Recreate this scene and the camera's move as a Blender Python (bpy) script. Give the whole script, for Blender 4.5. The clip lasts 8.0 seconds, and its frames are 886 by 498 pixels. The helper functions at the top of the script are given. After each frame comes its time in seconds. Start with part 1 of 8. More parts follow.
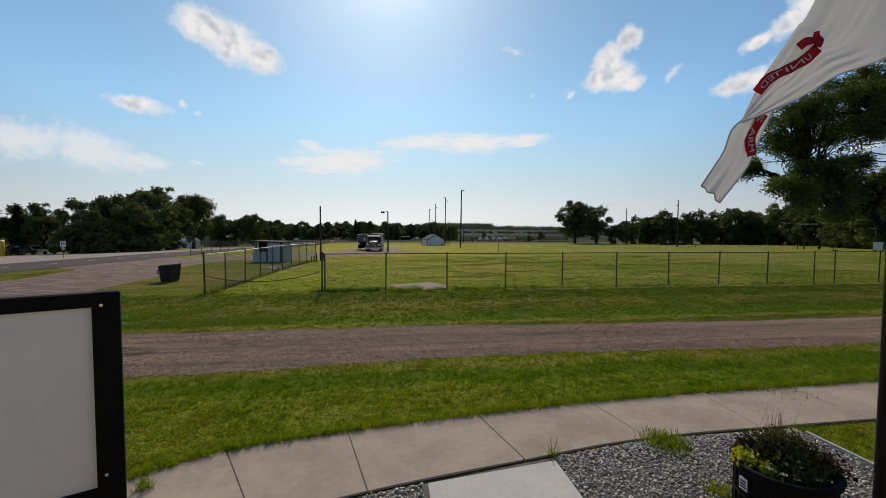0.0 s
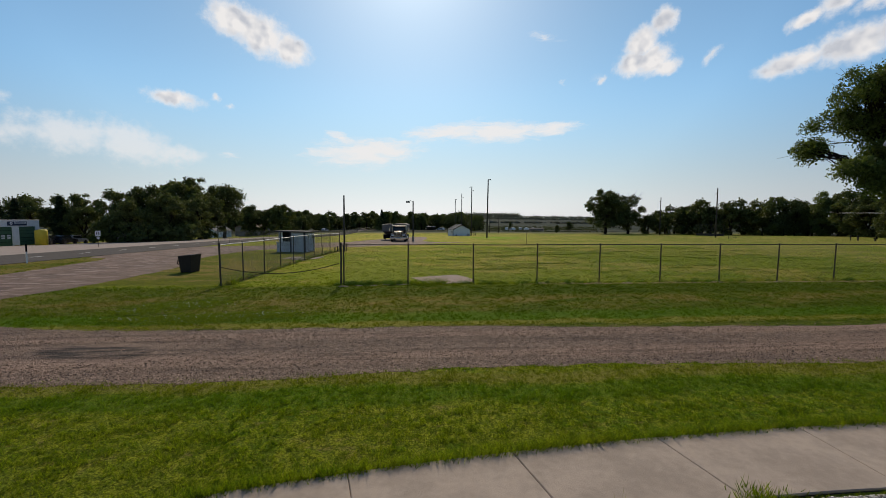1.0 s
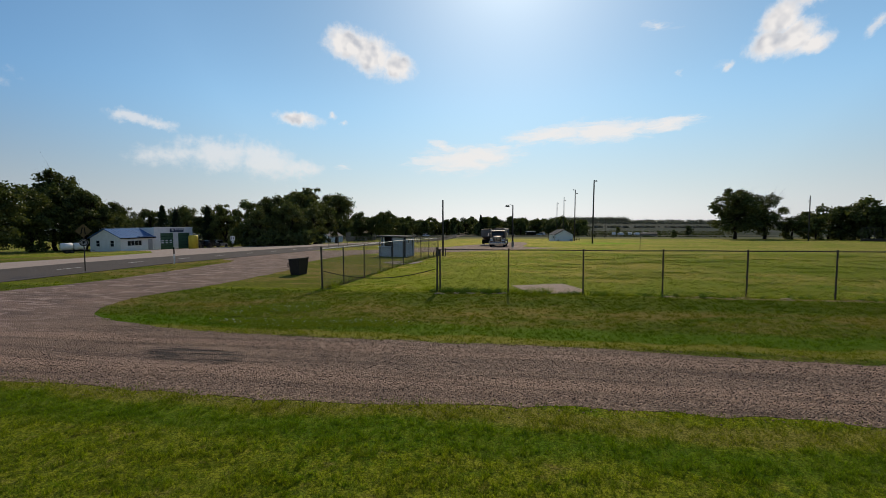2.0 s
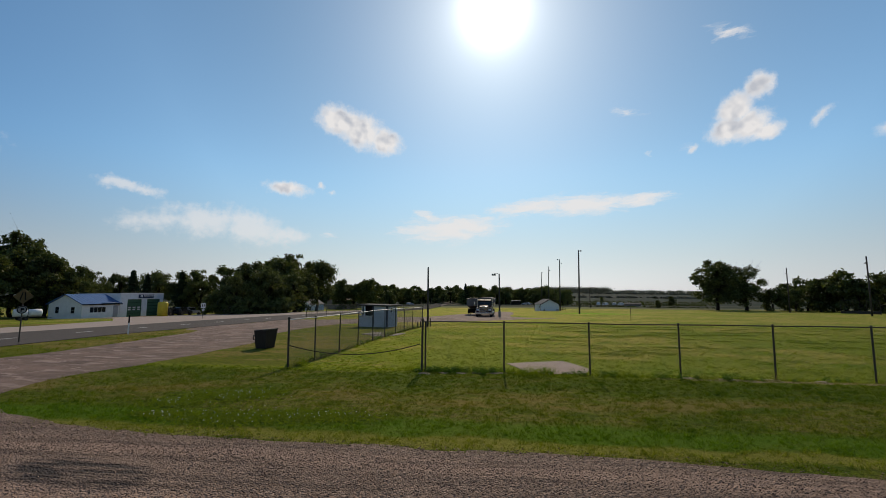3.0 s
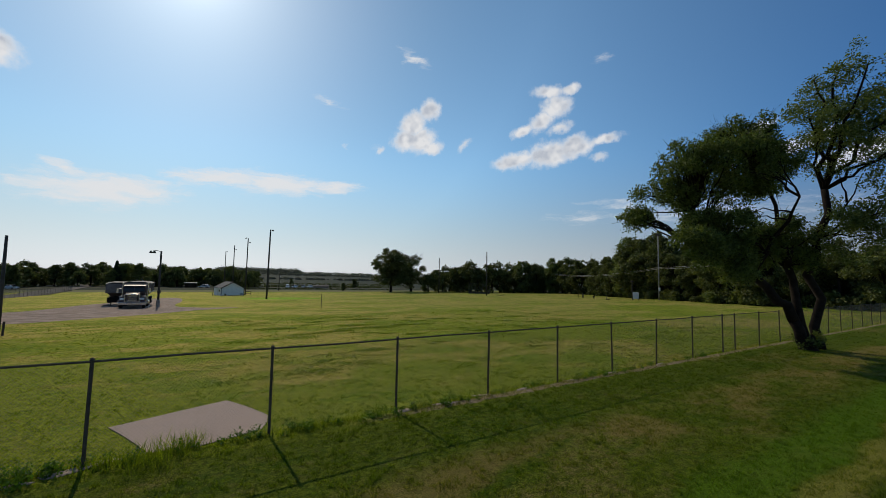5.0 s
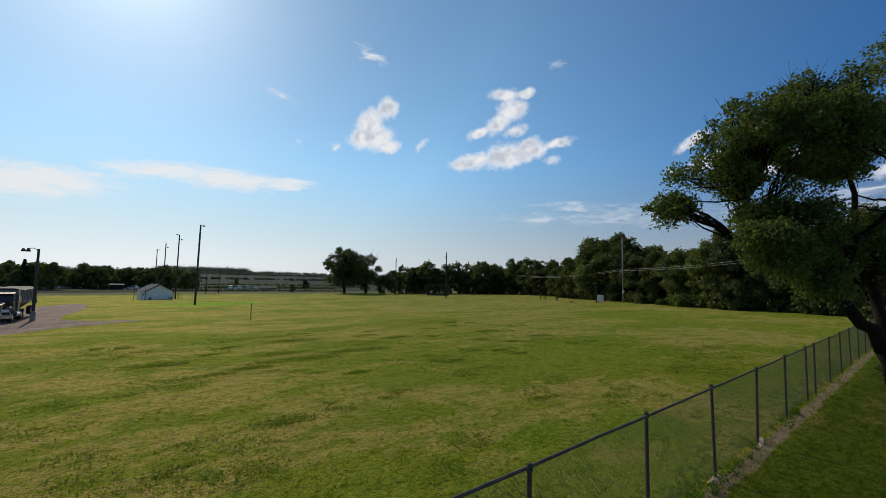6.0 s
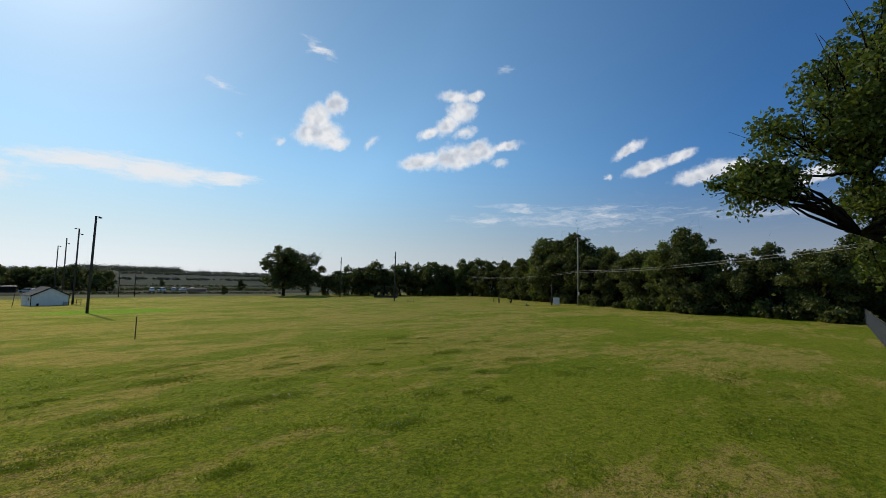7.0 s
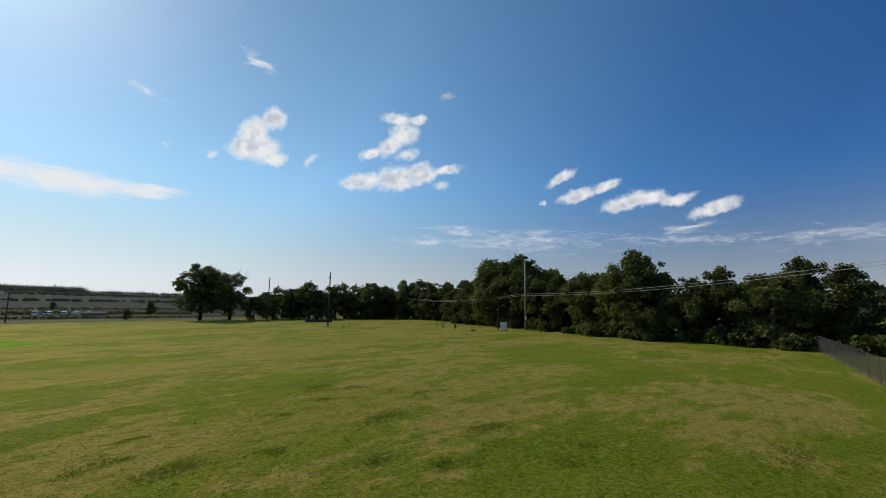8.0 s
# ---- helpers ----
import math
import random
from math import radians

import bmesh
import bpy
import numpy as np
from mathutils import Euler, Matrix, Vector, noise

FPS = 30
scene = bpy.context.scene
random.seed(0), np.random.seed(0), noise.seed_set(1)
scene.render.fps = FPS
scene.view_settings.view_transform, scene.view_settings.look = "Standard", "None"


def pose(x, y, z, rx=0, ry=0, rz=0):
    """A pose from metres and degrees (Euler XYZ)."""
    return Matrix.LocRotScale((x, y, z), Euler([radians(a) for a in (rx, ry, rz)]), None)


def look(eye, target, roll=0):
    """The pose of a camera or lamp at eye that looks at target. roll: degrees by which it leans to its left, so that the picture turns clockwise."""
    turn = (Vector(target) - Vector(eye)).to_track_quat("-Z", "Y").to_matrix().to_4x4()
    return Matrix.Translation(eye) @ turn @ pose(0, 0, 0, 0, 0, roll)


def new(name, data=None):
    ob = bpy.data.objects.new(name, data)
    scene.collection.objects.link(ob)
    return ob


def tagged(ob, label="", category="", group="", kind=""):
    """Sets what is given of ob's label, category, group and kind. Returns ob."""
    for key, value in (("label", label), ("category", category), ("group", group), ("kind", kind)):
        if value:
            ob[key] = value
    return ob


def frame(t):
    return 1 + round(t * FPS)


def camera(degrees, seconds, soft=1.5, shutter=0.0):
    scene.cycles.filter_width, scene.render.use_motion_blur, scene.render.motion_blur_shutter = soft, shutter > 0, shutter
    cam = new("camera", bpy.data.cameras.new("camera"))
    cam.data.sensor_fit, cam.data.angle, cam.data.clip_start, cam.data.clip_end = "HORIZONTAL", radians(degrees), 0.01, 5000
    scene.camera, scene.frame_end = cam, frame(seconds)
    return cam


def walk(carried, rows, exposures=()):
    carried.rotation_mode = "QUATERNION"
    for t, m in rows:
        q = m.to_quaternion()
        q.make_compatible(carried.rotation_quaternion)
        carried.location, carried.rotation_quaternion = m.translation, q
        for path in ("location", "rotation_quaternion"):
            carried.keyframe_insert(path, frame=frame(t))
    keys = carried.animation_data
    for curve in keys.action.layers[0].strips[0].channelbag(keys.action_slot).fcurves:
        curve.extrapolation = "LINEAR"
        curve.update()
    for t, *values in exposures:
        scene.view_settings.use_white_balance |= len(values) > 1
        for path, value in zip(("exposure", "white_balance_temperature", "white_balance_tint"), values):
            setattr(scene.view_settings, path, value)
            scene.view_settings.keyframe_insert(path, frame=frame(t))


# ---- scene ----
cam = camera(93.6, 8.0, soft=0.6)
PATH = [
    (0, (2.974, -20.622, 3.0), (3.254, -18.644, 2.91), 0.2),
    (0.5, (3.055, -19.901, 2.959), (3.319, -17.921, 2.856), 0.3),
    (1, (3.168, -19.196, 2.969), (3.324, -17.207, 2.831), 0.2),
    (1.5, (3.219, -18.437, 2.907), (3.079, -16.447, 2.759), 0.1),
    (1.7, (3.178, -18.137, 2.895), (2.921, -16.159, 2.753), -0.1),
    (2.8, (2.811, -16.282, 2.796), (2.461, -14.318, 2.938), 0.3),
    (3, (2.696, -15.782, 2.866), (2.456, -13.808, 3.082), 0.3),
    (3.5, (2.525, -14.554, 2.974), (2.799, -12.586, 3.199), 0.4),
    (4, (2.51, -13.32, 3.112), (3.241, -11.472, 3.337), 0.7),
    (4.5, (2.874, -11.838, 3.243), (3.891, -10.123, 3.404), 0.9),
    (4.7, (3.225, -11.11, 3.287), (4.286, -9.421, 3.437), 1.0),
    (5.8, (7.296, -4.568, 3.89), (8.534, -3.004, 4.035), 0.9),
    (6, (8.208, -3.201, 4.002), (9.483, -1.667, 4.147), 1.0),
    (6.2, (9.14, -1.9, 4.083), (10.446, -0.392, 4.229), 1.0),
    (6.5, (10.62, 0.0, 4.222), (11.982, 1.457, 4.366), 1.0),
    (7, (13.075, 2.641, 4.46), (14.528, 4.007, 4.609), 1.0),
    (7.5, (15.751, 5.195, 4.69), (17.267, 6.483, 4.898), 1.0),
    (8, (18.516, 7.711, 4.984), (20.139, 8.851, 5.238), 1.0),
]
walk(cam, [(t, look(eye, aim, lean)) for t, eye, aim, lean in PATH],
     exposures=[(0.0, -0.52, 6760, 12), (1.7, -0.5, 6860, 12), (2.8, -0.54, 6900, 12.5), (3.4, -0.73, 6500, 10), (4.5, -0.71, 6550, 10.5), (6.0, -0.53, 6450, 10), (8.0, -0.53, 6450, 10)])

# ---- world, sun ----
SUN_AZ, SUN_EL = 0.3, 35.9          # degrees east of +y, above the horizon


def toward(az, el):
    a, e = radians(az), radians(el)
    return Vector((math.sin(a) * math.cos(e), math.cos(a) * math.cos(e), math.sin(e)))


sun_data = bpy.data.lights.new("sun", "SUN")
sun_data.energy, sun_data.angle, sun_data.color = 3.9, radians(0.55), (1.0, 0.86, 0.64)
sun = new("sun", sun_data)
sun.matrix_world = look(toward(SUN_AZ, SUN_EL) * 200, (0, 0, 0))

world = bpy.data.worlds.new("sky")
scene.world = world
world.use_nodes = True
wn, wl = world.node_tree.nodes, world.node_tree.links
wn.clear()


class Net:
    """Builds nodes in one tree."""

    def __init__(self, tree):
        self.t, self.n, self.l = tree, tree.nodes, tree.links

    def put(self, socket, value):
        if isinstance(value, bpy.types.NodeSocket):
            self.l.new(value, socket)
        elif value is not None:
            socket.default_value = value

    def node(self, kind, ins=None, op=None, interp=None):
        nd = self.n.new(kind)
        if op:
            nd.operation = op
        if interp:
            nd.interpolation_type = interp
        for k, v in (ins or {}).items():
            self.put(nd.inputs[k], v)
        return nd

    def math(self, op, a, b=0.0, c=0.0, clamp=False):
        nd = self.node("ShaderNodeMath", {0: a, 1: b, 2: c}, op)
        nd.use_clamp = clamp
        return nd.outputs[0]

    def noise(self, vec, scale, detail=4.0, rough=0.55, out="Fac", distort=0.0):
        return self.node("ShaderNodeTexNoise", {"Vector": vec, "Scale": scale, "Detail": detail, "Roughness": rough, "Distortion": distort}).outputs[out]

    def ramp(self, fac, stops, mode="LINEAR"):
        nd = self.node("ShaderNodeValToRGB", {"Fac": fac})
        nd.color_ramp.interpolation = mode
        el = nd.color_ramp.elements
        while len(el) < len(stops):
            el.new(0.5)
        for e, (p, c) in zip(el, stops):
            e.position = p
            e.color = (*c, 1) if isinstance(c, tuple) else (c, c, c, 1)
        return nd.outputs["Color"]

    def mix(self, fac, a, b, blend="MIX"):
        nd = self.node("ShaderNodeMix")
        nd.data_type, nd.blend_type = "RGBA", blend
        self.put(nd.inputs[0], fac)
        for sock, v in ((nd.inputs[6], a), (nd.inputs[7], b)):
            self.put(sock, (*v, 1) if isinstance(v, tuple) and len(v) == 3 else v)
        return nd.outputs[2]

    def span(self, v, a, b, c=0.0, d=1.0, kind="SMOOTHSTEP"):
        return self.node("ShaderNodeMapRange", {"Value": v, "From Min": a, "From Max": b, "To Min": c, "To Max": d}, interp=kind).outputs[0]


w = Net(world.node_tree)
sky = w.node("ShaderNodeTexSky")
sky.sky_type, sky.sun_disc, sky.sun_elevation, sky.sun_rotation = "NISHITA", False, radians(SUN_EL), radians(SUN_AZ)
sky.altitude, sky.air_density, sky.dust_density, sky.ozone_density = 300.0, 1.0, 0.35, 4.0
geo = w.node("ShaderNodeTexCoord").outputs["Generated"]
sep = w.node("ShaderNodeSeparateXYZ", {0: geo})
azim = w.math("MULTIPLY", w.math("ARCTAN2", sep.outputs[0], sep.outputs[1]), 57.2958)
elev = w.math("MULTIPLY", w.math("ARCSINE", sep.outputs[2]), 57.2958)
flat = w.node("ShaderNodeCombineXYZ", {0: azim, 1: elev}).outputs[0]


def stirred(scale, much, stretch):
    """The sky's angles, stirred by noise for ragged cloud edges."""
    v = w.node("ShaderNodeVectorMath", {0: flat, 1: (scale, scale * stretch, 1)}, op="MULTIPLY").outputs[0]
    n = w.noise(v, 1.0, 7.0, 0.62, "Color")
    n = w.node("ShaderNodeVectorMath", {0: n, 1: (0.5, 0.5, 0.5)}, op="SUBTRACT").outputs[0]
    n = w.node("ShaderNodeVectorMath", {0: n, 1: (much[0], much[1], 0)}, op="MULTIPLY").outputs[0]
    return w.node("ShaderNodeVectorMath", {0: flat, 1: n}, op="ADD").outputs[0]


puffy, wispy = stirred(0.6, (1.7, 1.5), 1.0), stirred(0.34, (5.0, 1.6), 2.8)
# azimuth, elevation, half width, half height, slant, how thick, puffy, wispy or a veil
CLOUDS_WEST = [(-21.8, 22.6, 3.3, 2.2, 0, 1.0, 1), (-18.8, 21.6, 4.2, 2.6, -10, 1.0, 1), (-15.2, 20.4, 2.9, 2.1, -10, 1.0, 1), (-28.0, 13.5, 3.6, 1.0, -3, 0.8, 1), (-23.7, 14.2, 0.6, 0.6, 0, 0.5, 1),
    (-22.2, 13.4, 0.6, 0.4, 0, 0.4, 1), (-37.0, 8.6, 6.6, 2.4, -2, 0.8, 3), (-31.8, 8.2, 5.6, 2.6, -14, 0.9, 3), (-27.6, 7.6, 3.2, 1.3, -10, 0.8, 3), (-42.4, 8.2, 4.2, 1.5, 8, 0.6, 3), (-45.6, 11.9, 2.6, 0.9, -4, 0.9, 3), (-43.0, 11.4, 2.0, 0.8, -8, 0.8, 3),
    (-22.5, 7.7, 1.6, 0.3, 0, 0.35, 2)]
CLOUDS_OVER_FIELD = [(-6.4, 8.8, 8.0, 2.1, 2, 0.95, 2), (-3.6, 9.4, 5.6, 1.7, 2, 0.95, 2), (-9.0, 10.6, 2.6, 0.8, -10, 0.7, 2), (5.0, 11.7, 7.0, 1.25, 4, 0.95, 2), (12.0, 11.7, 8.0, 1.65, 0, 1.0, 2),
    (18.5, 11.8, 4.6, 1.0, 3, 0.9, 2), (24.7, 17.1, 0.8, 0.5, 30, 0.5, 1), (23.7, 17.2, 0.6, 0.3, 0, 0.3, 2), (20.0, 17.3, 0.4, 0.5, 0, 0.3, 2), (17.9, 22.4, 2.0, 0.5, -14, 0.5, 2)]
CLOUDS_NORTH_EAST = [(31.5, 22.4, 1.7, 1.5, 30, 1.0, 1), (29.3, 20.6, 2.6, 1.9, 40, 1.0, 1), (28.5, 18.7, 2.6, 1.8, 10, 1.0, 1), (30.4, 18.6, 2.6, 1.9, 20, 1.0, 1), (31.8, 17.7, 2.1, 1.2, 8, 0.95, 1),
    (36.6, 18.2, 1.5, 0.6, 40, 0.55, 1), (29.3, 28.4, 2.0, 0.8, -25, 0.5, 2)]
CLOUD_BANK = [(55.0, 27.4, 1.0, 0.5, 0, 0.35, 2), (48.2, 24.3, 2.7, 1.0, -4, 0.85, 1), (51.0, 24.3, 1.4, 0.8, 20, 0.8, 1), (49.0, 22.4, 2.5, 1.7, 20, 0.85, 1), (47.2, 20.8, 2.4, 1.3, 30, 0.8, 1),
    (44.8, 19.9, 2.2, 0.8, 14, 0.85, 1), (49.6, 19.9, 1.9, 0.8, 10, 0.7, 1), (43.6, 16.0, 3.9, 1.3, 8, 0.95, 1), (48.2, 16.7, 4.0, 1.9, 8, 1.0, 1), (51.4, 17.4, 2.9, 1.6, 14, 1.0, 1),
    (55.0, 18.0, 2.9, 0.75, 12, 0.8, 1), (54.3, 15.9, 1.3, 0.6, 0, 0.5, 1), (57.5, 9.7, 4.2, 0.6, -4, 0.34, 2), (53.0, 8.2, 4.0, 0.7, 0, 0.28, 2)]
CLOUDS_EAST = [(71.0, 16.6, 2.5, 0.7, 28, 0.9, 1), (73.4, 14.3, 3.4, 0.95, 14, 0.95, 1), (76.6, 15.1, 2.2, 0.75, 22, 0.9, 1), (79.4, 13.0, 3.6, 1.15, 10, 0.95, 1), (82.0, 13.2, 2.4, 1.0, 8, 0.95, 1),
    (84.6, 12.8, 2.4, 0.8, 8, 0.9, 1), (88.6, 11.4, 3.2, 0.95, 14, 0.95, 1), (68.6, 13.4, 0.6, 0.4, 20, 0.6, 1), (86.0, 9.4, 3.0, 0.5, 5, 0.4, 2), (66.0, 8.4, 9.0, 1.5, 0, 0.26, 2),
    (84.0, 8.0, 7.0, 0.6, 0, 0.18, 2), (100.0, 7.6, 7.0, 0.9, 4, 0.24, 2)]
CLOUDS_BEHIND = [(-62.0, 14.0, 7.0, 2.4, 0, 0.7, 1), (-75.0, 24.0, 6.0, 2.5, 0, 0.9, 1), (130.0, 20.0, 8.0, 3.0, 0, 0.9, 1), (165.0, 28.0, 9.0, 4.0, 0, 0.9, 1), (-120.0, 25.0, 9.0, 4.0, 0, 0.9, 1),
    (-160.0, 16.0, 8.0, 2.5, 0, 0.9, 1)]
CLOUDS = CLOUDS_WEST + CLOUDS_OVER_FIELD + CLOUDS_NORTH_EAST + CLOUD_BANK + CLOUDS_EAST + CLOUDS_BEHIND


def gathered(kind, where):
    """How deep inside the nearest cloud of that kind a way lies: 0 at its rim, up to its thickness in the middle."""
    best = None
    for ca, ce, ch, cv, slant, thick, sort in CLOUDS:
        if sort == kind:
            mp = w.node("ShaderNodeMapping", {"Vector": where})
            mp.vector_type = "TEXTURE"
            mp.inputs["Location"].default_value, mp.inputs["Rotation"].default_value, mp.inputs["Scale"].default_value = (ca, ce, 0), (0, 0, radians(slant)), (ch, cv, 1)
            r = w.node("ShaderNodeVectorMath", {0: mp.outputs[0]}, op="LENGTH").outputs["Value"]
            depth = w.math("MULTIPLY_ADD", r, -thick, thick)
            best = depth if best is None else w.math("MAXIMUM", best, depth)
    return best


def vec(op, a, b):
    return w.node("ShaderNodeVectorMath", {0: a, 1: b}, op=op).outputs[0]


# heaped clouds: broken rims, bright towards the sun and grey in their depth
grain_here = w.noise(flat, 0.62, 9.0, 0.63)
sunward = w.node("ShaderNodeVectorMath", {0: vec("SUBTRACT", (SUN_AZ, SUN_EL, 0.0), flat)}, op="NORMALIZE").outputs[0]
swell_here = w.noise(flat, 0.36, 2.5, 0.5)
swell_sunward = w.noise(vec("ADD", flat, vec("MULTIPLY", sunward, (0.8, 0.8, 0.0))), 0.36, 2.5, 0.5)
heap = w.math("MULTIPLY_ADD", w.math("SUBTRACT", grain_here, 0.465), 0.95, gathered(1, puffy))
heaped = w.span(heap, -0.06, 0.66, 0.0, 0.97)
bulge = w.math("MULTIPLY_ADD", w.math("SUBTRACT", swell_sunward, swell_here), 5.5, 0.36, clamp=True)
shade = w.math("MULTIPLY", w.span(heap, 0.25, 0.7), bulge)
# flat sheets: streaked, feathered ends
streaks = w.noise(vec("MULTIPLY", wispy, (0.30, 1.5, 1)), 1.0, 8.0, 0.66)
sheet = w.math("MULTIPLY_ADD", w.math("SUBTRACT", streaks, 0.47), 1.5, gathered(2, wispy))
sheeted = w.span(sheet, -0.06, 0.85, 0.0, 0.90)
# one broad thin veil
veil = w.math("MULTIPLY_ADD", w.math("SUBTRACT", grain_here, 0.47), 1.3, gathered(3, puffy))
veiled = w.span(veil, 0.0, 0.75, 0.0, 0.62)
cover = w.math("MAXIMUM", w.math("MAXIMUM", heaped, sheeted), veiled)
cloud_colour = w.mix(shade, (8.5, 8.55, 8.65), (5.3, 5.7, 6.4))
# clear air: a deep summer blue, paler and less yellow toward the horizon
clear = w.node("ShaderNodeHueSaturation", {"Saturation": 1.06, "Value": 1.2, "Color": sky.outputs[0]}).outputs[0]
clear = w.mix(1.0, clear, (0.93, 1.04, 0.93), "MULTIPLY")
# the sky is deepest a quarter turn from the sun
sun_dir = tuple(toward(SUN_AZ, SUN_EL))
turned = w.node("ShaderNodeVectorMath", {0: geo, 1: sun_dir}, "DOT_PRODUCT").outputs["Value"]
facing = w.math("MAXIMUM", turned, 0.0)
tone = w.ramp(facing, [(0.08, (0.32, 0.52, 0.83)), (0.30, (0.46, 0.66, 0.92)), (0.55, (0.84, 0.91, 1.02)), (0.78, (1.13, 1.11, 1.10)), (0.91, (1.02, 1.02, 1.0)), (1.0, (0.93, 0.94, 0.95))])
tone = w.mix(w.span(turned, -0.02, -0.35), tone, (1.0, 1.0, 0.98))
clear = w.mix(1.0, clear, tone, "MULTIPLY")
grey = w.node("ShaderNodeRGBToBW", {0: sky.outputs[0]}).outputs[0]
pale = w.mix(1.0, w.node("ShaderNodeCombineXYZ", {0: grey, 1: grey, 2: grey}).outputs[0], (0.655, 0.69, 0.785), "MULTIPLY")
clear = w.mix(w.span(elev, 17.0, 0.0, 0.0, 0.88), clear, pale)
# brightening of the thin haze round the sun, and its disc
wide = w.math("MULTIPLY", w.math("POWER", facing, 26.0), 1.5)
close = w.math("MULTIPLY", w.math("POWER", facing, 160.0), 3.0)
disc = w.math("MULTIPLY", w.math("POWER", facing, 700.0), 14.0)
glow = w.math("ADD", w.math("ADD", wide, close), disc)
air = w.mix(1.0, clear, w.mix(1.0, (1.0, 0.99, 0.96), w.node("ShaderNodeCombineXYZ", {0: glow, 1: glow, 2: glow}).outputs[0], "MULTIPLY"), "ADD")
both = w.mix(cover, air, w.mix(1.0, cloud_colour, w.mix(1.0, (1.0, 1.0, 1.0), w.node("ShaderNodeCombineXYZ", {0: close, 1: close, 2: close}).outputs[0], "MULTIPLY"), "ADD"))
bg = w.node("ShaderNodeBackground", {"Color": both, "Strength": 0.14})
w.l.new(bg.outputs[0], w.node("ShaderNodeOutputWorld").inputs["Surface"])


# ---- materials ----
def material(name):
    m = bpy.data.materials.new(name)
    m.use_nodes = True
    net = Net(m.node_tree)
    return m, net, m.node_tree.nodes["Principled BSDF"]


def position(net):
    return net.node("ShaderNodeNewGeometry").outputs["Position"]


def surface(name, colour, rough=0.7, metal=0.0, vary=0.12, grain=8.0, bump=0.15, bump_scale=60.0, wear=None, wear_at=0.62, spec=0.5, where="Object"):
    """Plain matter with blotches, grain, a little relief and, if given, a worn or dirty second colour."""
    m, n, b = material(name)
    v = n.node("ShaderNodeTexCoord").outputs[where]
    big, small = n.noise(v, grain, 4.0), n.noise(v, grain * 9, 5.0)
    dark = tuple(max(0.0, c * (1 - 2 * vary)) for c in colour)
    light = tuple(min(1.0, c * (1 + vary)) for c in colour)
    col = n.mix(n.span(n.math("MULTIPLY_ADD", small, 0.4, n.math("MULTIPLY", big, 0.6)), 0.32, 0.68), dark, light)
    if wear:
        col = n.mix(n.span(n.noise(v, grain * 0.7, 8.0, 0.7), wear_at, wear_at + 0.08), col, wear)
    n.put(b.inputs["Base Color"], col)
    b.inputs["Metallic"].default_value = metal
    n.put(b.inputs["Roughness"], n.span(small, 0.2, 0.8, max(0.02, rough - 0.1), min(1.0, rough + 0.1)))
    b.inputs["Specular IOR Level"].default_value = spec
    if bump:
        n.put(b.inputs["Normal"], n.node("ShaderNodeBump", {"Strength": bump, "Distance": 0.02, "Height": n.noise(v, bump_scale, 5.0)}).outputs[0])
    return m


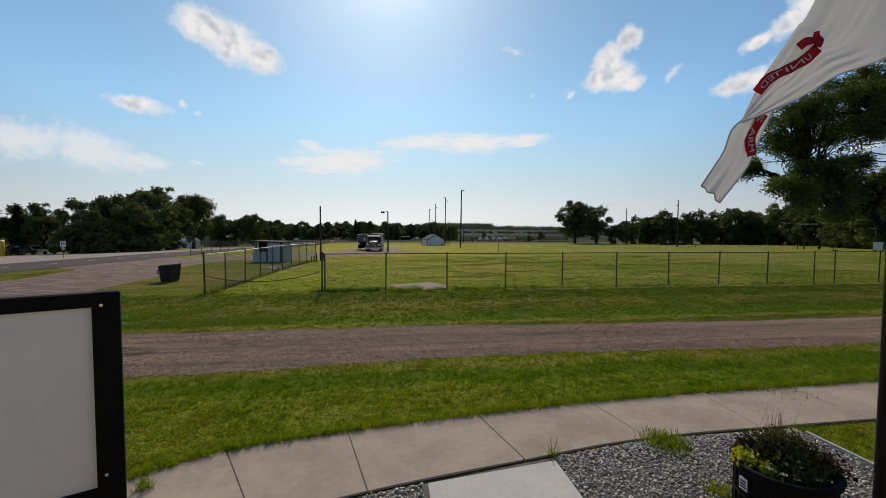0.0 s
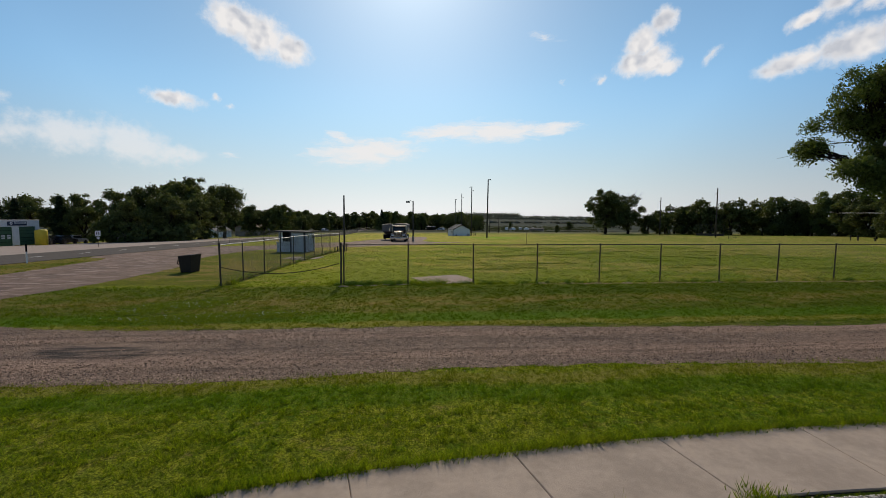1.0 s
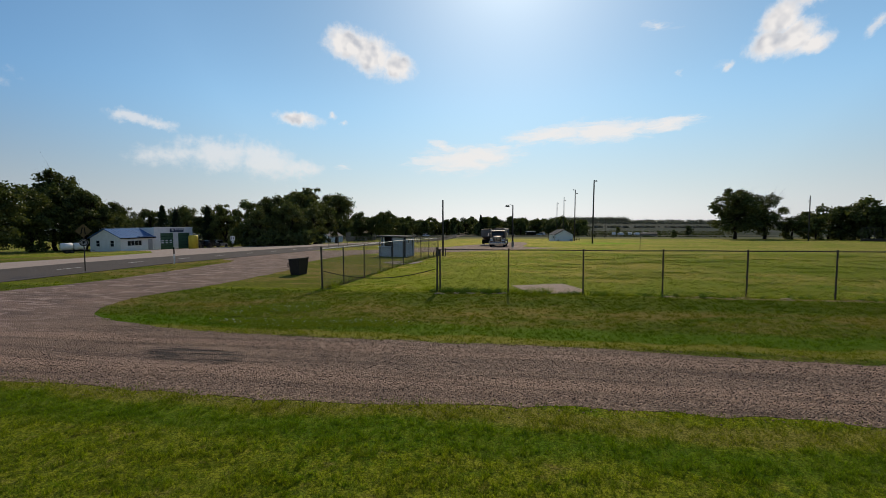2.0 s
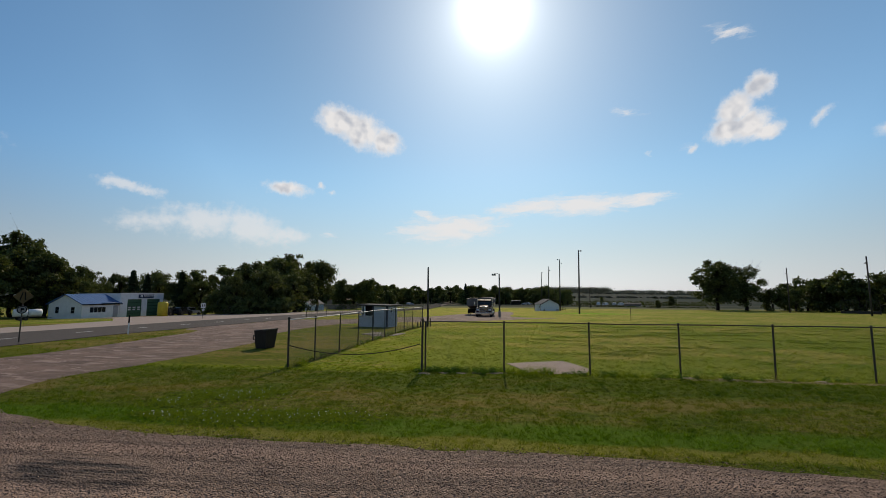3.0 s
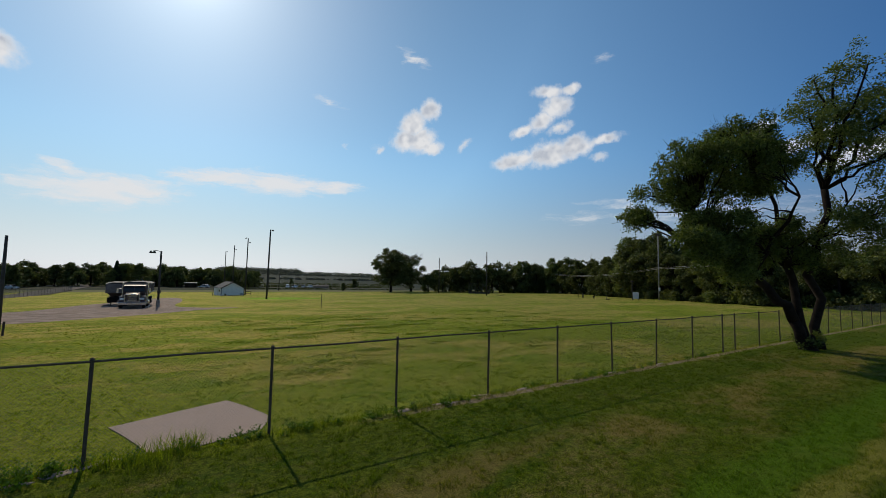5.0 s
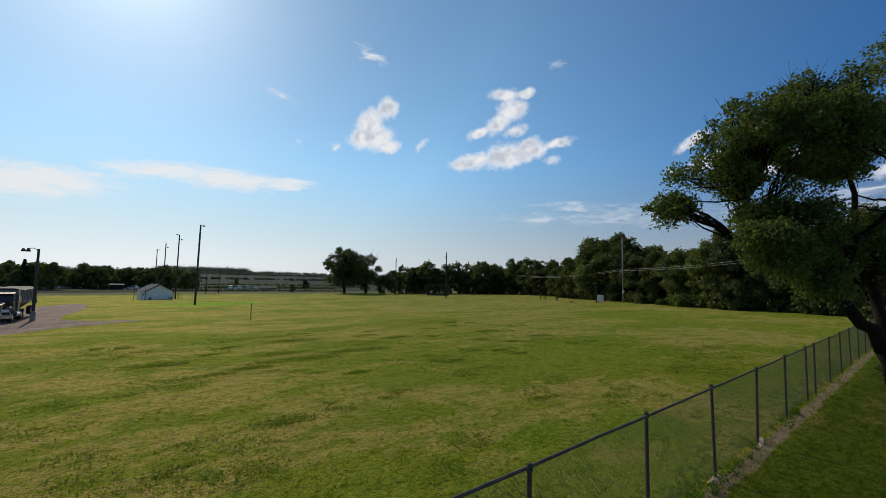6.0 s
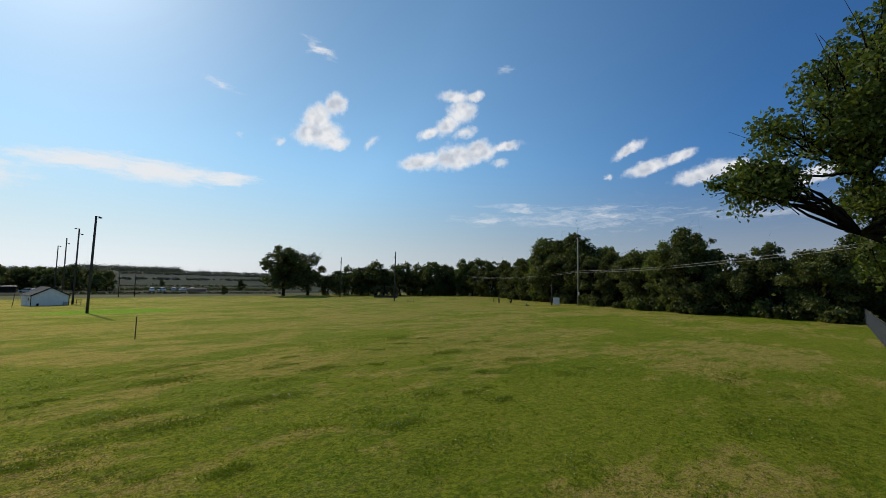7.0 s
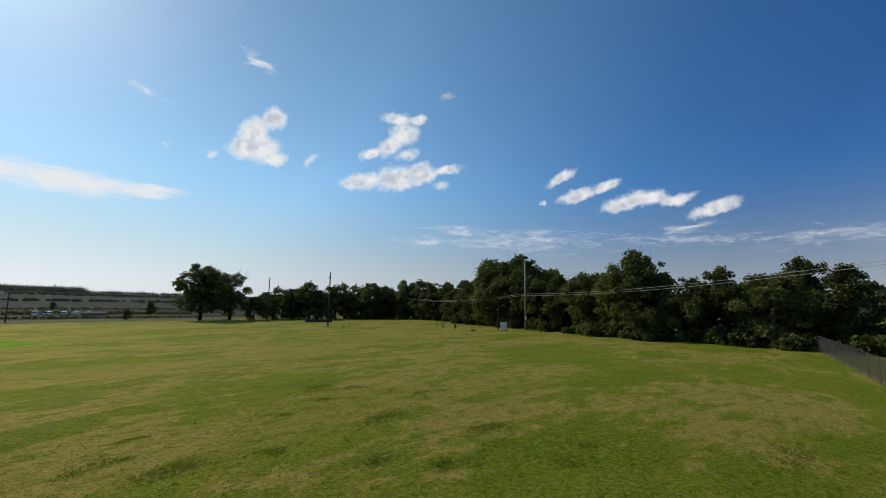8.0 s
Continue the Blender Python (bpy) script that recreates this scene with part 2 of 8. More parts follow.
def turf_colour(n, v):
    """Mown summer lawn: green, with straw-coloured drifts, small dark clover patches and worn strips along the drive."""
    stretched = n.node("ShaderNodeMapping", {"Vector": v, "Rotation": (0, 0, 0.35), "Scale": (0.55, 1.0, 1.0)}).outputs[0]
    drift = n.noise(stretched, 0.10, 6.0, 0.58)
    patch = n.noise(stretched, 0.55, 8.0, 0.68)
    fine = n.noise(v, 5.5, 6.0, 0.72)
    tiny = n.noise(v, 30.0, 5.0, 0.75)
    at = n.node("ShaderNodeSeparateXYZ", {0: v})
    x, y = at.outputs[0], at.outputs[1]
    # the lawn by the road is greener than the open field
    lush = n.math("ADD", n.math("ADD", n.span(y, -5.0, 10.0, -0.03, 0.0), n.span(y, -9.0, -13.0, 0.0, -0.03)), n.span(y, 12.0, 60.0, 0.0, 0.034))
    dry = n.span(n.math("ADD", n.math("ADD", n.math("MULTIPLY", drift, 0.62), n.math("MULTIPLY", patch, 0.38)), lush), 0.472, 0.524)
    col = n.mix(dry, (0.190, 0.232, 0.022), (0.430, 0.325, 0.122))
    col = n.mix(n.span(n.noise(stretched, 0.24, 8.0, 0.62), 0.52, 0.57, 0, 0.8), col, (0.105, 0.182, 0.010))
    # straw-dry worn ground: a bent band across the field and a smaller patch nearer the fence
    bend = n.math("MULTIPLY_ADD", n.math("MAXIMUM", n.math("SUBTRACT", 30.0, x), 0.0), 0.9, n.math("MULTIPLY", n.math("MAXIMUM", n.math("SUBTRACT", x, 48.0), 0.0), 0.58))
    off_band = n.math("ABSOLUTE", n.math("MULTIPLY_ADD", n.math("SUBTRACT", patch, 0.5), 16.0, n.math("SUBTRACT", n.math("SUBTRACT", y, bend), 46.5)))
    band = n.math("MULTIPLY", n.span(off_band, 7.0, 1.5, 0, 0.75), n.span(x, 6.0, 14.0))
    near_patch = n.node("ShaderNodeMapping", {"Vector": v, "Location": (37.0, 23.5, 0.0), "Rotation": (0, 0, -0.1), "Scale": (15.0, 4.2, 1000.0)})
    near_patch.vector_type = "TEXTURE"
    reach = n.math("MULTIPLY_ADD", n.math("SUBTRACT", patch, 0.5), 2.6, n.node("ShaderNodeVectorMath", {0: near_patch.outputs[0]}, op="LENGTH").outputs["Value"])
    col = n.mix(n.math("MAXIMUM", band, n.span(reach, 1.05, 0.4, 0, 0.6)), col, (0.400, 0.310, 0.110))
    # matted clumps and clover, a hand to a stride across
    col = n.mix(n.span(n.noise(stretched, 0.9, 8.0, 0.68), 0.545, 0.59, 0, 0.75), col, (0.105, 0.180, 0.010))
    col = n.mix(n.span(n.noise(stretched, 2.6, 8.0, 0.74), 0.52, 0.56, 0, 0.6), col, (0.140, 0.170, 0.014))
    col = n.mix(n.span(n.noise(v, 1.9, 7.0, 0.72), 0.55, 0.64, 0, 0.5), col, (0.270, 0.190, 0.085))
    col = n.mix(n.span(fine, 0.46, 0.54, 0, 0.55), col, (0.330, 0.350, 0.030))
    col = n.mix(n.span(n.noise(v, 9.0, 6.0, 0.75), 0.48, 0.43, 0, 0.6), col, (0.050, 0.075, 0.006))
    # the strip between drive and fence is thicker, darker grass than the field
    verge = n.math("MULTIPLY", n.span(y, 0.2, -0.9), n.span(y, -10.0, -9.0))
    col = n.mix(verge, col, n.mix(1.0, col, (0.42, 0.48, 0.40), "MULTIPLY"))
    # along both sides of the drive: a thin dusty rim, then a rank green strip
    near = n.math("MULTIPLY", n.span(y, -3.2, -4.4), n.span(y, -13.8, -13.2))
    sway = n.math("MULTIPLY_ADD", n.noise(v, 0.55, 5.0, 0.6), 1.1, y)
    for mid, wide, much, tint in ((-6.02, 0.85, 0.7, (0.075, 0.160, 0.006)), (-6.85, 0.42, 0.75, (0.250, 0.235, 0.050)), (-11.72, 0.55, 0.6, (0.070, 0.150, 0.006)), (-11.0, 0.42, 0.75, (0.250, 0.225, 0.060))):
        strip = n.span(n.math("ABSOLUTE", n.math("SUBTRACT", sway, mid)), wide, wide * 0.35, 0, much)
        col = n.mix(n.math("MULTIPLY", strip, near), col, tint)
    # scuffed brown ground half way to the fence, and bare dirt at the fence's foot
    scuffed = n.math("MULTIPLY", n.span(n.math("ABSOLUTE", n.math("ADD", sway, 3.4)), 1.3, 0.3, 0, 0.6), n.span(n.noise(stretched, 0.5, 6.0, 0.6), 0.44, 0.56))
    col = n.mix(scuffed, col, (0.250, 0.175, 0.070))
    foot = n.math("MULTIPLY", n.span(n.math("ABSOLUTE", n.math("ADD", n.math("MULTIPLY_ADD", n.noise(v, 1.6, 6.0, 0.7), 0.5, y), -0.03)), 0.20, 0.10), n.span(x, 7.0, 12.0))
    col = n.mix(foot, col, (0.330, 0.250, 0.190))
    # dark soil along the short fence, and dull uncut grass beyond it
    over = n.math("SUBTRACT", x, n.math("MULTIPLY_ADD", y, 0.042, -5.22))
    within = n.math("MULTIPLY", n.span(y, -0.3, 0.6), n.span(y, 26.0, 24.0))
    col = n.mix(n.math("MULTIPLY", n.span(over, 0.05, -0.25), within), col, n.mix(1.0, col, (0.62, 0.58, 0.62), "MULTIPLY"))
    soil = n.span(n.math("ABSOLUTE", n.math("MULTIPLY_ADD", n.noise(v, 1.4, 6.0, 0.7), 0.5, n.math("SUBTRACT", over, 0.25))), 0.24, 0.10, 0, 0.9)
    col = n.mix(n.math("MULTIPLY", soil, within), col, (0.085, 0.062, 0.040))
    # watered grass round the tall pole by the shed
    off = n.node("ShaderNodeMapping", {"Vector": v, "Location": (26.5, 89.0, 0.0), "Scale": (12.0, 10.0, 1000.0)})
    off.vector_type = "TEXTURE"
    wet = n.span(n.node("ShaderNodeVectorMath", {0: off.outputs[0]}, op="LENGTH").outputs["Value"], 1.1, 0.5, 0, 0.9)
    col = n.mix(wet, col, (0.165, 0.330, 0.012))
    # fine dark specks: soil and shade in the gaps between blades, put into the colour
    return n.mix(n.span(tiny, 0.53, 0.45, 0, 0.65), col, (0.030, 0.044, 0.005)), fine, tiny


def turf_material():
    m, n, b = material("turf")
    v = position(n)
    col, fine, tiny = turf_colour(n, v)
    # pasture and crop fields take over beyond the mown ground, haze greyed into their colours
    y = n.node("ShaderNodeSeparateXYZ", {0: v}).outputs[1]
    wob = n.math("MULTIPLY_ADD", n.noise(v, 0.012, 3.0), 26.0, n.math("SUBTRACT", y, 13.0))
    hazed_crops = n.ramp(n.span(wob, 170.0, 1700.0, 0, 1, "LINEAR"), [(0.0, (0.230, 0.215, 0.100)), (0.015, (0.035, 0.046, 0.026)), (0.030, (0.095, 0.092, 0.060)), (0.045, (0.040, 0.052, 0.036)), (0.10, (0.062, 0.066, 0.056)), (0.17, (0.042, 0.054, 0.042)), (0.30, (0.066, 0.068, 0.060)), (0.44, (0.048, 0.056, 0.048)), (0.56, (0.105, 0.110, 0.078)), (0.72, (0.070, 0.080, 0.062))], "CONSTANT")
    hazed_crops = n.mix(n.span(n.noise(v, 0.05, 6.0, 0.7), 0.3, 0.75, 0, 0.5), hazed_crops, (0.05, 0.066, 0.04))
    hazed_crops = n.mix(1.0, hazed_crops, (0.55, 0.58, 0.60), "MULTIPLY")
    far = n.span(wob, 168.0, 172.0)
    col = n.mix(far, col, hazed_crops)
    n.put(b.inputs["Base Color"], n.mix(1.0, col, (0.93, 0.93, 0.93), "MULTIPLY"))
    b.inputs["Roughness"].default_value, b.inputs["Specular IOR Level"].default_value = 0.95, 0.05
    b.inputs["Sheen Weight"].default_value, b.inputs["Sheen Roughness"].default_value = 0.22, 0.45
    n.put(b.inputs["Sheen Tint"], n.mix(1.0, col, (2.6, 2.5, 1.6), "MULTIPLY"))
    height = n.math("MULTIPLY_ADD", tiny, 0.6, n.math("MULTIPLY", fine, 0.6))
    relief = n.node("ShaderNodeBump", {"Strength": 1.0, "Distance": 0.07, "Height": height}).outputs[0]
    n.put(b.inputs["Normal"], relief)
    # the waxy blades throw light forward, so that the turf shines against the sun
    gloss = n.node("ShaderNodeBsdfGlossy", {"Color": n.mix(1.0, col, (1.6, 1.5, 0.9), "MULTIPLY"), "Roughness": 0.66, "Normal": relief})
    mixed = n.node("ShaderNodeMixShader", {0: n.span(far, 0.0, 1.0, 0.14, 0.02), 1: b.outputs[0], 2: gloss.outputs[0]})
    n.l.new(mixed.outputs[0], n.n["Material Output"].inputs["Surface"])
    return m


def leafy(name, dark, light, glow=0.35, turf=False, rough=0.6, through_tint=(1.5, 1.55, 0.7)):
    """Thin leaves or blades: some of the light passes through."""
    m, n, b = material(name)
    if turf:
        col = turf_colour(n, position(n))[0]
        col = n.mix(n.node("ShaderNodeNewGeometry").outputs["Random Per Island"], n.mix(0.15, n.mix(1.0, col, (1.2, 1.18, 1.0), "MULTIPLY"), light), n.mix(0.15, n.mix(1.0, col, (0.65, 0.65, 0.65), "MULTIPLY"), dark))
    else:
        isle = n.node("ShaderNodeNewGeometry").outputs["Random Per Island"]
        tree = n.node("ShaderNodeObjectInfo").outputs["Random"]
        col = n.mix(n.math("MULTIPLY_ADD", tree, 0.35, n.math("MULTIPLY", isle, 0.65)), dark, light)
    n.put(b.inputs["Base Color"], col)
    b.inputs["Roughness"].default_value, b.inputs["Specular IOR Level"].default_value = rough, 0.12 if turf else 0.16
    thin = n.node("ShaderNodeBsdfTranslucent", {"Color": n.mix(1.0, col, through_tint, "MULTIPLY")})
    mixed = n.node("ShaderNodeMixShader", {0: glow, 1: b.outputs[0], 2: thin.outputs[0]})
    n.l.new(mixed.outputs[0], n.n["Material Output"].inputs["Surface"])
    return m


def stony(name, base, pebble, dirt, scale=26.0, rough=0.95, bump=0.8, ruts=False, lot=None):
    """Crushed stone in dirt."""
    m, n, b = material(name)
    v = position(n)
    cell = n.node("ShaderNodeTexVoronoi", {"Vector": v, "Scale": scale})
    chips = n.mix(n.node("ShaderNodeSeparateXYZ", {0: cell.outputs["Color"]}).outputs[0], pebble[0], pebble[1])
    col = n.mix(n.span(n.noise(v, 7.0, 6.0, 0.7), 0.42, 0.66, 0, 0.8), chips, base)
    long = n.node("ShaderNodeMapping", {"Vector": v, "Scale": (0.12, 1.0, 1.0)}).outputs[0]
    streak = n.noise(long if ruts else v, 0.9, 6.0, 0.65)
    col = n.mix(n.span(streak, 0.42, 0.66, 0, 0.75), col, dirt)
    col = n.mix(n.span(n.noise(v, 0.35, 5.0, 0.7), 0.55, 0.70, 0, 0.6), col, tuple(0.55 * c for c in dirt))
    if ruts:
        # two pale packed wheel tracks along the drive, darker loose stone between and beside them
        lane = n.node("ShaderNodeSeparateXYZ", {0: v}).outputs[1]
        sway = n.math("MULTIPLY_ADD", n.noise(long, 0.5, 3.0), 0.7, lane)
        for mid in (-8.15, -9.95):
            near = n.span(n.math("ABSOLUTE", n.math("SUBTRACT", sway, mid)), 0.55, 0.12, 0, 0.6)
            col = n.mix(near, col, tuple(min(1.0, 1.55 * c) for c in dirt))
        col = n.mix(n.span(n.noise(n.node("ShaderNodeMapping", {"Vector": v, "Scale": (0.07, 1.0, 1.0)}).outputs[0], 3.2, 5.0, 0.7), 0.50, 0.60, 0, 0.5), col, tuple(0.45 * c for c in base))
        # churned mud where wheels have spun
        churn = n.node("ShaderNodeMapping", {"Vector": v, "Location": (-3.9, -9.5, 0.0), "Rotation": (0, 0, -0.12), "Scale": (1.7, 0.62, 1000.0)})
        churn.vector_type = "TEXTURE"
        away = n.math("MULTIPLY_ADD", n.noise(v, 2.2, 5.0, 0.7), 0.9, n.node("ShaderNodeVectorMath", {0: churn.outputs[0]}, op="LENGTH").outputs["Value"])
        comb = n.noise(n.node("ShaderNodeMapping", {"Vector": v, "Rotation": (0, 0, 0.10), "Scale": (0.10, 1.0, 1.0)}).outputs[0], 7.0, 3.0, 0.5)
        mud = n.math("MULTIPLY", n.span(away, 1.45, 1.05), n.span(comb, 0.56, 0.44, 0.35, 0.9))
        col = n.mix(mud, col, (0.030, 0.022, 0.018))
        furrow = n.math("MULTIPLY", n.span(away, 1.5, 0.9), comb)
    if lot:
        # packed pinkish dirt where the driveway widens into the lot
        sx = n.node("ShaderNodeSeparateXYZ", {0: v})
        at = n.math("MAXIMUM", n.span(sx.outputs[0], -8.0, -15.0), n.span(sx.outputs[1], 14.0, 24.0))
        packed = n.mix(n.span(n.noise(v, 0.8, 8.0, 0.75), 0.4, 0.62), lot[0], lot[1])
        packed = n.mix(n.span(n.noise(v, 9.0, 5.0, 0.7), 0.35, 0.7, 0, 0.4), packed, (0.12, 0.088, 0.07))
        drag = n.node("ShaderNodeMapping", {"Vector": v, "Rotation": (0, 0, 0.5), "Scale": (0.30, 1.0, 1.0)}).outputs[0]
        packed = n.mix(n.span(n.noise(drag, 1.1, 7.0, 0.75), 0.50, 0.56, 0, 0.6), packed, (0.105, 0.072, 0.057))
        packed = n.mix(n.span(n.noise(drag, 2.6, 6.0, 0.7, "Fac", 0.6), 0.53, 0.59, 0, 0.85), packed, (0.37, 0.270, 0.222))
        col = n.mix(at, col, packed)
    n.put(b.inputs["Base Color"], col)
    b.inputs["Roughness"].default_value, b.inputs["Specular IOR Level"].default_value = (0.85, 0.22) if lot else (rough, 0.2)
    height = n.math("ADD", n.math("MULTIPLY", cell.outputs["Distance"], -0.7), n.math("MULTIPLY", streak, 0.8))
    if ruts:
        height = n.math("MULTIPLY_ADD", furrow, 2.5, height)
    n.put(b.inputs["Normal"], n.node("ShaderNodeBump", {"Strength": bump, "Distance": 0.04, "Height": height}).outputs[0])
    return m


TURF = turf_material()
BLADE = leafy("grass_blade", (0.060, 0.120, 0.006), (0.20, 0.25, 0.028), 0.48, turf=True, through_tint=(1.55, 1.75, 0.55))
LEAF = leafy("leaf", (0.016, 0.026, 0.008), (0.150, 0.172, 0.056), 0.25)
LEAF_NEAR = leafy("broad_leaf", (0.030, 0.050, 0.012), (0.170, 0.215, 0.060), 0.36)
LEAF_PALE = leafy("pale_leaf", (0.060, 0.088, 0.026), (0.175, 0.205, 0.070), 0.38)
# greyed, pale leaf: the haze of distance is put into its colour
LEAF_HAZY = leafy("hazed_leaf", (0.095, 0.106, 0.100), (0.130, 0.142, 0.132), 0.2)
CONIFER = leafy("needles", (0.010, 0.022, 0.008), (0.026, 0.045, 0.016), 0.12)
BARK = surface("bark", (0.020, 0.016, 0.013), 0.95, vary=0.3, grain=3.0, bump=0.9, bump_scale=14.0, spec=0.08)
GRAVEL = stony("drive_gravel", (0.160, 0.101, 0.069), ((0.055, 0.037, 0.027), (0.39, 0.265, 0.190)), (0.240, 0.158, 0.112), 30.0, bump=1.0, ruts=True, lot=((0.262, 0.170, 0.130), (0.172, 0.112, 0.085)))
ASPHALT = stony("asphalt", (0.076, 0.062, 0.054), ((0.05, 0.042, 0.038), (0.12, 0.10, 0.088)), (0.090, 0.075, 0.064), 60.0, bump=0.25)
APRON = stony("weathered_apron", (0.36, 0.285, 0.24), ((0.26, 0.21, 0.18), (0.44, 0.355, 0.305)), (0.39, 0.31, 0.265), 30.0, bump=0.3)
CONCRETE = surface("pavement_concrete", (0.400, 0.318, 0.250), 0.92, vary=0.12, grain=1.1, bump=0.35, bump_scale=90.0, wear=(0.330, 0.258, 0.200), where="Object")
CONCRETE_OLD = surface("broken_concrete", (0.25, 0.20, 0.165), 0.95, vary=0.35, grain=2.4, bump=0.6, bump_scale=20.0, wear=(0.10, 0.085, 0.055), wear_at=0.52)
CONCRETE_NEW = surface("new_concrete", (0.56, 0.525, 0.485), 0.9, vary=0.08, grain=1.4, bump=0.3, bump_scale=70.0, wear=(0.49, 0.46, 0.43))
STEEL = surface("galvanised_steel", (0.085, 0.074, 0.060), 0.8, 0.0, 0.2, 6.0, 0.05, spec=0.15)
WIRE = surface("fence_wire", (0.20, 0.18, 0.15), 0.7, 0.0, 0.1, 3.0, 0.0, spec=0.3)
# lit and unlit copies of one rail: the sun's shine is painted pale here
RAIL_SUNLIT = surface("sunlit_galvanised_rail", (0.42, 0.41, 0.40), 0.5, 0.6, 0.12, 5.0, 0.03)
RAIL = surface("unlit_dark_rail", (0.105, 0.090, 0.072), 0.75, 0.0, 0.2, 5.0, 0.05, spec=0.2)
BLACK = surface("black_enamel", (0.006, 0.006, 0.006), 0.7, 0.0, 0.15, 4.0, 0.03, spec=0.12)
WHITE = surface("white_paint", (0.74, 0.74, 0.73), 0.6, 0.0, 0.05, 1.5, 0.05, wear=(0.60, 0.58, 0.55), wear_at=0.7)
BOARD = surface("board_panel", (0.80, 0.78, 0.75), 0.5, 0.0, 0.03, 1.0, 0.02)
PANEL = surface("sign_panel", (0.62, 0.63, 0.64), 0.45, 0.0, 0.03, 1.0, 0.02)
POLE_WOOD = surface("pole_timber", (0.062, 0.052, 0.044), 0.9, 0.0, 0.25, 2.0, 0.5, 20.0)
POLE_PALE = surface("grey_pole", (0.30, 0.29, 0.27), 0.8, 0.0, 0.2, 2.0, 0.3, 20.0)
GLASS = surface("dark_glass", (0.02, 0.024, 0.028), 0.08, 0.0, 0.1, 2.0, 0.0)
CHROME = surface("chrome", (0.62, 0.61, 0.60), 0.2, 0.9, 0.08, 3.0, 0.0)
RUBBER = surface("tyre_rubber", (0.015, 0.015, 0.015), 0.9, 0.0, 0.2, 6.0, 0.1)


# ---- building helpers ----
class Shape:
    """Gathers vertices and faces of one mesh."""

    def __init__(self):
        self.v, self.f = [], []

    def add(self, verts, faces):
        k = len(self.v)
        self.v += [tuple(p) for p in verts]
        self.f += [tuple(k + i for i in f) for f in faces]
        return self

    def box(self, c, s, bevel=0.0, turn=0.0, m=None):
        """A box round c of size s, with chamfered edges, turned about z by degrees, or laid by the matrix m."""
        h = [max(1e-4, a / 2) for a in s]
        b = min(bevel, min(h) * 0.6)
        place = m or pose(c[0], c[1], c[2], 0, 0, turn)
        if b <= 0:
            vs = [(x, y, z) for x in (-h[0], h[0]) for y in (-h[1], h[1]) for z in (-h[2], h[2])]
            fs = [(0, 1, 3, 2), (4, 6, 7, 5), (0, 4, 5, 1), (2, 3, 7, 6), (0, 2, 6, 4), (1, 5, 7, 3)]
        else:
            vs, at = [], {}
            for sx in (-1, 1):
                for sy in (-1, 1):
                    for sz in (-1, 1):
                        for ax in range(3):
                            p = [sx * (h[0] - b), sy * (h[1] - b), sz * (h[2] - b)]
                            p[ax] += (sx, sy, sz)[ax] * b
                            at[sx, sy, sz, ax] = len(vs)
                            vs.append(tuple(p))
            fs = []
            for ax in range(3):
                o, q = (ax + 1) % 3, (ax + 2) % 3
                for s0 in (-1, 1):
                    ring = []
                    for so, sq in ((-1, -1), (1, -1), (1, 1), (-1, 1)):
                        k = [0, 0, 0]
                        k[ax], k[o], k[q] = s0, so, sq
                        ring.append(at[k[0], k[1], k[2], ax])
                    fs.append(tuple(ring if s0 > 0 else ring[::-1]))
                for so in (-1, 1):
                    for sq in (-1, 1):
                        ends = []
                        for s0 in (-1, 1):
                            k = [0, 0, 0]
                            k[ax], k[o], k[q] = s0, so, sq
                            ends.append((at[k[0], k[1], k[2], o], at[k[0], k[1], k[2], q]))
                        e = (ends[0][0], ends[1][0], ends[1][1], ends[0][1])
                        fs.append(e if so * sq < 0 else e[::-1])
            for sx in (-1, 1):
                for sy in (-1, 1):
                    for sz in (-1, 1):
                        e = (at[sx, sy, sz, 0], at[sx, sy, sz, 1], at[sx, sy, sz, 2])
                        fs.append(e if sx * sy * sz > 0 else e[::-1])
        return self.add([place @ Vector(p) for p in vs], fs)

    def tube(self, pts, radii, n=8, caps=True):
        """A tapered tube along points."""
        pts = [Vector(p) for p in pts]
        radii = [float(r) for r in radii] if isinstance(radii, (list, tuple)) else [radii] * len(pts)
        rings, side = [], None
        for i, p in enumerate(pts):
            d = (pts[min(i + 1, len(pts) - 1)] - pts[max(i - 1, 0)]).normalized()
            if side is None:
                side = d.orthogonal().normalized()
            side = (side - d * side.dot(d)).normalized()
            other = d.cross(side)
            rings.append([p + radii[i] * (math.cos(a) * side + math.sin(a) * other) for a in (2 * math.pi * k / n for k in range(n))])
        vs = [q for r in rings for q in r]
        fs = [(i * n + k, i * n + (k + 1) % n, (i + 1) * n + (k + 1) % n, (i + 1) * n + k) for i in range(len(pts) - 1) for k in range(n)]
        if caps:
            fs += [tuple(range(n))[::-1], tuple((len(pts) - 1) * n + k for k in range(n))]
        return self.add(vs, fs)

    def lathe(self, c, profile, n=20):
        """A turned form round the upright through c: rows of radius, height."""
        vs = [(c[0] + r * math.cos(2 * math.pi * k / n), c[1] + r * math.sin(2 * math.pi * k / n), c[2] + z) for r, z in profile for k in range(n)]
        fs = [(i * n + k, i * n + (k + 1) % n, (i + 1) * n + (k + 1) % n, (i + 1) * n + k) for i in range(len(profile) - 1) for k in range(n)]
        return self.add(vs, fs)

    def slab(self, outline, z0, z1):
        """An upright prism over a plan outline, counter-clockwise; z0 and z1 may be functions of x, y."""
        lo = [(x, y, z0(x, y) if callable(z0) else z0) for x, y in outline]
        hi = [(x, y, z1(x, y) if callable(z1) else z1) for x, y in outline]
        n = len(outline)
        return self.add(lo + hi, [tuple(range(n))[::-1], tuple(range(n, 2 * n))] + [(i, (i + 1) % n, n + (i + 1) % n, n + i) for i in range(n)])

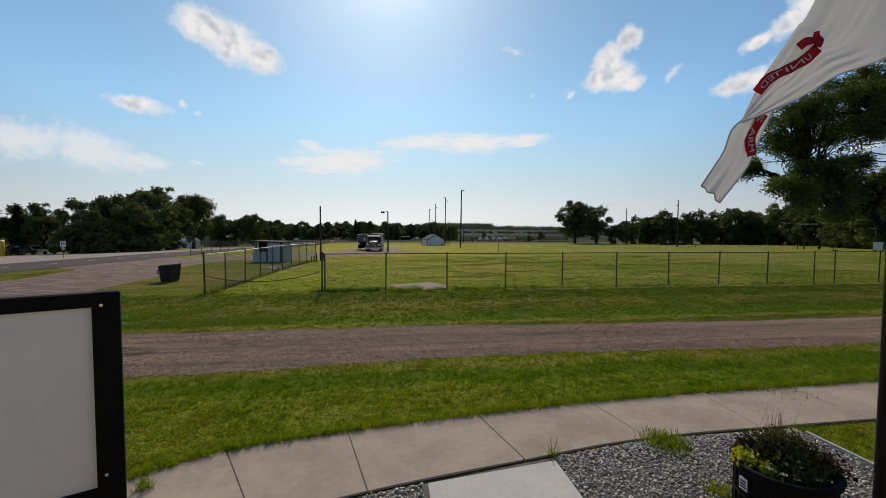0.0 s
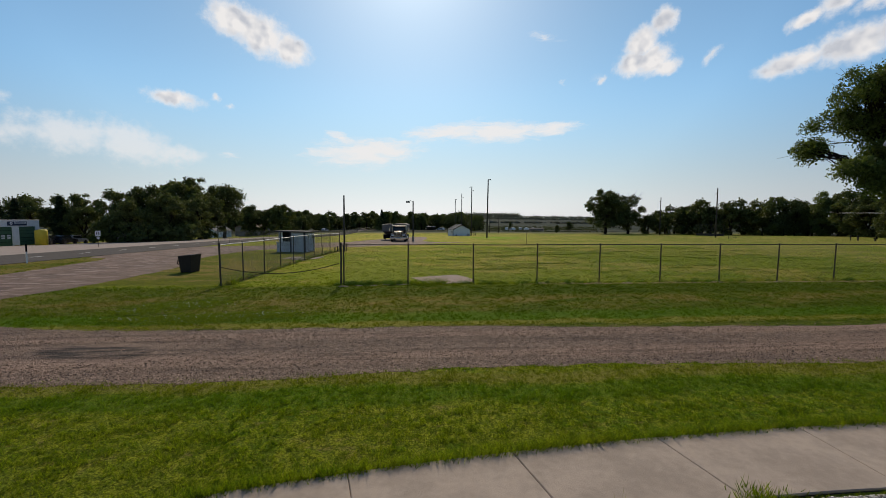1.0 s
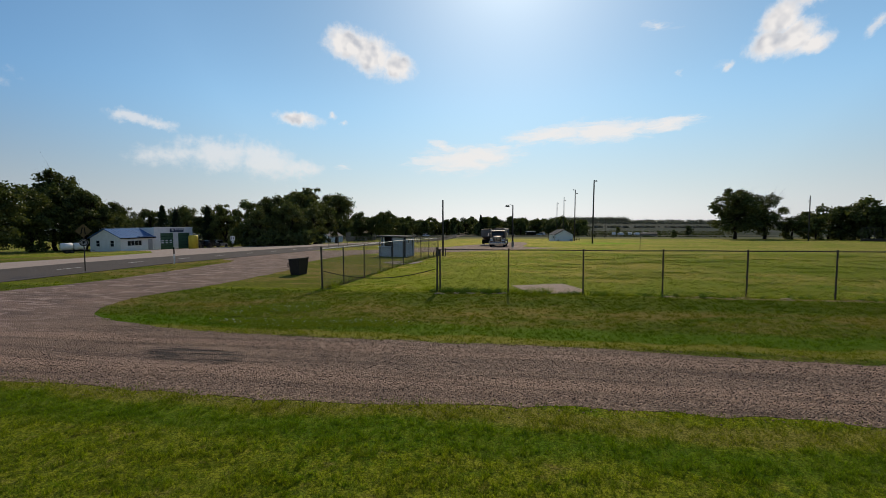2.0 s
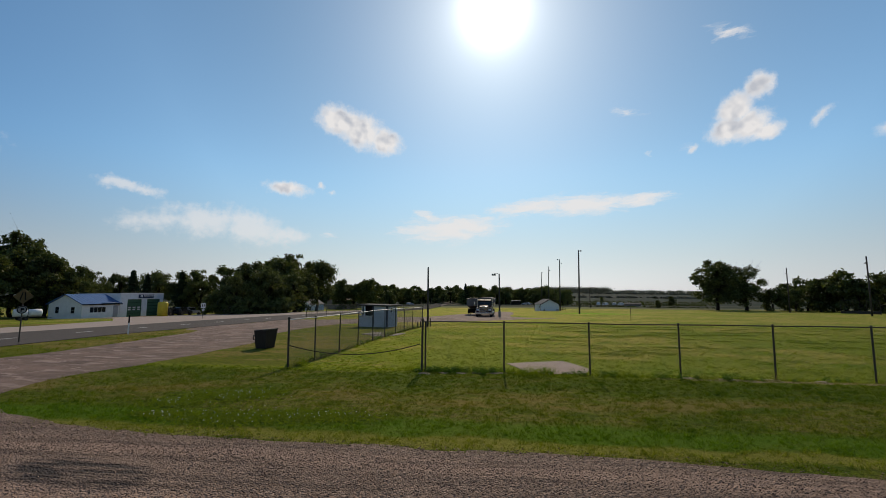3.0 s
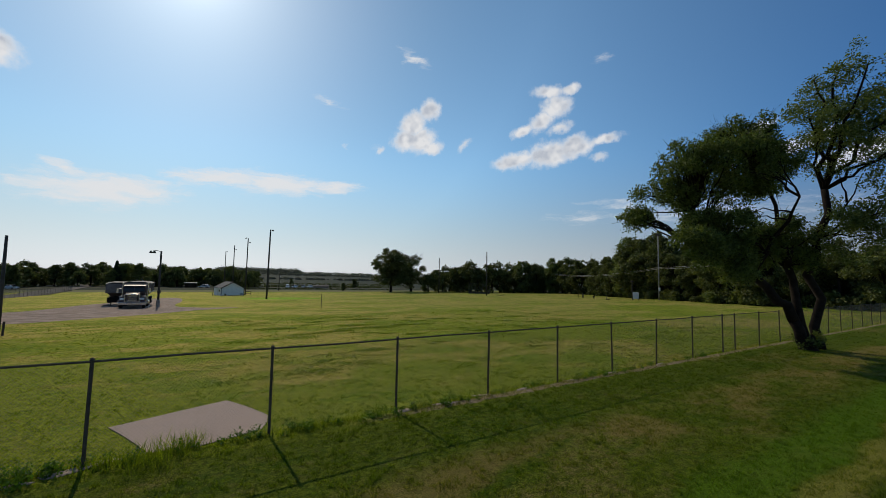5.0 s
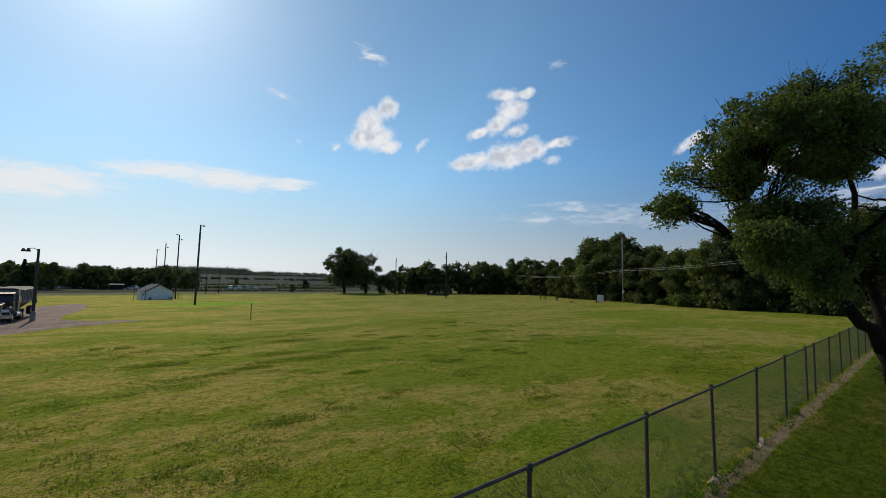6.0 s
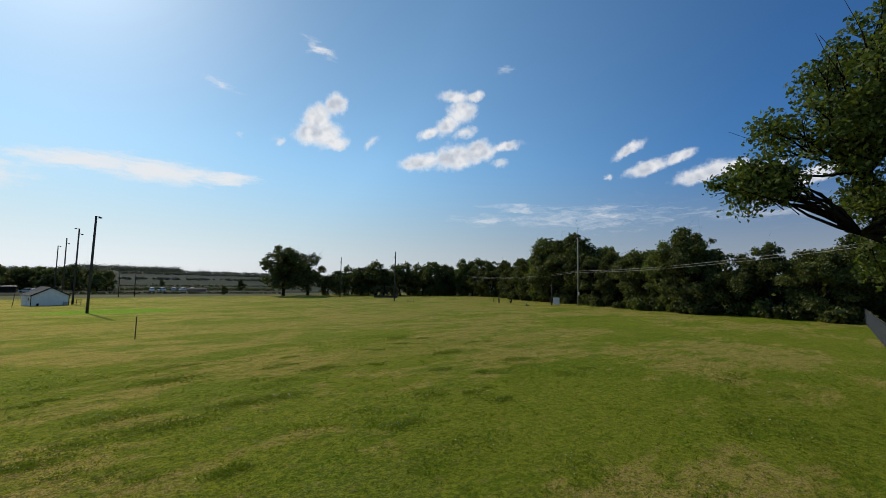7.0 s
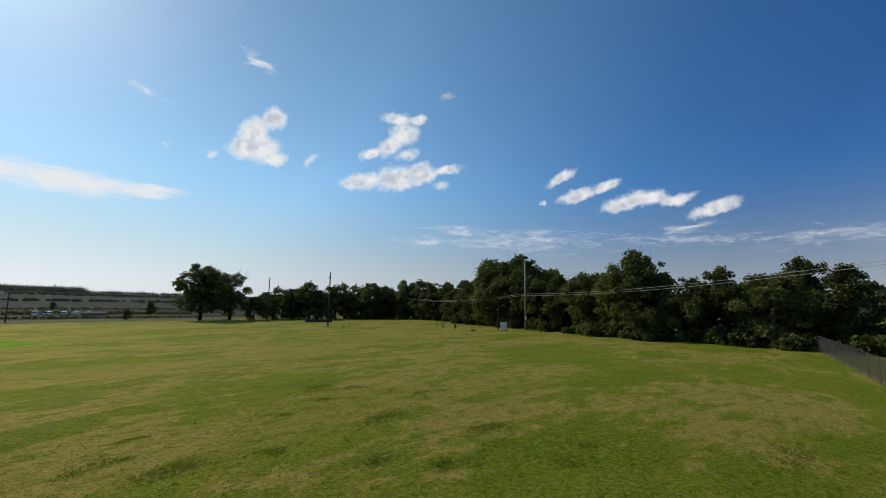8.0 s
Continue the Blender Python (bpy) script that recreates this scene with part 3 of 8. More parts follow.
    def mesh(self, name, mat, smooth=False):
        me = bpy.data.meshes.new(name)
        me.from_pydata(self.v, [], self.f)
        me.materials.append(mat)
        if smooth:
            me.shade_smooth()
        me.update()
        return me


def fast_mesh(name, verts, faces, mat, smooth=False):
    """A mesh from numpy arrays of vertices and equal-sided faces."""
    me = bpy.data.meshes.new(name)
    verts, faces = np.asarray(verts, np.float32), np.asarray(faces, np.int32)
    count, side = faces.shape
    me.vertices.add(len(verts))
    me.vertices.foreach_set("co", verts.ravel())
    me.loops.add(count * side)
    me.loops.foreach_set("vertex_index", faces.ravel())
    me.polygons.add(count)
    me.polygons.foreach_set("loop_start", np.arange(0, count * side, side, dtype=np.int32))
    me.materials.append(mat)
    me.update(calc_edges=True)
    if smooth:
        me.shade_smooth()
    return me


def part(name, shape, mat, parent, label="", smooth=False):
    """One mesh as a part of a thing, or of a part; shape is a Shape or a ready mesh, in the parent's own space."""
    ob = new(name, shape if isinstance(shape, bpy.types.Mesh) else shape.mesh(name, mat, smooth))
    ob.parent = parent
    return tagged(ob, label)


def thing(name, label, category, at=(0, 0, 0), turn=0.0, group="", kind=""):
    """An empty at a thing's base, for its parts."""
    ob = new(name)
    ob.empty_display_size = 0.2
    ob.matrix_world = pose(*at, 0, 0, turn)
    return tagged(ob, label, category, group, kind)


def single(name, shape, mat, label, category, at=(0, 0, 0), turn=0.0, group="", kind="", smooth=False):
    """A thing that is one mesh."""
    ob = new(name, shape if isinstance(shape, bpy.types.Mesh) else shape.mesh(name, mat, smooth))
    ob.matrix_world = pose(*at, 0, 0, turn)
    return tagged(ob, label, category, group, kind)


# ---- lie of the land ----
def land(x, y):
    """Ground height: level lawn by the road, a field that falls away gently from it, a far ridge."""
    x, y = np.asarray(x, float), np.asarray(y, float)
    east = -0.0040 * np.clip(x - 30, 0, 75) * np.clip(y / 45, 0, 1) * (1 - np.clip((y - 60) / 60, 0, 1))
    fall = -0.0165 * np.clip(y - 10, 0, 35) - 0.0235 * np.clip(y - 45, 0, 105)
    west = -0.026 * np.clip(-32 - x, 0, 40)
    u = np.clip((y - 420) / 1200, 0, 1)
    ridge = 17.0 * u * u * (3 - 2 * u) + np.where(y > 700, 2.2 * np.sin(x / 210 + 1) * np.clip((y - 700) / 600, 0, 1), 0)
    return east + fall + west + ridge


def lie(x, y):
    return float(land(x, y))


def ground_sheet():
    xs = np.r_[np.linspace(-3500, -400, 26), np.linspace(-360, -90, 19), np.arange(-84, -32, 4), np.arange(-32, 25, 3), np.arange(25, 115, 2.5), np.arange(115, 130, 5), np.linspace(130, 420, 30), np.linspace(480, 3500, 26)]
    ys = np.r_[np.linspace(-1500, -80, 14), np.linspace(-70, -25, 8), np.arange(-20, 10, 2.5), np.arange(10, 110, 2.5), np.arange(110, 190, 5), np.arange(190, 420, 15), np.linspace(425, 1700, 52), np.linspace(1800, 4200, 14)]
    gx, gy = np.meshgrid(xs, ys)
    vs = np.c_[gx.ravel(), gy.ravel(), land(gx, gy).ravel()]
    r, c = np.meshgrid(np.arange(len(ys) - 1), np.arange(len(xs) - 1), indexing="ij")
    k = (r * len(xs) + c).ravel()
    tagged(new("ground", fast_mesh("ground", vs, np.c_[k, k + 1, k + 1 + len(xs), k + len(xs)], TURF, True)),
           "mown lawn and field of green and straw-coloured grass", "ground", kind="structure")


ground_sheet()


def curve_through(pts, step=0.8, closed=True):
    """Points on a smooth line through the given ones."""
    out, n = [], len(pts)
    for i in range(n if closed else n - 1):
        p0, p1, p2, p3 = (Vector(pts[(i + d) % n] if closed else pts[min(max(i + d, 0), n - 1)]) for d in (-1, 0, 1, 2))
        k = max(1, int((p2 - p1).length / step))
        for j in range(k):
            t = j / k
            out.append(0.5 * (2 * p1 + (p2 - p0) * t + (2 * p0 - 5 * p1 + 4 * p2 - p3) * t * t + (3 * p1 - p0 - 3 * p2 + p3) * t ** 3))
    if not closed:
        out.append(Vector(pts[-1]))
    return out


def patch_of_ground(name, outline, mat, label, category, lift=0.02, ragged=0.0, smooth=True, step=0.8, kind="structure", depth=0.06):
    """A thin sheet of road or paving over the land, with a wandering edge."""
    pts = curve_through(outline, step) if smooth else [Vector(p) for p in outline]
    pts = [p + ragged * Vector((noise.noise((p.x * 0.9, p.y * 0.9, 3)) + 0.6 * noise.noise((p.x * 3.1, p.y * 3.1, 8)), noise.noise((p.x * 0.9, p.y * 0.9, 17)) + 0.6 * noise.noise((p.x * 3.1, p.y * 3.1, 29)))) for p in pts]
    bm = bmesh.new()
    vs = [bm.verts.new((p.x, p.y, 0)) for p in pts]
    edges = [bm.edges.new((vs[i], vs[(i + 1) % len(vs)])) for i in range(len(vs))]
    bmesh.ops.triangle_fill(bm, edges=edges, use_beauty=True)
    for co, no in (((0, 10, 0), (0, 1, 0)), ((25, 0, 0), (1, 0, 0)), ((0, 45, 0), (0, 1, 0)), ((0, 150, 0), (0, 1, 0)), ((115, 0, 0), (1, 0, 0)), ((-32, 0, 0), (1, 0, 0))):
        bmesh.ops.bisect_plane(bm, geom=bm.verts[:] + bm.edges[:] + bm.faces[:], plane_co=co, plane_no=no)
    rim = [e for e in bm.edges if e.is_boundary]
    skirt = bmesh.ops.extrude_edge_only(bm, edges=rim)["geom"]
    low = {g for g in skirt if isinstance(g, bmesh.types.BMVert)}
    for v in bm.verts:
        v.co.z = lie(v.co.x, v.co.y) + (lift - depth if v in low else lift)
    bmesh.ops.recalc_face_normals(bm, faces=bm.faces)
    me = bpy.data.meshes.new(name)
    bm.to_mesh(me)
    bm.free()
    if sum(p.normal.z * p.area for p in me.polygons) < 0:
        me.flip_normals()
    me.materials.append(mat)
    return tagged(new(name, me), label, category, kind=kind)


# ---- roads and paving ----
patch_of_ground("road", [(-31.0, -80), (-23.0, -80), (-23.0, 600), (-31.0, 600)], ASPHALT, "dark grey asphalt two-lane highway", "road", 0.03, smooth=False)
patch_of_ground("road_shoulder", [(-40.0, -60), (-31.0, -60), (-31.0, 130), (-33.0, 132), (-44.0, 100), (-64.0, 92), (-64.5, 47.5), (-56, 43), (-45, 32), (-41, 20)], APRON, "pale weathered concrete apron beside the highway", "road", 0.034, smooth=False)
DRIVE_SOUTH_EDGE = [(110, -11.3), (60, -11.2), (30, -11.25), (13.4, -11.3), (6, -11.0), (-0.3, -11.5), (-2.7, -11.5), (-6.4, -11.45), (-10.5, -11.9), (-14.5, -13.4), (-19, -16), (-22.9, -17)]
LOT_WEST_EDGE = [(-22.9, -11.5), (-20.6, -7.5), (-19.3, -2.1), (-18.6, 0.4), (-18.4, 4.6), (-19.2, 11.5), (-20.4, 14.6), (-22.9, 17.2), (-22.9, 27), (-22.9, 34.5), (-19, 35.5), (-15, 38.5), (-11.6, 47), (-7.6, 50.5), (-5.0, 65), (-2.2, 76), (1, 92), (5.2, 104), (7.4, 96), (6.9, 76), (5.6, 61)]
LOT_EAST_EDGE = [(6.2, 54), (8.6, 50.6), (12.2, 49.2), (9.0, 46.0), (6.2, 43.4), (4.6, 41.0), (2.2, 38.6), (-0.2, 36.6), (-2.6, 34.2), (-5.4, 32.4), (-8.2, 31.6), (-10.6, 30.4), (-12.2, 27.8), (-13.7, 23.0), (-13.2, 14), (-11.4, 9.0), (-11.1, 4.3), (-11.3, 0.2), (-11.8, -2.6), (-11.5, -4.6), (-9.9, -6.4), (-6, -7.5), (-1, -7.75), (4, -7.75), (7, -7.92), (10, -8.17), (13, -8.22), (17, -8.38), (30, -8.4), (60, -8.4), (110, -8.4)]
DRIVE = DRIVE_SOUTH_EDGE + LOT_WEST_EDGE + LOT_EAST_EDGE
patch_of_ground("driveway", [p for p in DRIVE], GRAVEL, "grey-brown gravel driveway with worn ruts", "driveway", 0.005, 0.16, step=0.35)


def lane_marks():
    sh = Shape().box((0, 0, 0), (0.13, 1.6, 0.006), 0.002)
    me = sh.mesh("lane_mark", surface("road_paint", (0.62, 0.61, 0.58), 0.8, 0.0, 0.15, 3.0, 0.1, wear=(0.16, 0.16, 0.16), wear_at=0.62))
    for k in range(-6, 26):
        y = 6.4 + 5.0 * k
        single("lane_mark", me, None, "worn white dash painted on the asphalt", "road marking", (-26.8, y, lie(-26.8, y) + 0.035), group="lane dashes", kind="structure")


lane_marks()

OUTER = [(-3.6, -20.0), (-2.0, -17.5), (-0.9, -16.1), (-0.07, -15.36), (0.86, -14.8), (2.43, -14.47), (4.45, -14.17), (6.49, -13.96), (9.49, -13.80), (12.9, -13.74), (16.0, -13.74), (20.0, -13.74), (30, -13.74)]
INNER = [(-2.2, -21.0), (-0.7, -18.4), (0.3, -17.2), (1.0, -16.62), (1.65, -16.3), (2.78, -15.95), (4.78, -15.56), (6.72, -15.25), (9.49, -15.18), (12.9, -15.16), (16.0, -15.16), (20.0, -15.16), (30, -15.16)]


def slab_of_pavement(corners, mat, top, name="paving_slab"):
    """One poured slab with eased edges, its corners counter-clockwise."""
    c = Vector((sum(p[0] for p in corners) / len(corners), sum(p[1] for p in corners) / len(corners)))
    inset = [Vector(p) + (c - Vector(p)).normalized() * 0.012 for p in corners]
    n = len(corners)
    sh = Shape()
    vs = [(p[0], p[1], -0.06) for p in corners] + [(p[0], p[1], top - 0.012) for p in corners] + [(p.x, p.y, top) for p in inset]
    fs = [(i, (i + 1) % n, n + (i + 1) % n, n + i) for i in range(n)] + [(n + i, n + (i + 1) % n, 2 * n + (i + 1) % n, 2 * n + i) for i in range(n)] + [tuple(range(2 * n, 3 * n))]
    return sh.add(vs, fs).mesh(name, mat)


def pavement():
    base = thing("pavement", "curving footpath of tan poured concrete slabs", "pavement", kind="structure")
    out, inn = curve_through(OUTER, 0.35, False), curve_through(INNER, 0.35, False)

    def nearest(line, x):
        return min(range(len(line)), key=lambda i: abs(line[i].x - x))

    joints = [(-3.6, -2.2), (-2.0, -0.7), (-0.4, 0.65), (0.95, 1.65), (2.43, 2.78), (4.45, 4.82), (6.49, 6.72), (8.55, 8.62), (10.6, 10.6), (12.6, 12.6), (14.7, 14.7), (16.7, 16.7), (18.8, 18.8), (20.8, 20.8), (22.9, 22.9), (25, 25), (27, 27), (30, 30)]
    for (a, b), (c, d) in zip(joints, joints[1:]):
        top_line = out[nearest(out, a):nearest(out, c) + 1]
        low_line = inn[nearest(inn, b):nearest(inn, d) + 1]
        ring = [(p.x, p.y) for p in low_line] + [(p.x, p.y) for p in top_line[::-1]]
        shrink = Vector((sum(p[0] for p in ring) / len(ring), sum(p[1] for p in ring) / len(ring)))
        ring = [tuple(Vector(p) + (shrink - Vector(p)) * 0.0035) for p in ring]
        part("paving_slab", slab_of_pavement(ring, CONCRETE, 0.034 + 0.004 * random.random()), None, base)
    bed = Shape().slab([(p.x, p.y) for p in inn] + [(p.x, p.y) for p in out[::-1]], -0.05, 0.014)
    part("joint_bed", bed, surface("joint_dirt", (0.045, 0.034, 0.024), 1.0, vary=0.2), base)
    single("entry_slab", slab_of_pavement([(3.45, -21.6), (5.15, -21.6), (5.15, -15.64), (3.47, -15.90)], CONCRETE_NEW, 0.048), None,
           "pale grey new concrete slab leading to the footpath", "walkway", kind="structure")


pavement()
patch_of_ground("rock_bed", [(-0.2, -21.5), (9.1, -21.5), (9.12, -15.3), (6.7, -15.3), (4.8, -15.6), (2.8, -16.0), (1.7, -16.35), (0.4, -17.3)], surface("bed_soil", (0.14, 0.125, 0.11), 1.0, vary=0.25, grain=10), "bed of grey and white crushed rock", "gravel bed", 0.018, smooth=False)
patch_of_ground("home_plate_patch", [(3.22, 2.2), (4.0, 2.5), (4.8, 2.83), (5.64, 3.15), (5.86, 2.7), (6.1, 2.1), (6.35, 1.35), (6.2, 0.8), (6.0, 0.4), (5.4, 0.18), (4.79, 0.04), (3.9, 0.2), (3.82, 0.72), (3.5, 1.5)],
                stony("bare_dirt", (0.37, 0.275, 0.22), ((0.28, 0.21, 0.17), (0.46, 0.36, 0.30)), (0.40, 0.30, 0.245), 40.0, bump=0.2), "bare patch of pale dirt in the lawn", "dirt patch", 0.018, 0.07, smooth=False)
for ring in ([(-6.75, 13.7), (-5.7, 14.2), (-5.55, 15.5), (-6.5, 15.7)], [(-5.85, 12.9), (-5.0, 12.7), (-4.95, 13.6), (-5.7, 13.9)], [(-4.55, 13.0), (-4.2, 13.2), (-3.95, 15.9), (-4.4, 15.6)]):
    patch_of_ground("concrete_pad", ring, CONCRETE_OLD, "small broken concrete pad sunk in the grass", "slab", 0.03, 0.10, step=0.3)


# ---- fences ----
TALL, SPAN = 1.83, 3.05


def wire_panel(length, name="wire_mesh", gap=0.072, gauge=0.0019):
    """Chain-link fabric: two sets of slanting wires, and a stretched line at the foot."""
    sh = Shape()
    h = TALL - 0.1
    k = int((length + h) / gap)
    for way in (1, -1):
        for i in range(k):
            a = -h + i * gap
            x0, x1 = max(a, 0.0), min(a + h, length)
            if x1 - x0 < 0.02:
                continue
            z0, z1 = x0 - a, x1 - a
            if way < 0:
                x0, x1 = length - x0, length - x1
            y = 0.003 * way
            sh.tube([(x0, y, 0.05 + z0), (x1, y, 0.05 + z1)], gauge, 3, False)
    return sh.mesh(name, WIRE)


PANEL_WIRE = wire_panel(SPAN)


def post_mesh(r=0.03, h=TALL + 0.03):
    return Shape().lathe((0, 0, 0), [(0, -0.1), (r, -0.1), (r, h - 0.05), (r * 1.35, h - 0.05), (r * 1.35, h), (r * 0.9, h + 0.035), (0, h + 0.045)], 10).mesh("post", STEEL, False)


POST, POST_BIG = post_mesh(), post_mesh(0.04, TALL + 0.08)


def chain_fence(label, stops, name="fence", ends=True, rail=None):
    """Posts at the given plan points, rail between them, wire panels."""
    base = thing(name, label, "fence")
    for i, (x, y) in enumerate(stops):
        z = lie(x, y)
        big = ends and i in (0, len(stops) - 1)
        p = part("post", POST_BIG if big else POST, None, base)
        p.location = (x, y, z)
        p.rotation_euler = (radians(random.uniform(-1.2, 1.2)), radians(random.uniform(-1.2, 1.2)), 0)
        if i + 1 < len(stops):
            x2, y2 = stops[i + 1]
            d = math.hypot(x2 - x, y2 - y)
            z2 = lie(x2, y2)
            dip = random.uniform(-0.012, 0.012)
            part("rail", Shape().tube([(x, y, z + TALL), ((x + x2) / 2, (y + y2) / 2, (z + z2) / 2 + TALL + dip), (x2, y2, z2 + TALL)], 0.022, 6), rail or RAIL, base)
            fits = abs(d - SPAN) < 0.9
            wire = part("wire_mesh", PANEL_WIRE if fits else wire_panel(d), None, base)
            wire.matrix_local = Matrix.Translation((x, y + 0.045 if abs(y2 - y) < 0.5 else y, z)) @ Matrix.Rotation(math.atan2(y2 - y, x2 - x), 4, "Z") @ Matrix.Rotation(-math.atan2(z2 - z, d), 4, "Y") @ Matrix.Diagonal((d / SPAN if fits else 1, 1, 1, 1))
    return base


chain_fence("long galvanised chain-link fence along the mown field", [(SPAN * k, 0) for k in range(10)] + [(28.84 + 3.05 * k, 0) for k in range(19)] + [(86.0, 0)])
part("post", post_mesh(0.034, TALL - 0.02), None, bpy.data.objects["fence"]).location = (0.13, 0.02, 0.0)
chain_fence("short chain-link fence running back beside the lawn", [(-5.3, 0.0), (-5.05, 1.9), (-4.86, 4.3), (-4.74, 6.8), (-4.7, 9.5), (-4.66, 12.2), (-4.6, 15.1), (-4.54, 17.9), (-4.42, 20.8), (-4.05, 24.0)], rail=RAIL_SUNLIT)
chain_fence("far chain-link fence beside the highway", [(-22.3, 38.2 + 3.4 * k) for k in range(44)])


# ---- unseen wall added behind the walk's start: closes the place, warms the light ----
single("bounce_wall_south", Shape().box((0, 0, 2.1), (34, 0.3, 4.3), 0.02), surface("bounce_wall_tan", (0.46, 0.36, 0.27), 0.9, vary=0.08, grain=0.8, bump=0.2), "unseen plain tan wall added behind the rock bed to warm the light", "wall", (4.0, -24.5, 0.0), kind="structure")


# ---- trees ----
def leaf_cloud(rng, centres, radii, counts, size, flat=0.75, droop=0.25):
    """Leaves as small folded four-sided blades, gathered in clumps."""
    pos, siz = [], []
    for c, r, k in zip(centres, radii, counts):
        d = rng.normal(size=(k, 3))
        d /= np.linalg.norm(d, axis=1)[:, None] + 1e-9
        rr = r * rng.random(k) ** 0.45 * (0.75 + 0.5 * rng.random(k))
        p = d * rr[:, None]
        p[:, 2] *= flat
        p[:, 2] -= droop * (p[:, 0] ** 2 + p[:, 1] ** 2) / max(r, 0.1)
        pos.append(p + c)
        siz.append(size * (0.6 + 0.8 * rng.random(k)))
    pos, siz = np.concatenate(pos), np.concatenate(siz)
    n = len(pos)
    a = rng.normal(size=(n, 3))
    a /= np.linalg.norm(a, axis=1)[:, None] + 1e-9
    b = np.cross(a, rng.normal(size=(n, 3)))
    b /= np.linalg.norm(b, axis=1)[:, None] + 1e-9
    up = np.cross(a, b)
    a, b, up = a * siz[:, None], b * siz[:, None] * 0.62, up * siz[:, None] * 0.22
    quad = np.stack([pos - a, pos + b + up, pos + a, pos - b + up], 1).reshape(-1, 3)
    return quad, np.arange(4 * n).reshape(-1, 4)


def limb(sh, rng, a, b, r0, r1, sag=0.1, n=6, sides=6):
    """A crooked tapering limb from a to b."""
    a, b = np.asarray(a, float), np.asarray(b, float)
    ln = np.linalg.norm(b - a)
    t = np.linspace(0, 1, n)
    pts = a + (b - a) * t[:, None]
    pts[:, 2] += sag * ln * np.sin(np.pi * t)
    wob = rng.normal(size=(n, 3)) * ln * 0.035
    wob[0] = wob[-1] = 0
    pts += wob
    sh.tube([tuple(p) for p in pts], [r0 + (r1 - r0) * x ** 0.8 for x in t], sides)
    return pts


def tree_meshes(seed, height, spread, trunk_r, clumps, leaves, leaf, mat, crown_low=0.28, lean=(0.0, 0.0), clump_r=0.2, top=0.5, bare=0):
    """The trunk with its limbs, and the crown, of one tree: a forked stem, limbs to each clump of leaves."""
    rng = np.random.default_rng(seed)
    wood = Shape()
    fork = np.array([lean[0] * height * 0.4, lean[1] * height * 0.4, height * max(0.2, crown_low * 0.9)])
    limb(wood, rng, (0, 0, -0.15), fork, trunk_r * 1.25, trunk_r * 0.8, 0.02, 6, 9)
    mid = height * (crown_low + (1 - crown_low) * 0.5)
    centres, radii = [], []
    for i in range(clumps):
        d = rng.normal(size=3)
        d /= np.linalg.norm(d)
        k = rng.random() ** 0.38
        wide = spread * (1.0 - 0.45 * max(0.0, d[2]))
        c = np.array([d[0] * wide * k, d[1] * wide * k, mid + d[2] * k * height * (1 - crown_low) * top])
        c[:2] += np.array(lean) * c[2]
        r = height * clump_r * (0.55 + 0.7 * rng.random())
        c[2] = min(c[2], height - 0.7 * r)
        centres.append(c)
        radii.append(r)
    mains = [fork + (np.array(centres[i]) - fork) * (0.45 + 0.2 * rng.random()) for i in range(min(6, clumps))]
    for p in mains:
        limb(wood, rng, fork - (0, 0, 0.1 * rng.random() * height), p, trunk_r * 0.55, trunk_r * 0.26, 0.04, 6, 6)
    for c in centres:
        p = min(mains, key=lambda q: np.linalg.norm(q - c))
        limb(wood, rng, p, c, trunk_r * 0.22, trunk_r * 0.05, 0.08, 5, 4)
        for _ in range(2):
            limb(wood, rng, p + (c - p) * 0.6, c + rng.normal(size=3) * clump_r * height * 0.4, trunk_r * 0.08, trunk_r * 0.02, 0.05, 4, 3)
    for i in range(bare):
        c = np.array([rng.normal() * spread * 0.4, rng.normal() * spread * 0.4, height * (0.94 + 0.12 * rng.random())])
        base = centres[int(rng.integers(clumps))]
        limb(wood, rng, base, c, trunk_r * 0.1, trunk_r * 0.02, 0.05, 5, 3)
        for _ in range(4):
            limb(wood, rng, base + (c - base) * rng.uniform(0.4, 0.8), c + rng.normal(size=3) * height * 0.06, trunk_r * 0.04, trunk_r * 0.012, 0.05, 4, 3)
    total = sum(r * r for r in radii)
    counts = [max(20, int(leaves * r * r / total)) for r in radii]
    vs, fs = leaf_cloud(rng, centres, radii, counts, leaf)
    return wood.mesh("trunk", BARK, True), fast_mesh("crown", vs, fs, mat)


def grow(name, meshes, label, x, y, size=1.0, turn=0.0, category="tree", group="", sink=0.0, stretch=1.0):
    """Plants a tree from its two meshes."""
    base = thing(name, label, category, (x, y, lie(x, y) - sink), turn, group)
    base.scale = (size, size, size * stretch)
    part("trunk", meshes[0], None, base)
    part("crown", meshes[1], None, base)
    return base


BROAD = [tree_meshes(11 + k, 12.0, 4.8 + 0.5 * (k % 3), 0.32, 64, 10500, 0.215, LEAF, 0.03 + 0.05 * (k % 2), clump_r=0.105) for k in range(4)]
TALL_TREE = [tree_meshes(31 + k, 13.0, 3.4, 0.26, 54, 9000, 0.205, LEAF if k else LEAF_PALE, 0.08, clump_r=0.092, bare=k) for k in range(3)]
SPARSE = tree_meshes(47, 13.0, 3.2, 0.24, 26, 4600, 0.19, LEAF, 0.45, clump_r=0.08, bare=2)
BARE = tree_meshes(53, 12.0, 3.0, 0.2, 26, 500, 0.15, LEAF_PALE, 0.35, clump_r=0.1, bare=9)
HIGH_CROWN = tree_meshes(58, 13.0, 5.2, 0.36, 46, 12000, 0.19, LEAF, 0.34, clump_r=0.13)
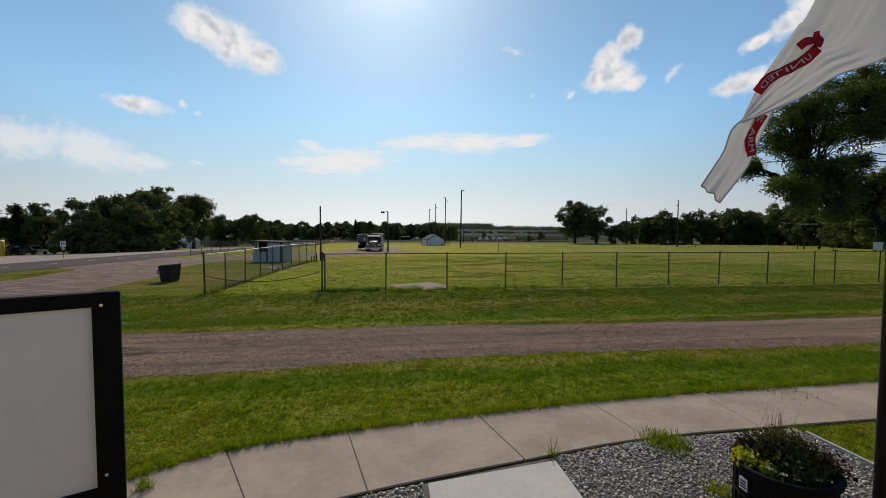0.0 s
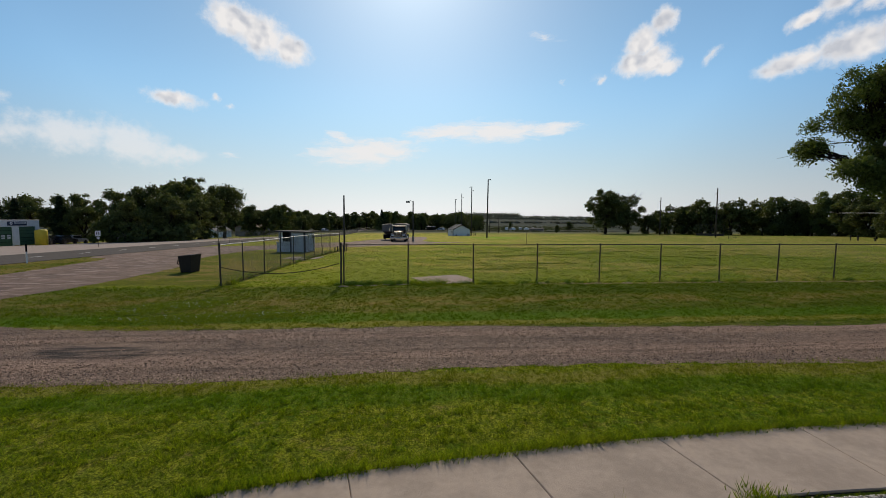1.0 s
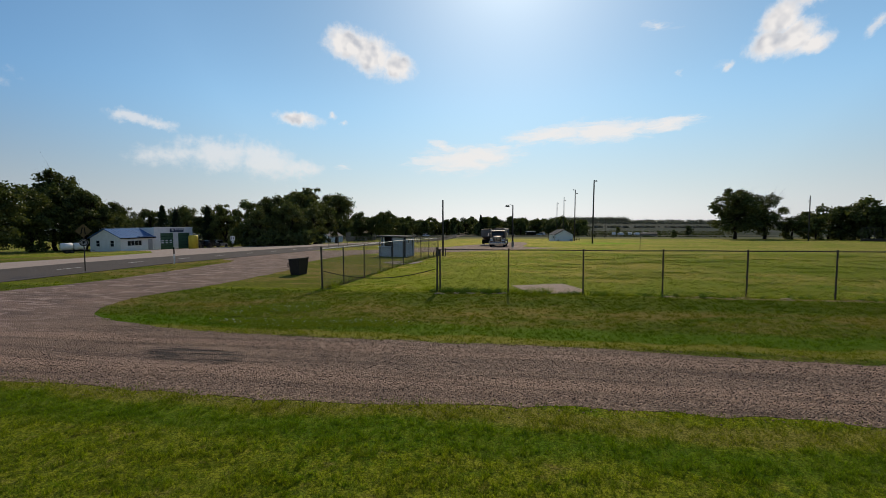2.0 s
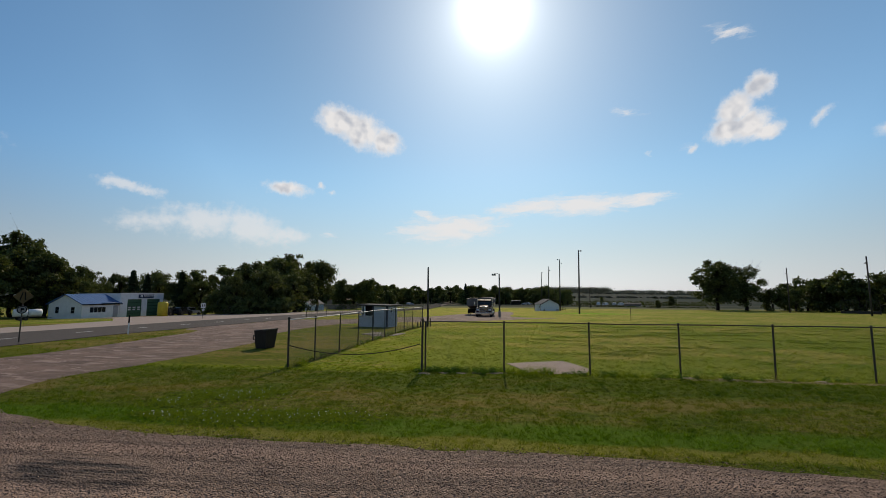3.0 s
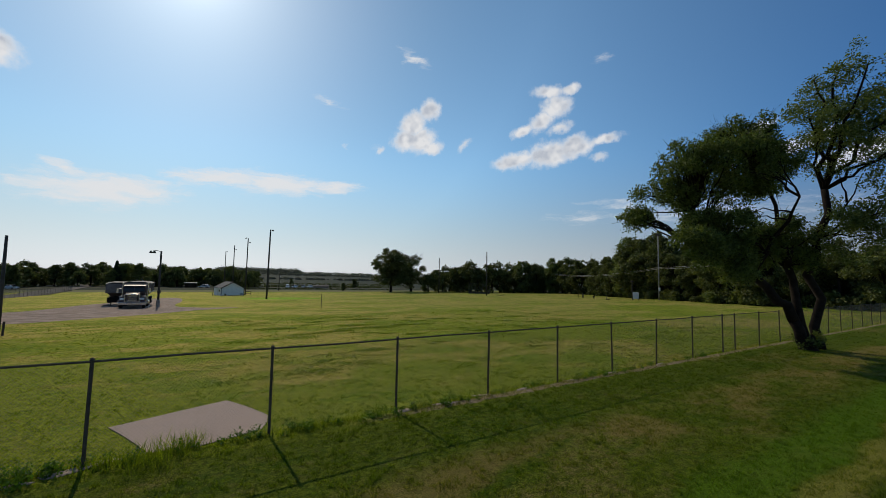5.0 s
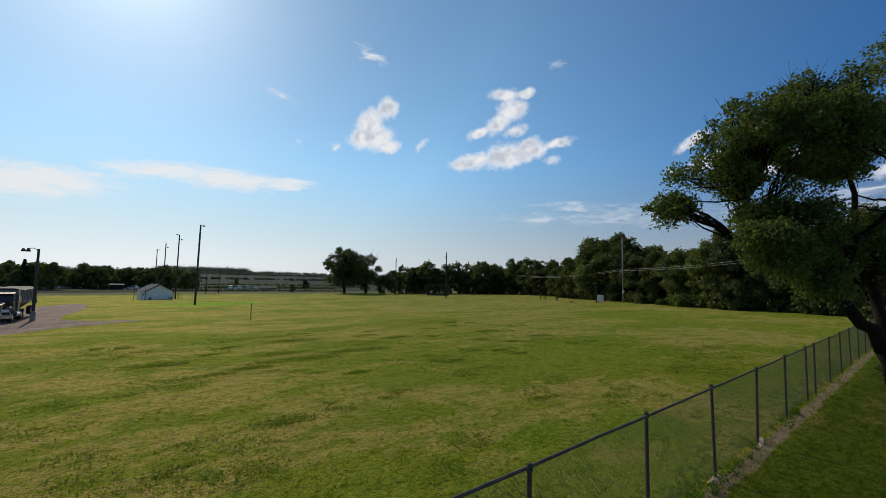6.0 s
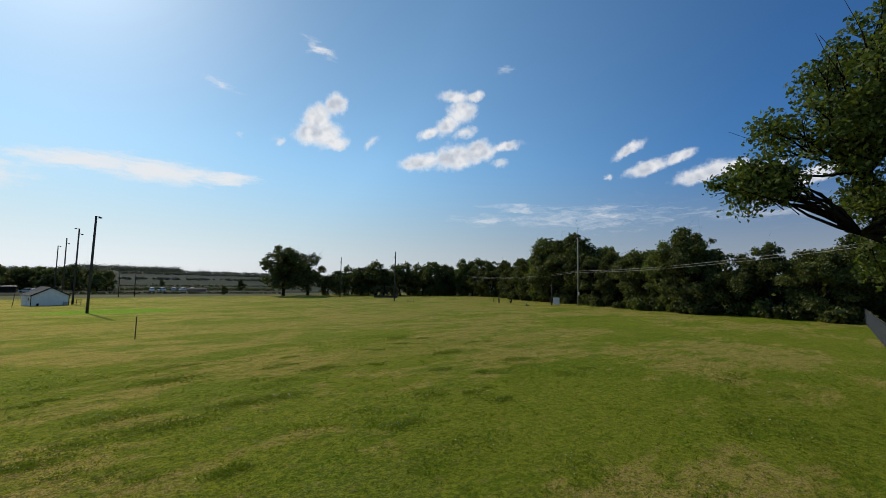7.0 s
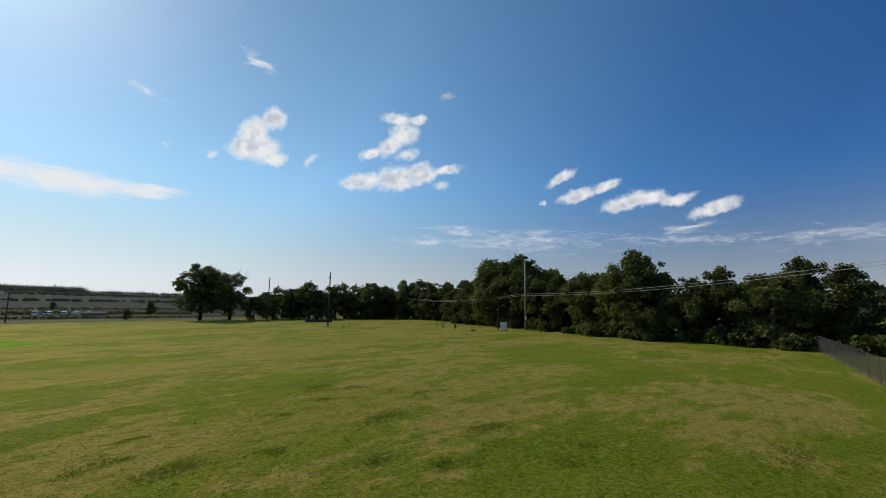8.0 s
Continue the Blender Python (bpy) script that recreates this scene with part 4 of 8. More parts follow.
FAR = [tree_meshes(61 + k, 11.0, 4.6, 0.28, 44, 4200, 0.33, LEAF, 0.0, clump_r=0.13) for k in range(3)]


def shrub_mesh(seed, leaves, leaf, mat, wide=1.6, high=1.6):
    rng = np.random.default_rng(seed)
    c = [np.array([rng.normal() * wide * 0.5, rng.normal() * wide * 0.5, high * (0.2 + 0.5 * rng.random())]) for _ in range(10)]
    r = [high * (0.3 + 0.25 * rng.random()) for _ in c]
    vs, fs = leaf_cloud(rng, c, r, [leaves // 10] * 10, leaf, 0.9, 0.1)
    vs[:, 2] = np.maximum(vs[:, 2], 0.0)
    sh = Shape()
    for p in c:
        limb(sh, rng, (0, 0, -0.05), p, 0.03, 0.008, 0.05, 4, 3)
    return sh.mesh("stems", BARK), fast_mesh("foliage", vs, fs, mat)


SHRUBS = [shrub_mesh(81, 1100, 0.17, LEAF), shrub_mesh(82, 1100, 0.17, LEAF_PALE), shrub_mesh(83, 900, 0.20, LEAF)]


def plant_shrub(k, x, y, size=1.0, turn=0.0, label="dense dark green shrub at the edge of the wood", stretch=1.0):
    base = thing("shrub", label, "shrub", (x, y, lie(x, y) - 0.03), turn, "underwood shrubs")
    base.scale = (size, size, size * stretch)
    part("stems", SHRUBS[k % 3][0], None, base)
    part("foliage", SHRUBS[k % 3][1], None, base)


def top_at(az, far, el, eye=(3.2, -18.1, 2.9)):
    """How tall a thing at that bearing and distance stands, if its top shows at that elevation."""
    x, y = bearing(az, far, eye[:2])
    return eye[2] + far * math.tan(radians(el)) - lie(x, y)


def bearing(az, far, eye=(3.2, -18.1)):
    """A plan point at that bearing, east of +y, and distance."""
    return eye[0] + far * math.sin(radians(az)), eye[1] + far * math.cos(radians(az))


rnd = random.Random(7)
# wood along the east edge of the field
EAST = [(88.5, -30), (87, -20), (88, -11), (87.5, -4), (88, 3), (89, 9), (90.5, 14), (92, 20), (96, 26), (102, 32), (107, 38), (111, 43), (114, 48), (117, 54), (120, 60), (124, 66), (129, 73), (134, 80), (139, 87), (146, 94), (152, 104), (156, 113), (157, 124), (154, 134), (150, 145)]
TOPS = [10.5, 10, 10, 9.9, 10.8, 10.4, 9.8, 12.4, 12.0, 12.6, 11.6, 12.6, 16.2, 17.4, 18.6, 17.6, 14.2, 13.2, 12.8, 13.2, 15.0, 16.8, 15.6, 15.0, 11.5]
for i, ((x, y), h) in enumerate(zip(EAST, TOPS)):
    src = [BROAD[0], TALL_TREE[0], BROAD[1], TALL_TREE[1], BROAD[2], SPARSE if i % 12 == 5 else TALL_TREE[2], BROAD[3]][i % 7]
    grow("tree", src, "dark leafy tree in the wood edge", x + rnd.uniform(-1, 1), y + rnd.uniform(-1, 1), h / 12.2, rnd.uniform(0, 360), group="wood edge trees")
    x2, y2 = x + rnd.uniform(6, 9), y + rnd.uniform(-4, 2)
    grow("tree", FAR[i % 3], "dark leafy tree deeper in the wood", x2, y2, h / 11.4 * rnd.uniform(0.8, 0.98), rnd.uniform(0, 360), group="inner wood trees")
    if i < 14:
        grow("tree", FAR[(i + 1) % 3], "dark leafy tree deeper in the wood", x + rnd.uniform(14, 19), y + rnd.uniform(-4, 4), h / 11.6, rnd.uniform(0, 360), group="inner wood trees")
    for j in range(3 if i < 12 else 2):
        plant_shrub(i + j, x + rnd.uniform(-3.0, 0.5 if j < 2 else 7.0), y + rnd.uniform(-4, 4), rnd.uniform(0.5, 0.9) if j < 1 else rnd.uniform(1.2, 1.9), rnd.uniform(0, 360))
    if i % 3 == 1:
        grow("tree", SPARSE, "tall thin-crowned tree rising above the wood edge", x + rnd.uniform(1, 4), y + rnd.uniform(-3, 3), h / 12.6 * rnd.uniform(1.0, 1.1), rnd.uniform(0, 360), group="airy wood trees")
grow("tree", SPARSE, "thin tree with an open crown above the wood", 92.6, 21.0, 1.14, 40)
grow("tree", BARE, "half-dead tree with bare grey branches", 127.0, 70.5, 1.28, 10)
grow("tree", TALL_TREE[2], "tall leafy tree at the corner of the wood", 119.0, 57.0, 1.38, 200)
# the pair of great trees in the far field and the wood behind them
GREAT = tree_meshes(101, 19.0, 7.6, 0.42, 90, 14000, 0.31, LEAF, 0.06, clump_r=0.09)
grow("tree", GREAT, "large spreading cottonwood standing in the field", 93.0, 167.0, 1.32, 0, stretch=0.86)
grow("tree", tree_meshes(103, 17.0, 6.6, 0.42, 40, 9500, 0.27, LEAF, 0.10, clump_r=0.115, bare=10), "large cottonwood with bare upper twigs in the field", 104.5, 168.0, 1.34, 90, stretch=0.82)
for i in range(17):
    az = 31.5 + i * 1.05
    x, y = bearing(az, 196 + rnd.uniform(-8, 10), (13, 2.6))
    grow("tree", FAR[i % 3], "leafy tree beyond the field", x, y, rnd.uniform(0.8, 1.5), rnd.uniform(0, 360), group="trees beyond the field")
for x, y, k in ((76.4, 184.0, 0.34), (101.0, 231.0, 0.5), (88.0, 330.0, 0.4)):
    grow("tree", FAR[1], "small round tree at the edge of the field", x, y, k, 30)
def far_growth(name, label, rows, leaf, leaves, mat, seed):
    """Rows of distant growth by bearing, distance, count and height."""
    rng = np.random.default_rng(seed)
    c, r = [], []
    for az0, az1, far0, far1, k, low, hi in rows:
        for _ in range(k):
            x, y = bearing(rng.uniform(az0, az1), rng.uniform(far0, far1), (13, 2.6))
            h = rng.uniform(low, hi)
            c.append(np.array([x, y, lie(x, y) + h * 0.5]))
            r.append(h * rng.uniform(0.7, 1.2))
    vs, fs = leaf_cloud(rng, c, r, [leaves] * len(c), leaf, 0.8, 0.05)
    tagged(new(name, fast_mesh(name, vs, fs, mat)), label, "wood", kind="stuff")


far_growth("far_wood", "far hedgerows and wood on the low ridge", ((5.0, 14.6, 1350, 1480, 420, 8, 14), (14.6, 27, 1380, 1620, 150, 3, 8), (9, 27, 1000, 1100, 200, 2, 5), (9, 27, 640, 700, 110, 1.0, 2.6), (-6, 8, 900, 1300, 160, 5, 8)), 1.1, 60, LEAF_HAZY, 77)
far_growth("far_hedge", "low dark hedges beyond the mown field", ((5, 26, 246, 258, 260, 0.4, 1.5), (5, 26, 205, 213, 170, 0.2, 0.6), (5, 26, 330, 345, 200, 0.5, 1.6)), 0.22, 40, LEAF, 78)
# trees behind the truck and along the highway
for i in range(84):
    az = -24 + i * 0.407 + rnd.uniform(-0.3, 0.3)
    far = 262 + rnd.uniform(-15, 45)
    h = top_at(az, far, (0.35 + 1.05 * rnd.random() ** 1.3) * (0.8 if az > 7 else 1.0))
    grow("tree", FAR[i % 3], "leafy tree in the distant row", *bearing(az, far), h / 11.2, rnd.uniform(0, 360), group="distant tree row")
for i, (az, far, el) in enumerate(((-33.8, 108, 3.3), (-31.0, 112, 4.0), (-28.2, 116, 5.0), (-26.2, 121, 5.0), (-25.4, 130, 3.4), (-29.4, 102, 3.2), (-27.0, 106, 2.8), (-36.6, 116, 2.7), (-38.4, 122, 2.5), (-40.8, 126, 2.5),
                                   (-43.8, 130, 2.2), (-46.3, 124, 2.2), (-48.6, 118, 2.7), (-51.2, 112, 4.8), (-49.6, 108, 4.1), (-47.6, 110, 2.7), (-53.6, 106, 4.0), (-56.0, 102, 4.6), (-59.5, 98, 4.6), (-63, 95, 4.5), (-18.4, 222, 1.5), (-17.0, 220, 1.8), (-20.2, 224, 1.4), (-15.6, 228, 0.6), (-33.0, 100, 2.2))):
    grow("tree", BROAD[i % 4], "broad dark tree beside the highway", *bearing(az, far), top_at(az, far, el) / 11.9, rnd.uniform(0, 360), group="highway trees")
grow("tree", HIGH_CROWN, "broad dark tree with a high crown by the barn", *bearing(-23.4, 132), top_at(-23.4, 132, 4.0) / 12.6, 60)
for i in range(26):
    x, y = bearing(-60 + i * 1.6, 101 + rnd.uniform(-3, 6))
    if not -57 < -60 + i * 1.6 < -34.6 and -60 + i * 1.6 < -27:
        plant_shrub(i, x, y, rnd.uniform(1.6, 2.6), rnd.uniform(0, 360), "dark overgrown shrub under the highway trees")
grow("tree", SPARSE, "tall tree with an open crown behind the house", *bearing(-51.9, 112), top_at(-51.9, 112, 5.7) / 12.6, 70)
grow("tree", BARE, "tree with bare twigs behind the house", *bearing(-48.2, 114), 0.8, 30)


def conifer_mesh(seed, height=9.0):
    rng = np.random.default_rng(seed)
    sh = Shape().tube([(0, 0, -0.1), (0.05, 0, height * 0.5), (0, 0, height)], [0.2, 0.12, 0.02], 7)
    c, r = [], []
    for i in range(46):
        z = height * (0.08 + 0.9 * i / 46)
        a, k = i * 2.4, (1 - i / 48) * height * 0.24
        tip = (math.cos(a) * k, math.sin(a) * k, z - 0.12 * k)
        sh.tube([(0, 0, z), tip], [0.04, 0.01], 4)
        for u in (0.45, 0.9):
            c.append(np.array([tip[0] * u, tip[1] * u, z - 0.1 * k * u]))
            r.append(0.25 + 0.28 * k)
    vs, fs = leaf_cloud(rng, c, r, [42] * len(c), 0.16, 0.55, 0.2)
    return sh.mesh("trunk", BARK), fast_mesh("crown", vs, fs, CONIFER)


FIR = conifer_mesh(5)
for az, far, el in ((-42.9, 112, 2.5), (-41.6, 114, 2.1), (-38.4, 116, 2.5), (-3.9, 248, 1.5)):
    grow("conifer", FIR, "dark pointed conifer standing among the trees", *bearing(az, far), top_at(az, far, el) / 9.0, 20 * el)


for k, az, far, el in ((0, -20.6, 186, 1.95), (2, -18.9, 190, 1.5), (1, -16.9, 186, 2.1)):
    grow("tree", BROAD[k], "broad dark tree behind the metal barn", *bearing(az + 0.1, far), top_at(az, far, el) / 11.9, 70 * k, group="trees behind the barn")


# the twin-stemmed tree by the fence
def fence_tree():
    rng = np.random.default_rng(204)
    base = thing("tree", "twin-stemmed broadleaf tree leaning over the chain-link fence", "tree", (32.6, -1.95, 0.0), 36)
    wood = Shape()
    low = limb(wood, rng, (0, 0, -0.2), (-0.3, 0.7, 1.5), 0.30, 0.24, 0.0, 5, 12)
    wood.lathe((0, 0, -0.1), [(0.52, 0.0), (0.40, 0.18), (0.32, 0.5), (0.24, 0.9)], 12)
    west = limb(wood, rng, low[-1], (-0.5, 2.4, 4.2), 0.26, 0.20, 0.02, 6, 10)
    second = limb(wood, rng, (0.1, 0.1, 0.6), (0.2, 0.7, 4.4), 0.25, 0.18, 0.0, 6, 10)
    north = limb(wood, rng, west[-1], (-0.8, 5.4, 7.4), 0.19, 0.09, 0.05, 7, 8)
    out = limb(wood, rng, west[-2], (-1.4, 6.0, 5.8), 0.14, 0.05, 0.10, 7, 7)
    up = limb(wood, rng, second[-1], (-0.4, 1.8, 9.6), 0.17, 0.07, 0.0, 7, 8)
    side = limb(wood, rng, second[-2], (1.2, 1.4, 7.0), 0.13, 0.05, 0.05, 6, 7)
    to_road = limb(wood, rng, west[-1], (-2.4, 1.0, 7.8), 0.14, 0.05, 0.05, 6, 7)
    # boughs of the crown: centre and reach across, along the lean, and up
    boughs = ((-1.2, 3.6, 10.0, 2.6, 2.5, 2.1), (-0.4, 2.6, 11.7, 1.9, 1.7, 0.8), (-2.2, 5.8, 10.0, 1.7, 1.5, 1.1), (-1.6, 6.7, 8.4, 1.8, 1.5, 0.8), (-1.2, 8.4, 7.2, 1.0, 0.9, 0.4), (0.0, 1.5, 10.0, 2.0, 1.1, 1.5),
              (-3.7, 6.0, 5.7, 0.7, 0.6, 0.35), (-3.2, 5.0, 5.0, 1.0, 0.8, 0.6), (-2.2, 3.9, 4.6, 1.2, 0.9, 0.8), (-1.4, 3.5, 6.6, 1.9, 1.3, 1.2), (-0.2, 3.0, 4.9, 1.5, 0.9, 0.9), (0.3, 0.8, 6.3, 1.8, 1.3, 0.9), (0.6, 0.0, 5.2, 1.4, 0.8, 0.8), (-1.2, 4.9, 6.8, 1.8, 1.2, 0.7), (-1.4, 4.4, 5.5, 1.5, 1.3, 0.8), (0.2, 1.9, 5.6, 1.6, 1.0, 0.9))
    crown = []
    for bx, by, bz, rx, ry, rz in boughs:
        for _ in range(int(16 + 6.0 * rx * ry * rz)):
            d = rng.normal(size=3)
            d *= rng.random() ** 0.3 / np.linalg.norm(d)
            crown.append(np.array([bx + rx * d[0], by + ry * d[1], bz + rz * d[2]]))
    stems = np.concatenate([north, out, up, side, to_road, west[2:], second[3:]])
    for c in crown:
        p = stems[np.argmin(np.linalg.norm(stems - c, axis=1) + 0.4 * np.maximum(0, stems[:, 2] - c[2]))]
        limb(wood, rng, p, c, 0.055, 0.014, 0.06, 6, 5)
        for _ in range(3):
            limb(wood, rng, p + (c - p) * rng.uniform(0.5, 0.9), c + rng.normal(size=3) * 0.35, 0.018, 0.006, 0.03, 4, 3)
    for k in range(9):
        c = np.array([-2.6 + rng.normal() * 0.5, 3.9 + rng.normal() * 0.7, 11.5 + rng.random() * 1.0])
        limb(wood, rng, (-1.8, 3.6, 10.6), c, 0.03, 0.005, 0.02, 5, 3)
        for _ in range(3):
            limb(wood, rng, (c + (-1.8, 3.6, 10.6)) / 2, c + rng.normal(size=3) * 0.35, 0.012, 0.003, 0.02, 3, 3)
    for a, b in (((0, -1.6, 7.2), (0, -2.6, 9.3)), ((0, -1.9, 7.8), (0.2, -1.7, 9.6))):
        limb(wood, rng, a, b, 0.06, 0.015, 0.0, 5, 4)
    part("trunk", wood, BARK, base, smooth=True)
    radii = [0.26 + 0.46 * rng.random() for _ in crown]
    tot = sum(r * r for r in radii)
    vs, fs = leaf_cloud(rng, crown, radii, [int(105000 * r * r / tot) for r in radii], 0.062, 0.85, 0.25)
    part("crown", fast_mesh("crown", vs, fs, LEAF_NEAR), None, base)
    ivy = [np.array([0.55 * math.cos(a), 0.55 * math.sin(a), 0.2 + 0.7 * rng.random()]) for a in np.linspace(0, 6.2, 14)]
    vs, fs = leaf_cloud(rng, ivy, [0.24] * 14, [60] * 14, 0.05, 1.0, 0.0)
    part("basal_shoots", fast_mesh("basal_shoots", vs, fs, LEAF_NEAR), None, base)

    rng = np.random.default_rng(31)
    tall = thing("tree", "tall slender ash with an airy pale green crown", "tree", (33.7, -2.2, lie(33.7, -2.2)))
    tall.scale = (1.0, 1.0, 0.93)
    wood = Shape()
    stem = limb(wood, rng, (0, 0, -0.2), (0.1, -0.4, 9.3), 0.25, 0.17, 0.0, 8, 10)
    heads, tips = [], []
    for y, z, x, r in ((-0.2, 16.0, 0.0, 0.15), (-1.3, 16.7, 0.5, 0.15), (-2.4, 15.8, -0.3, 0.14), (-4.4, 14.6, 0.5, 0.13), (-0.3, 13.2, -1.4, 0.09), (-1.8, 13.8, 1.6, 0.1), (-3.8, 11.2, 0.2, 0.09), (-5.2, 12.4, 0.8, 0.1)):
        heads.append(limb(wood, rng, stem[-1], (x, y, z), r, 0.035, 0.03, 8, 7))
    for y, z in ((-1.9, 6.6), (-2.9, 7.6), (-3.6, 8.6)):
        heads.append(limb(wood, rng, stem[-3], (rng.normal() * 0.6, y, z), 0.07, 0.02, 0.02, 8, 5))
    allh = np.concatenate(heads)
    cl = []
    for h in heads:
        for q in h[3:]:
            for _ in range(4):
                cl.append(q + rng.normal(size=3) * (0.8, 0.8, 0.7))
    for c in cl:
        p = allh[np.argmin(np.linalg.norm(allh - c, axis=1))]
        limb(wood, rng, p, c, 0.02, 0.005, 0.03, 4, 3)
    part("trunk", wood, BARK, tall, smooth=True)
    radii = [0.42 + 0.36 * rng.random() for _ in cl]
    vs, fs = leaf_cloud(rng, cl, radii, [int(165 * (r / 0.6) ** 2) for r in radii], 0.062, 0.8, 0.3)
    part("crown", fast_mesh("crown", vs, fs, LEAF_PALE), None, tall)


fence_tree()


# ---- poles and wires ----
def pole(x, y, height, r=0.14, mat=None, label="dark wooden utility pole standing in the field", lamps=(), lean=0.0, name="utility_pole"):
    mat = mat or POLE_WOOD
    z = lie(x, y)
    base = thing(name, label, "pole", (x, y, z))
    part("shaft", Shape().tube([(0, 0, -0.3), (lean * 0.5, 0, height * 0.5), (lean, 0, height)], [r, r * 0.88, r * 0.72], 10), mat, base, smooth=True)
    for side, drop in lamps:
        top = height - drop
        fix = part("floodlight", Shape().lathe((lean + side, 0, top), [(0.0, 0.05), (0.10, 0.06), (0.24, -0.04), (0.27, -0.16), (0.22, -0.18), (0.0, -0.12)], 12), STEEL, base, "grey floodlight")
        part("bracket", Shape().tube([(lean, 0, top - 0.05), (lean + side * 0.5, 0, top + 0.12), (lean + side, 0, top + 0.05)], 0.03, 6), STEEL, fix)
    return base


pole(-3.6, 24.2, 5.7, 0.1, label="dark wooden pole beside the chain-link fence")
pole(22.7, 86.2, 15.0, 0.2, label="tall floodlight pole in the ball field", lamps=((0.5, 0.1),), lean=0.2)
pole(25.2, 131.0, 17.6, 0.2, label="tall floodlight pole behind the white shed", lamps=((-0.6, 0.0), (0.6, 1.3)), lean=0.1)
pole(*bearing(7.4, 184, (2.5, -14.6)), 18.0, 0.2, label="tall floodlight pole beyond the white shed", lamps=((0.6, 1.6),))
pole(*bearing(6.47, 212, (2.5, -14.6)), 17.0, 0.2, label="tall floodlight pole against the distant tree row", lamps=((0.6, 0.2),))
pole(93.0, 97.0, 14.5, 0.2, label="dark floodlight pole by the backstop", lamps=((-0.35, 1.6),))
pole(105.3, 144.4, 15.6, 0.2, label="dark pole in front of the far trees", lamps=((-0.35, 1.8),))
pole(40.8, 176.7, 8.9, 0.16, label="thin utility pole at the field's end")
pole(45.7, 179.4, 8.6, 0.16, label="thin utility pole at the field's end")
pole(164.0, 137.0, 11.5, 0.17, POLE_PALE, "grey utility pole by the distant wood")
pole(103.0, 51.6, 5.0, 0.13, label="short utility pole with a transformer at the wood edge", lamps=((-0.3, 0.3), (0.3, 0.3)))
pole(-56.5, 89.0, 8.9, 0.15, label="thin utility pole beside the highway trees")


def lamp_mast():
    base = thing("light_mast", "tall grey steel light mast with a white meter box", "pole", (106.4, 46.6, lie(106.4, 46.6)))
    base.scale = (1.2, 1.2, 1.25)
    part("shaft", Shape().tube([(0, 0, -0.2), (0, 0, 6), (0, 0, 12.9)], [0.14, 0.12, 0.09], 10), POLE_PALE, base, smooth=True)
    head = part("lamp_head", Shape().box((0, 0, 12.9), (1.5, 0.12, 0.12), 0.02), STEEL, base)
    for dx, dy in ((-0.55, -0.2), (-0.1, -0.25), (0.4, -0.2), (-0.3, 0.25), (0.3, 0.25)):
        part("floodlight", Shape().box((dx, dy, 13.05), (0.42, 0.34, 0.42), 0.05, 15 * dx), STEEL, head)
    box = part("meter_box", Shape().box((-0.1, -0.2, 2.2), (0.36, 0.22, 0.62), 0.03), WHITE, base, "white meter box")
    part("lower_box", Shape().box((0.0, -0.2, 1.5), (0.26, 0.18, 0.4), 0.02), STEEL, box)


lamp_mast()


def yard_light():
    base = thing("yard_light", "short wooden pole with twin floodlights beside the truck", "pole", (3.65, 55.0, lie(3.65, 55.0) - 0.1))
    base.scale = (1.14, 1.14, 1.17)
    part("shaft", Shape().tube([(0, 0, -0.3), (0, 0, 6.2)], [0.115, 0.09], 10), POLE_WOOD, base, smooth=True)
    arm = part("arm", Shape().tube([(0, 0, 6.1), (-0.35, 0, 6.25), (-0.75, 0, 6.2)], 0.03, 6), STEEL, base)
    for dx in (-0.65, -0.95):
        part("floodlight", Shape().lathe((dx, 0, 6.0), [(0, 0.22), (0.08, 0.2), (0.16, 0.02), (0.17, -0.06), (0, -0.02)], 10), STEEL, arm)
    part("fuse_box", Shape().box((0.02, -0.2, 1.75), (0.34, 0.2, 0.36), 0.09), STEEL, base)
    part("ground_box", Shape().box((0.0, -0.16, 0.45), (0.36, 0.3, 0.85), 0.04), POLE_PALE, base)


yard_light()


def hung_cables():
    """Two sagging cables from the wood edge past the mast to the east."""
    for k, (dz, name) in enumerate(((0.0, "cable"), (-0.35, "cable"))):
        pts = []
        stops = [(164.0, 137.0, 8.0 + dz), (106.4, 46.6, 7.2 + dz), (67.0, -6.5, 9.6 + dz)]
        for (x0, y0, z0), (x1, y1, z1), sag in zip(stops, stops[1:], (2.0, 0.9)):
            for i in range(13):
                t = i / 12
                pts.append((x0 + (x1 - x0) * t, y0 + (y1 - y0) * t, z0 + (z1 - z0) * t - sag * 4 * t * (1 - t)))
        single(name, Shape().tube(pts, 0.022, 5), surface("cable_sheath", (0.42, 0.41, 0.40), 0.5, vary=0.1), "pale overhead cable strung along the wood", "cable", group="overhead cables")


hung_cables()


def field_marker():
    z = lie(20.6, 42.2)
    single("marker_stake", Shape().tube([(0, 0, -0.2), (0.02, 0, 1.75)], 0.035, 8), POLE_WOOD, "thin dark stake standing in the field", "stake", (20.6, 42.2, z))


field_marker()


def white_notice():
    base = thing("notice_box", "white upright notice cabinet on short legs", "sign", (99.3, 48.4, lie(99.3, 48.4)), -63)
    base.scale = (1.15, 1.15, 1.15)
    part("cabinet", Shape().box((0, 0, 0.98), (1.15, 0.35, 1.35), 0.03), WHITE, base)
    part("face", Shape().box((0, -0.185, 0.98), (1.0, 0.02, 1.2), 0.005), PANEL, base)
    for dx in (-0.5, 0.5):
        part("leg", Shape().box((dx, 0, 0.15), (0.08, 0.3, 0.36), 0.01), STEEL, base)


white_notice()


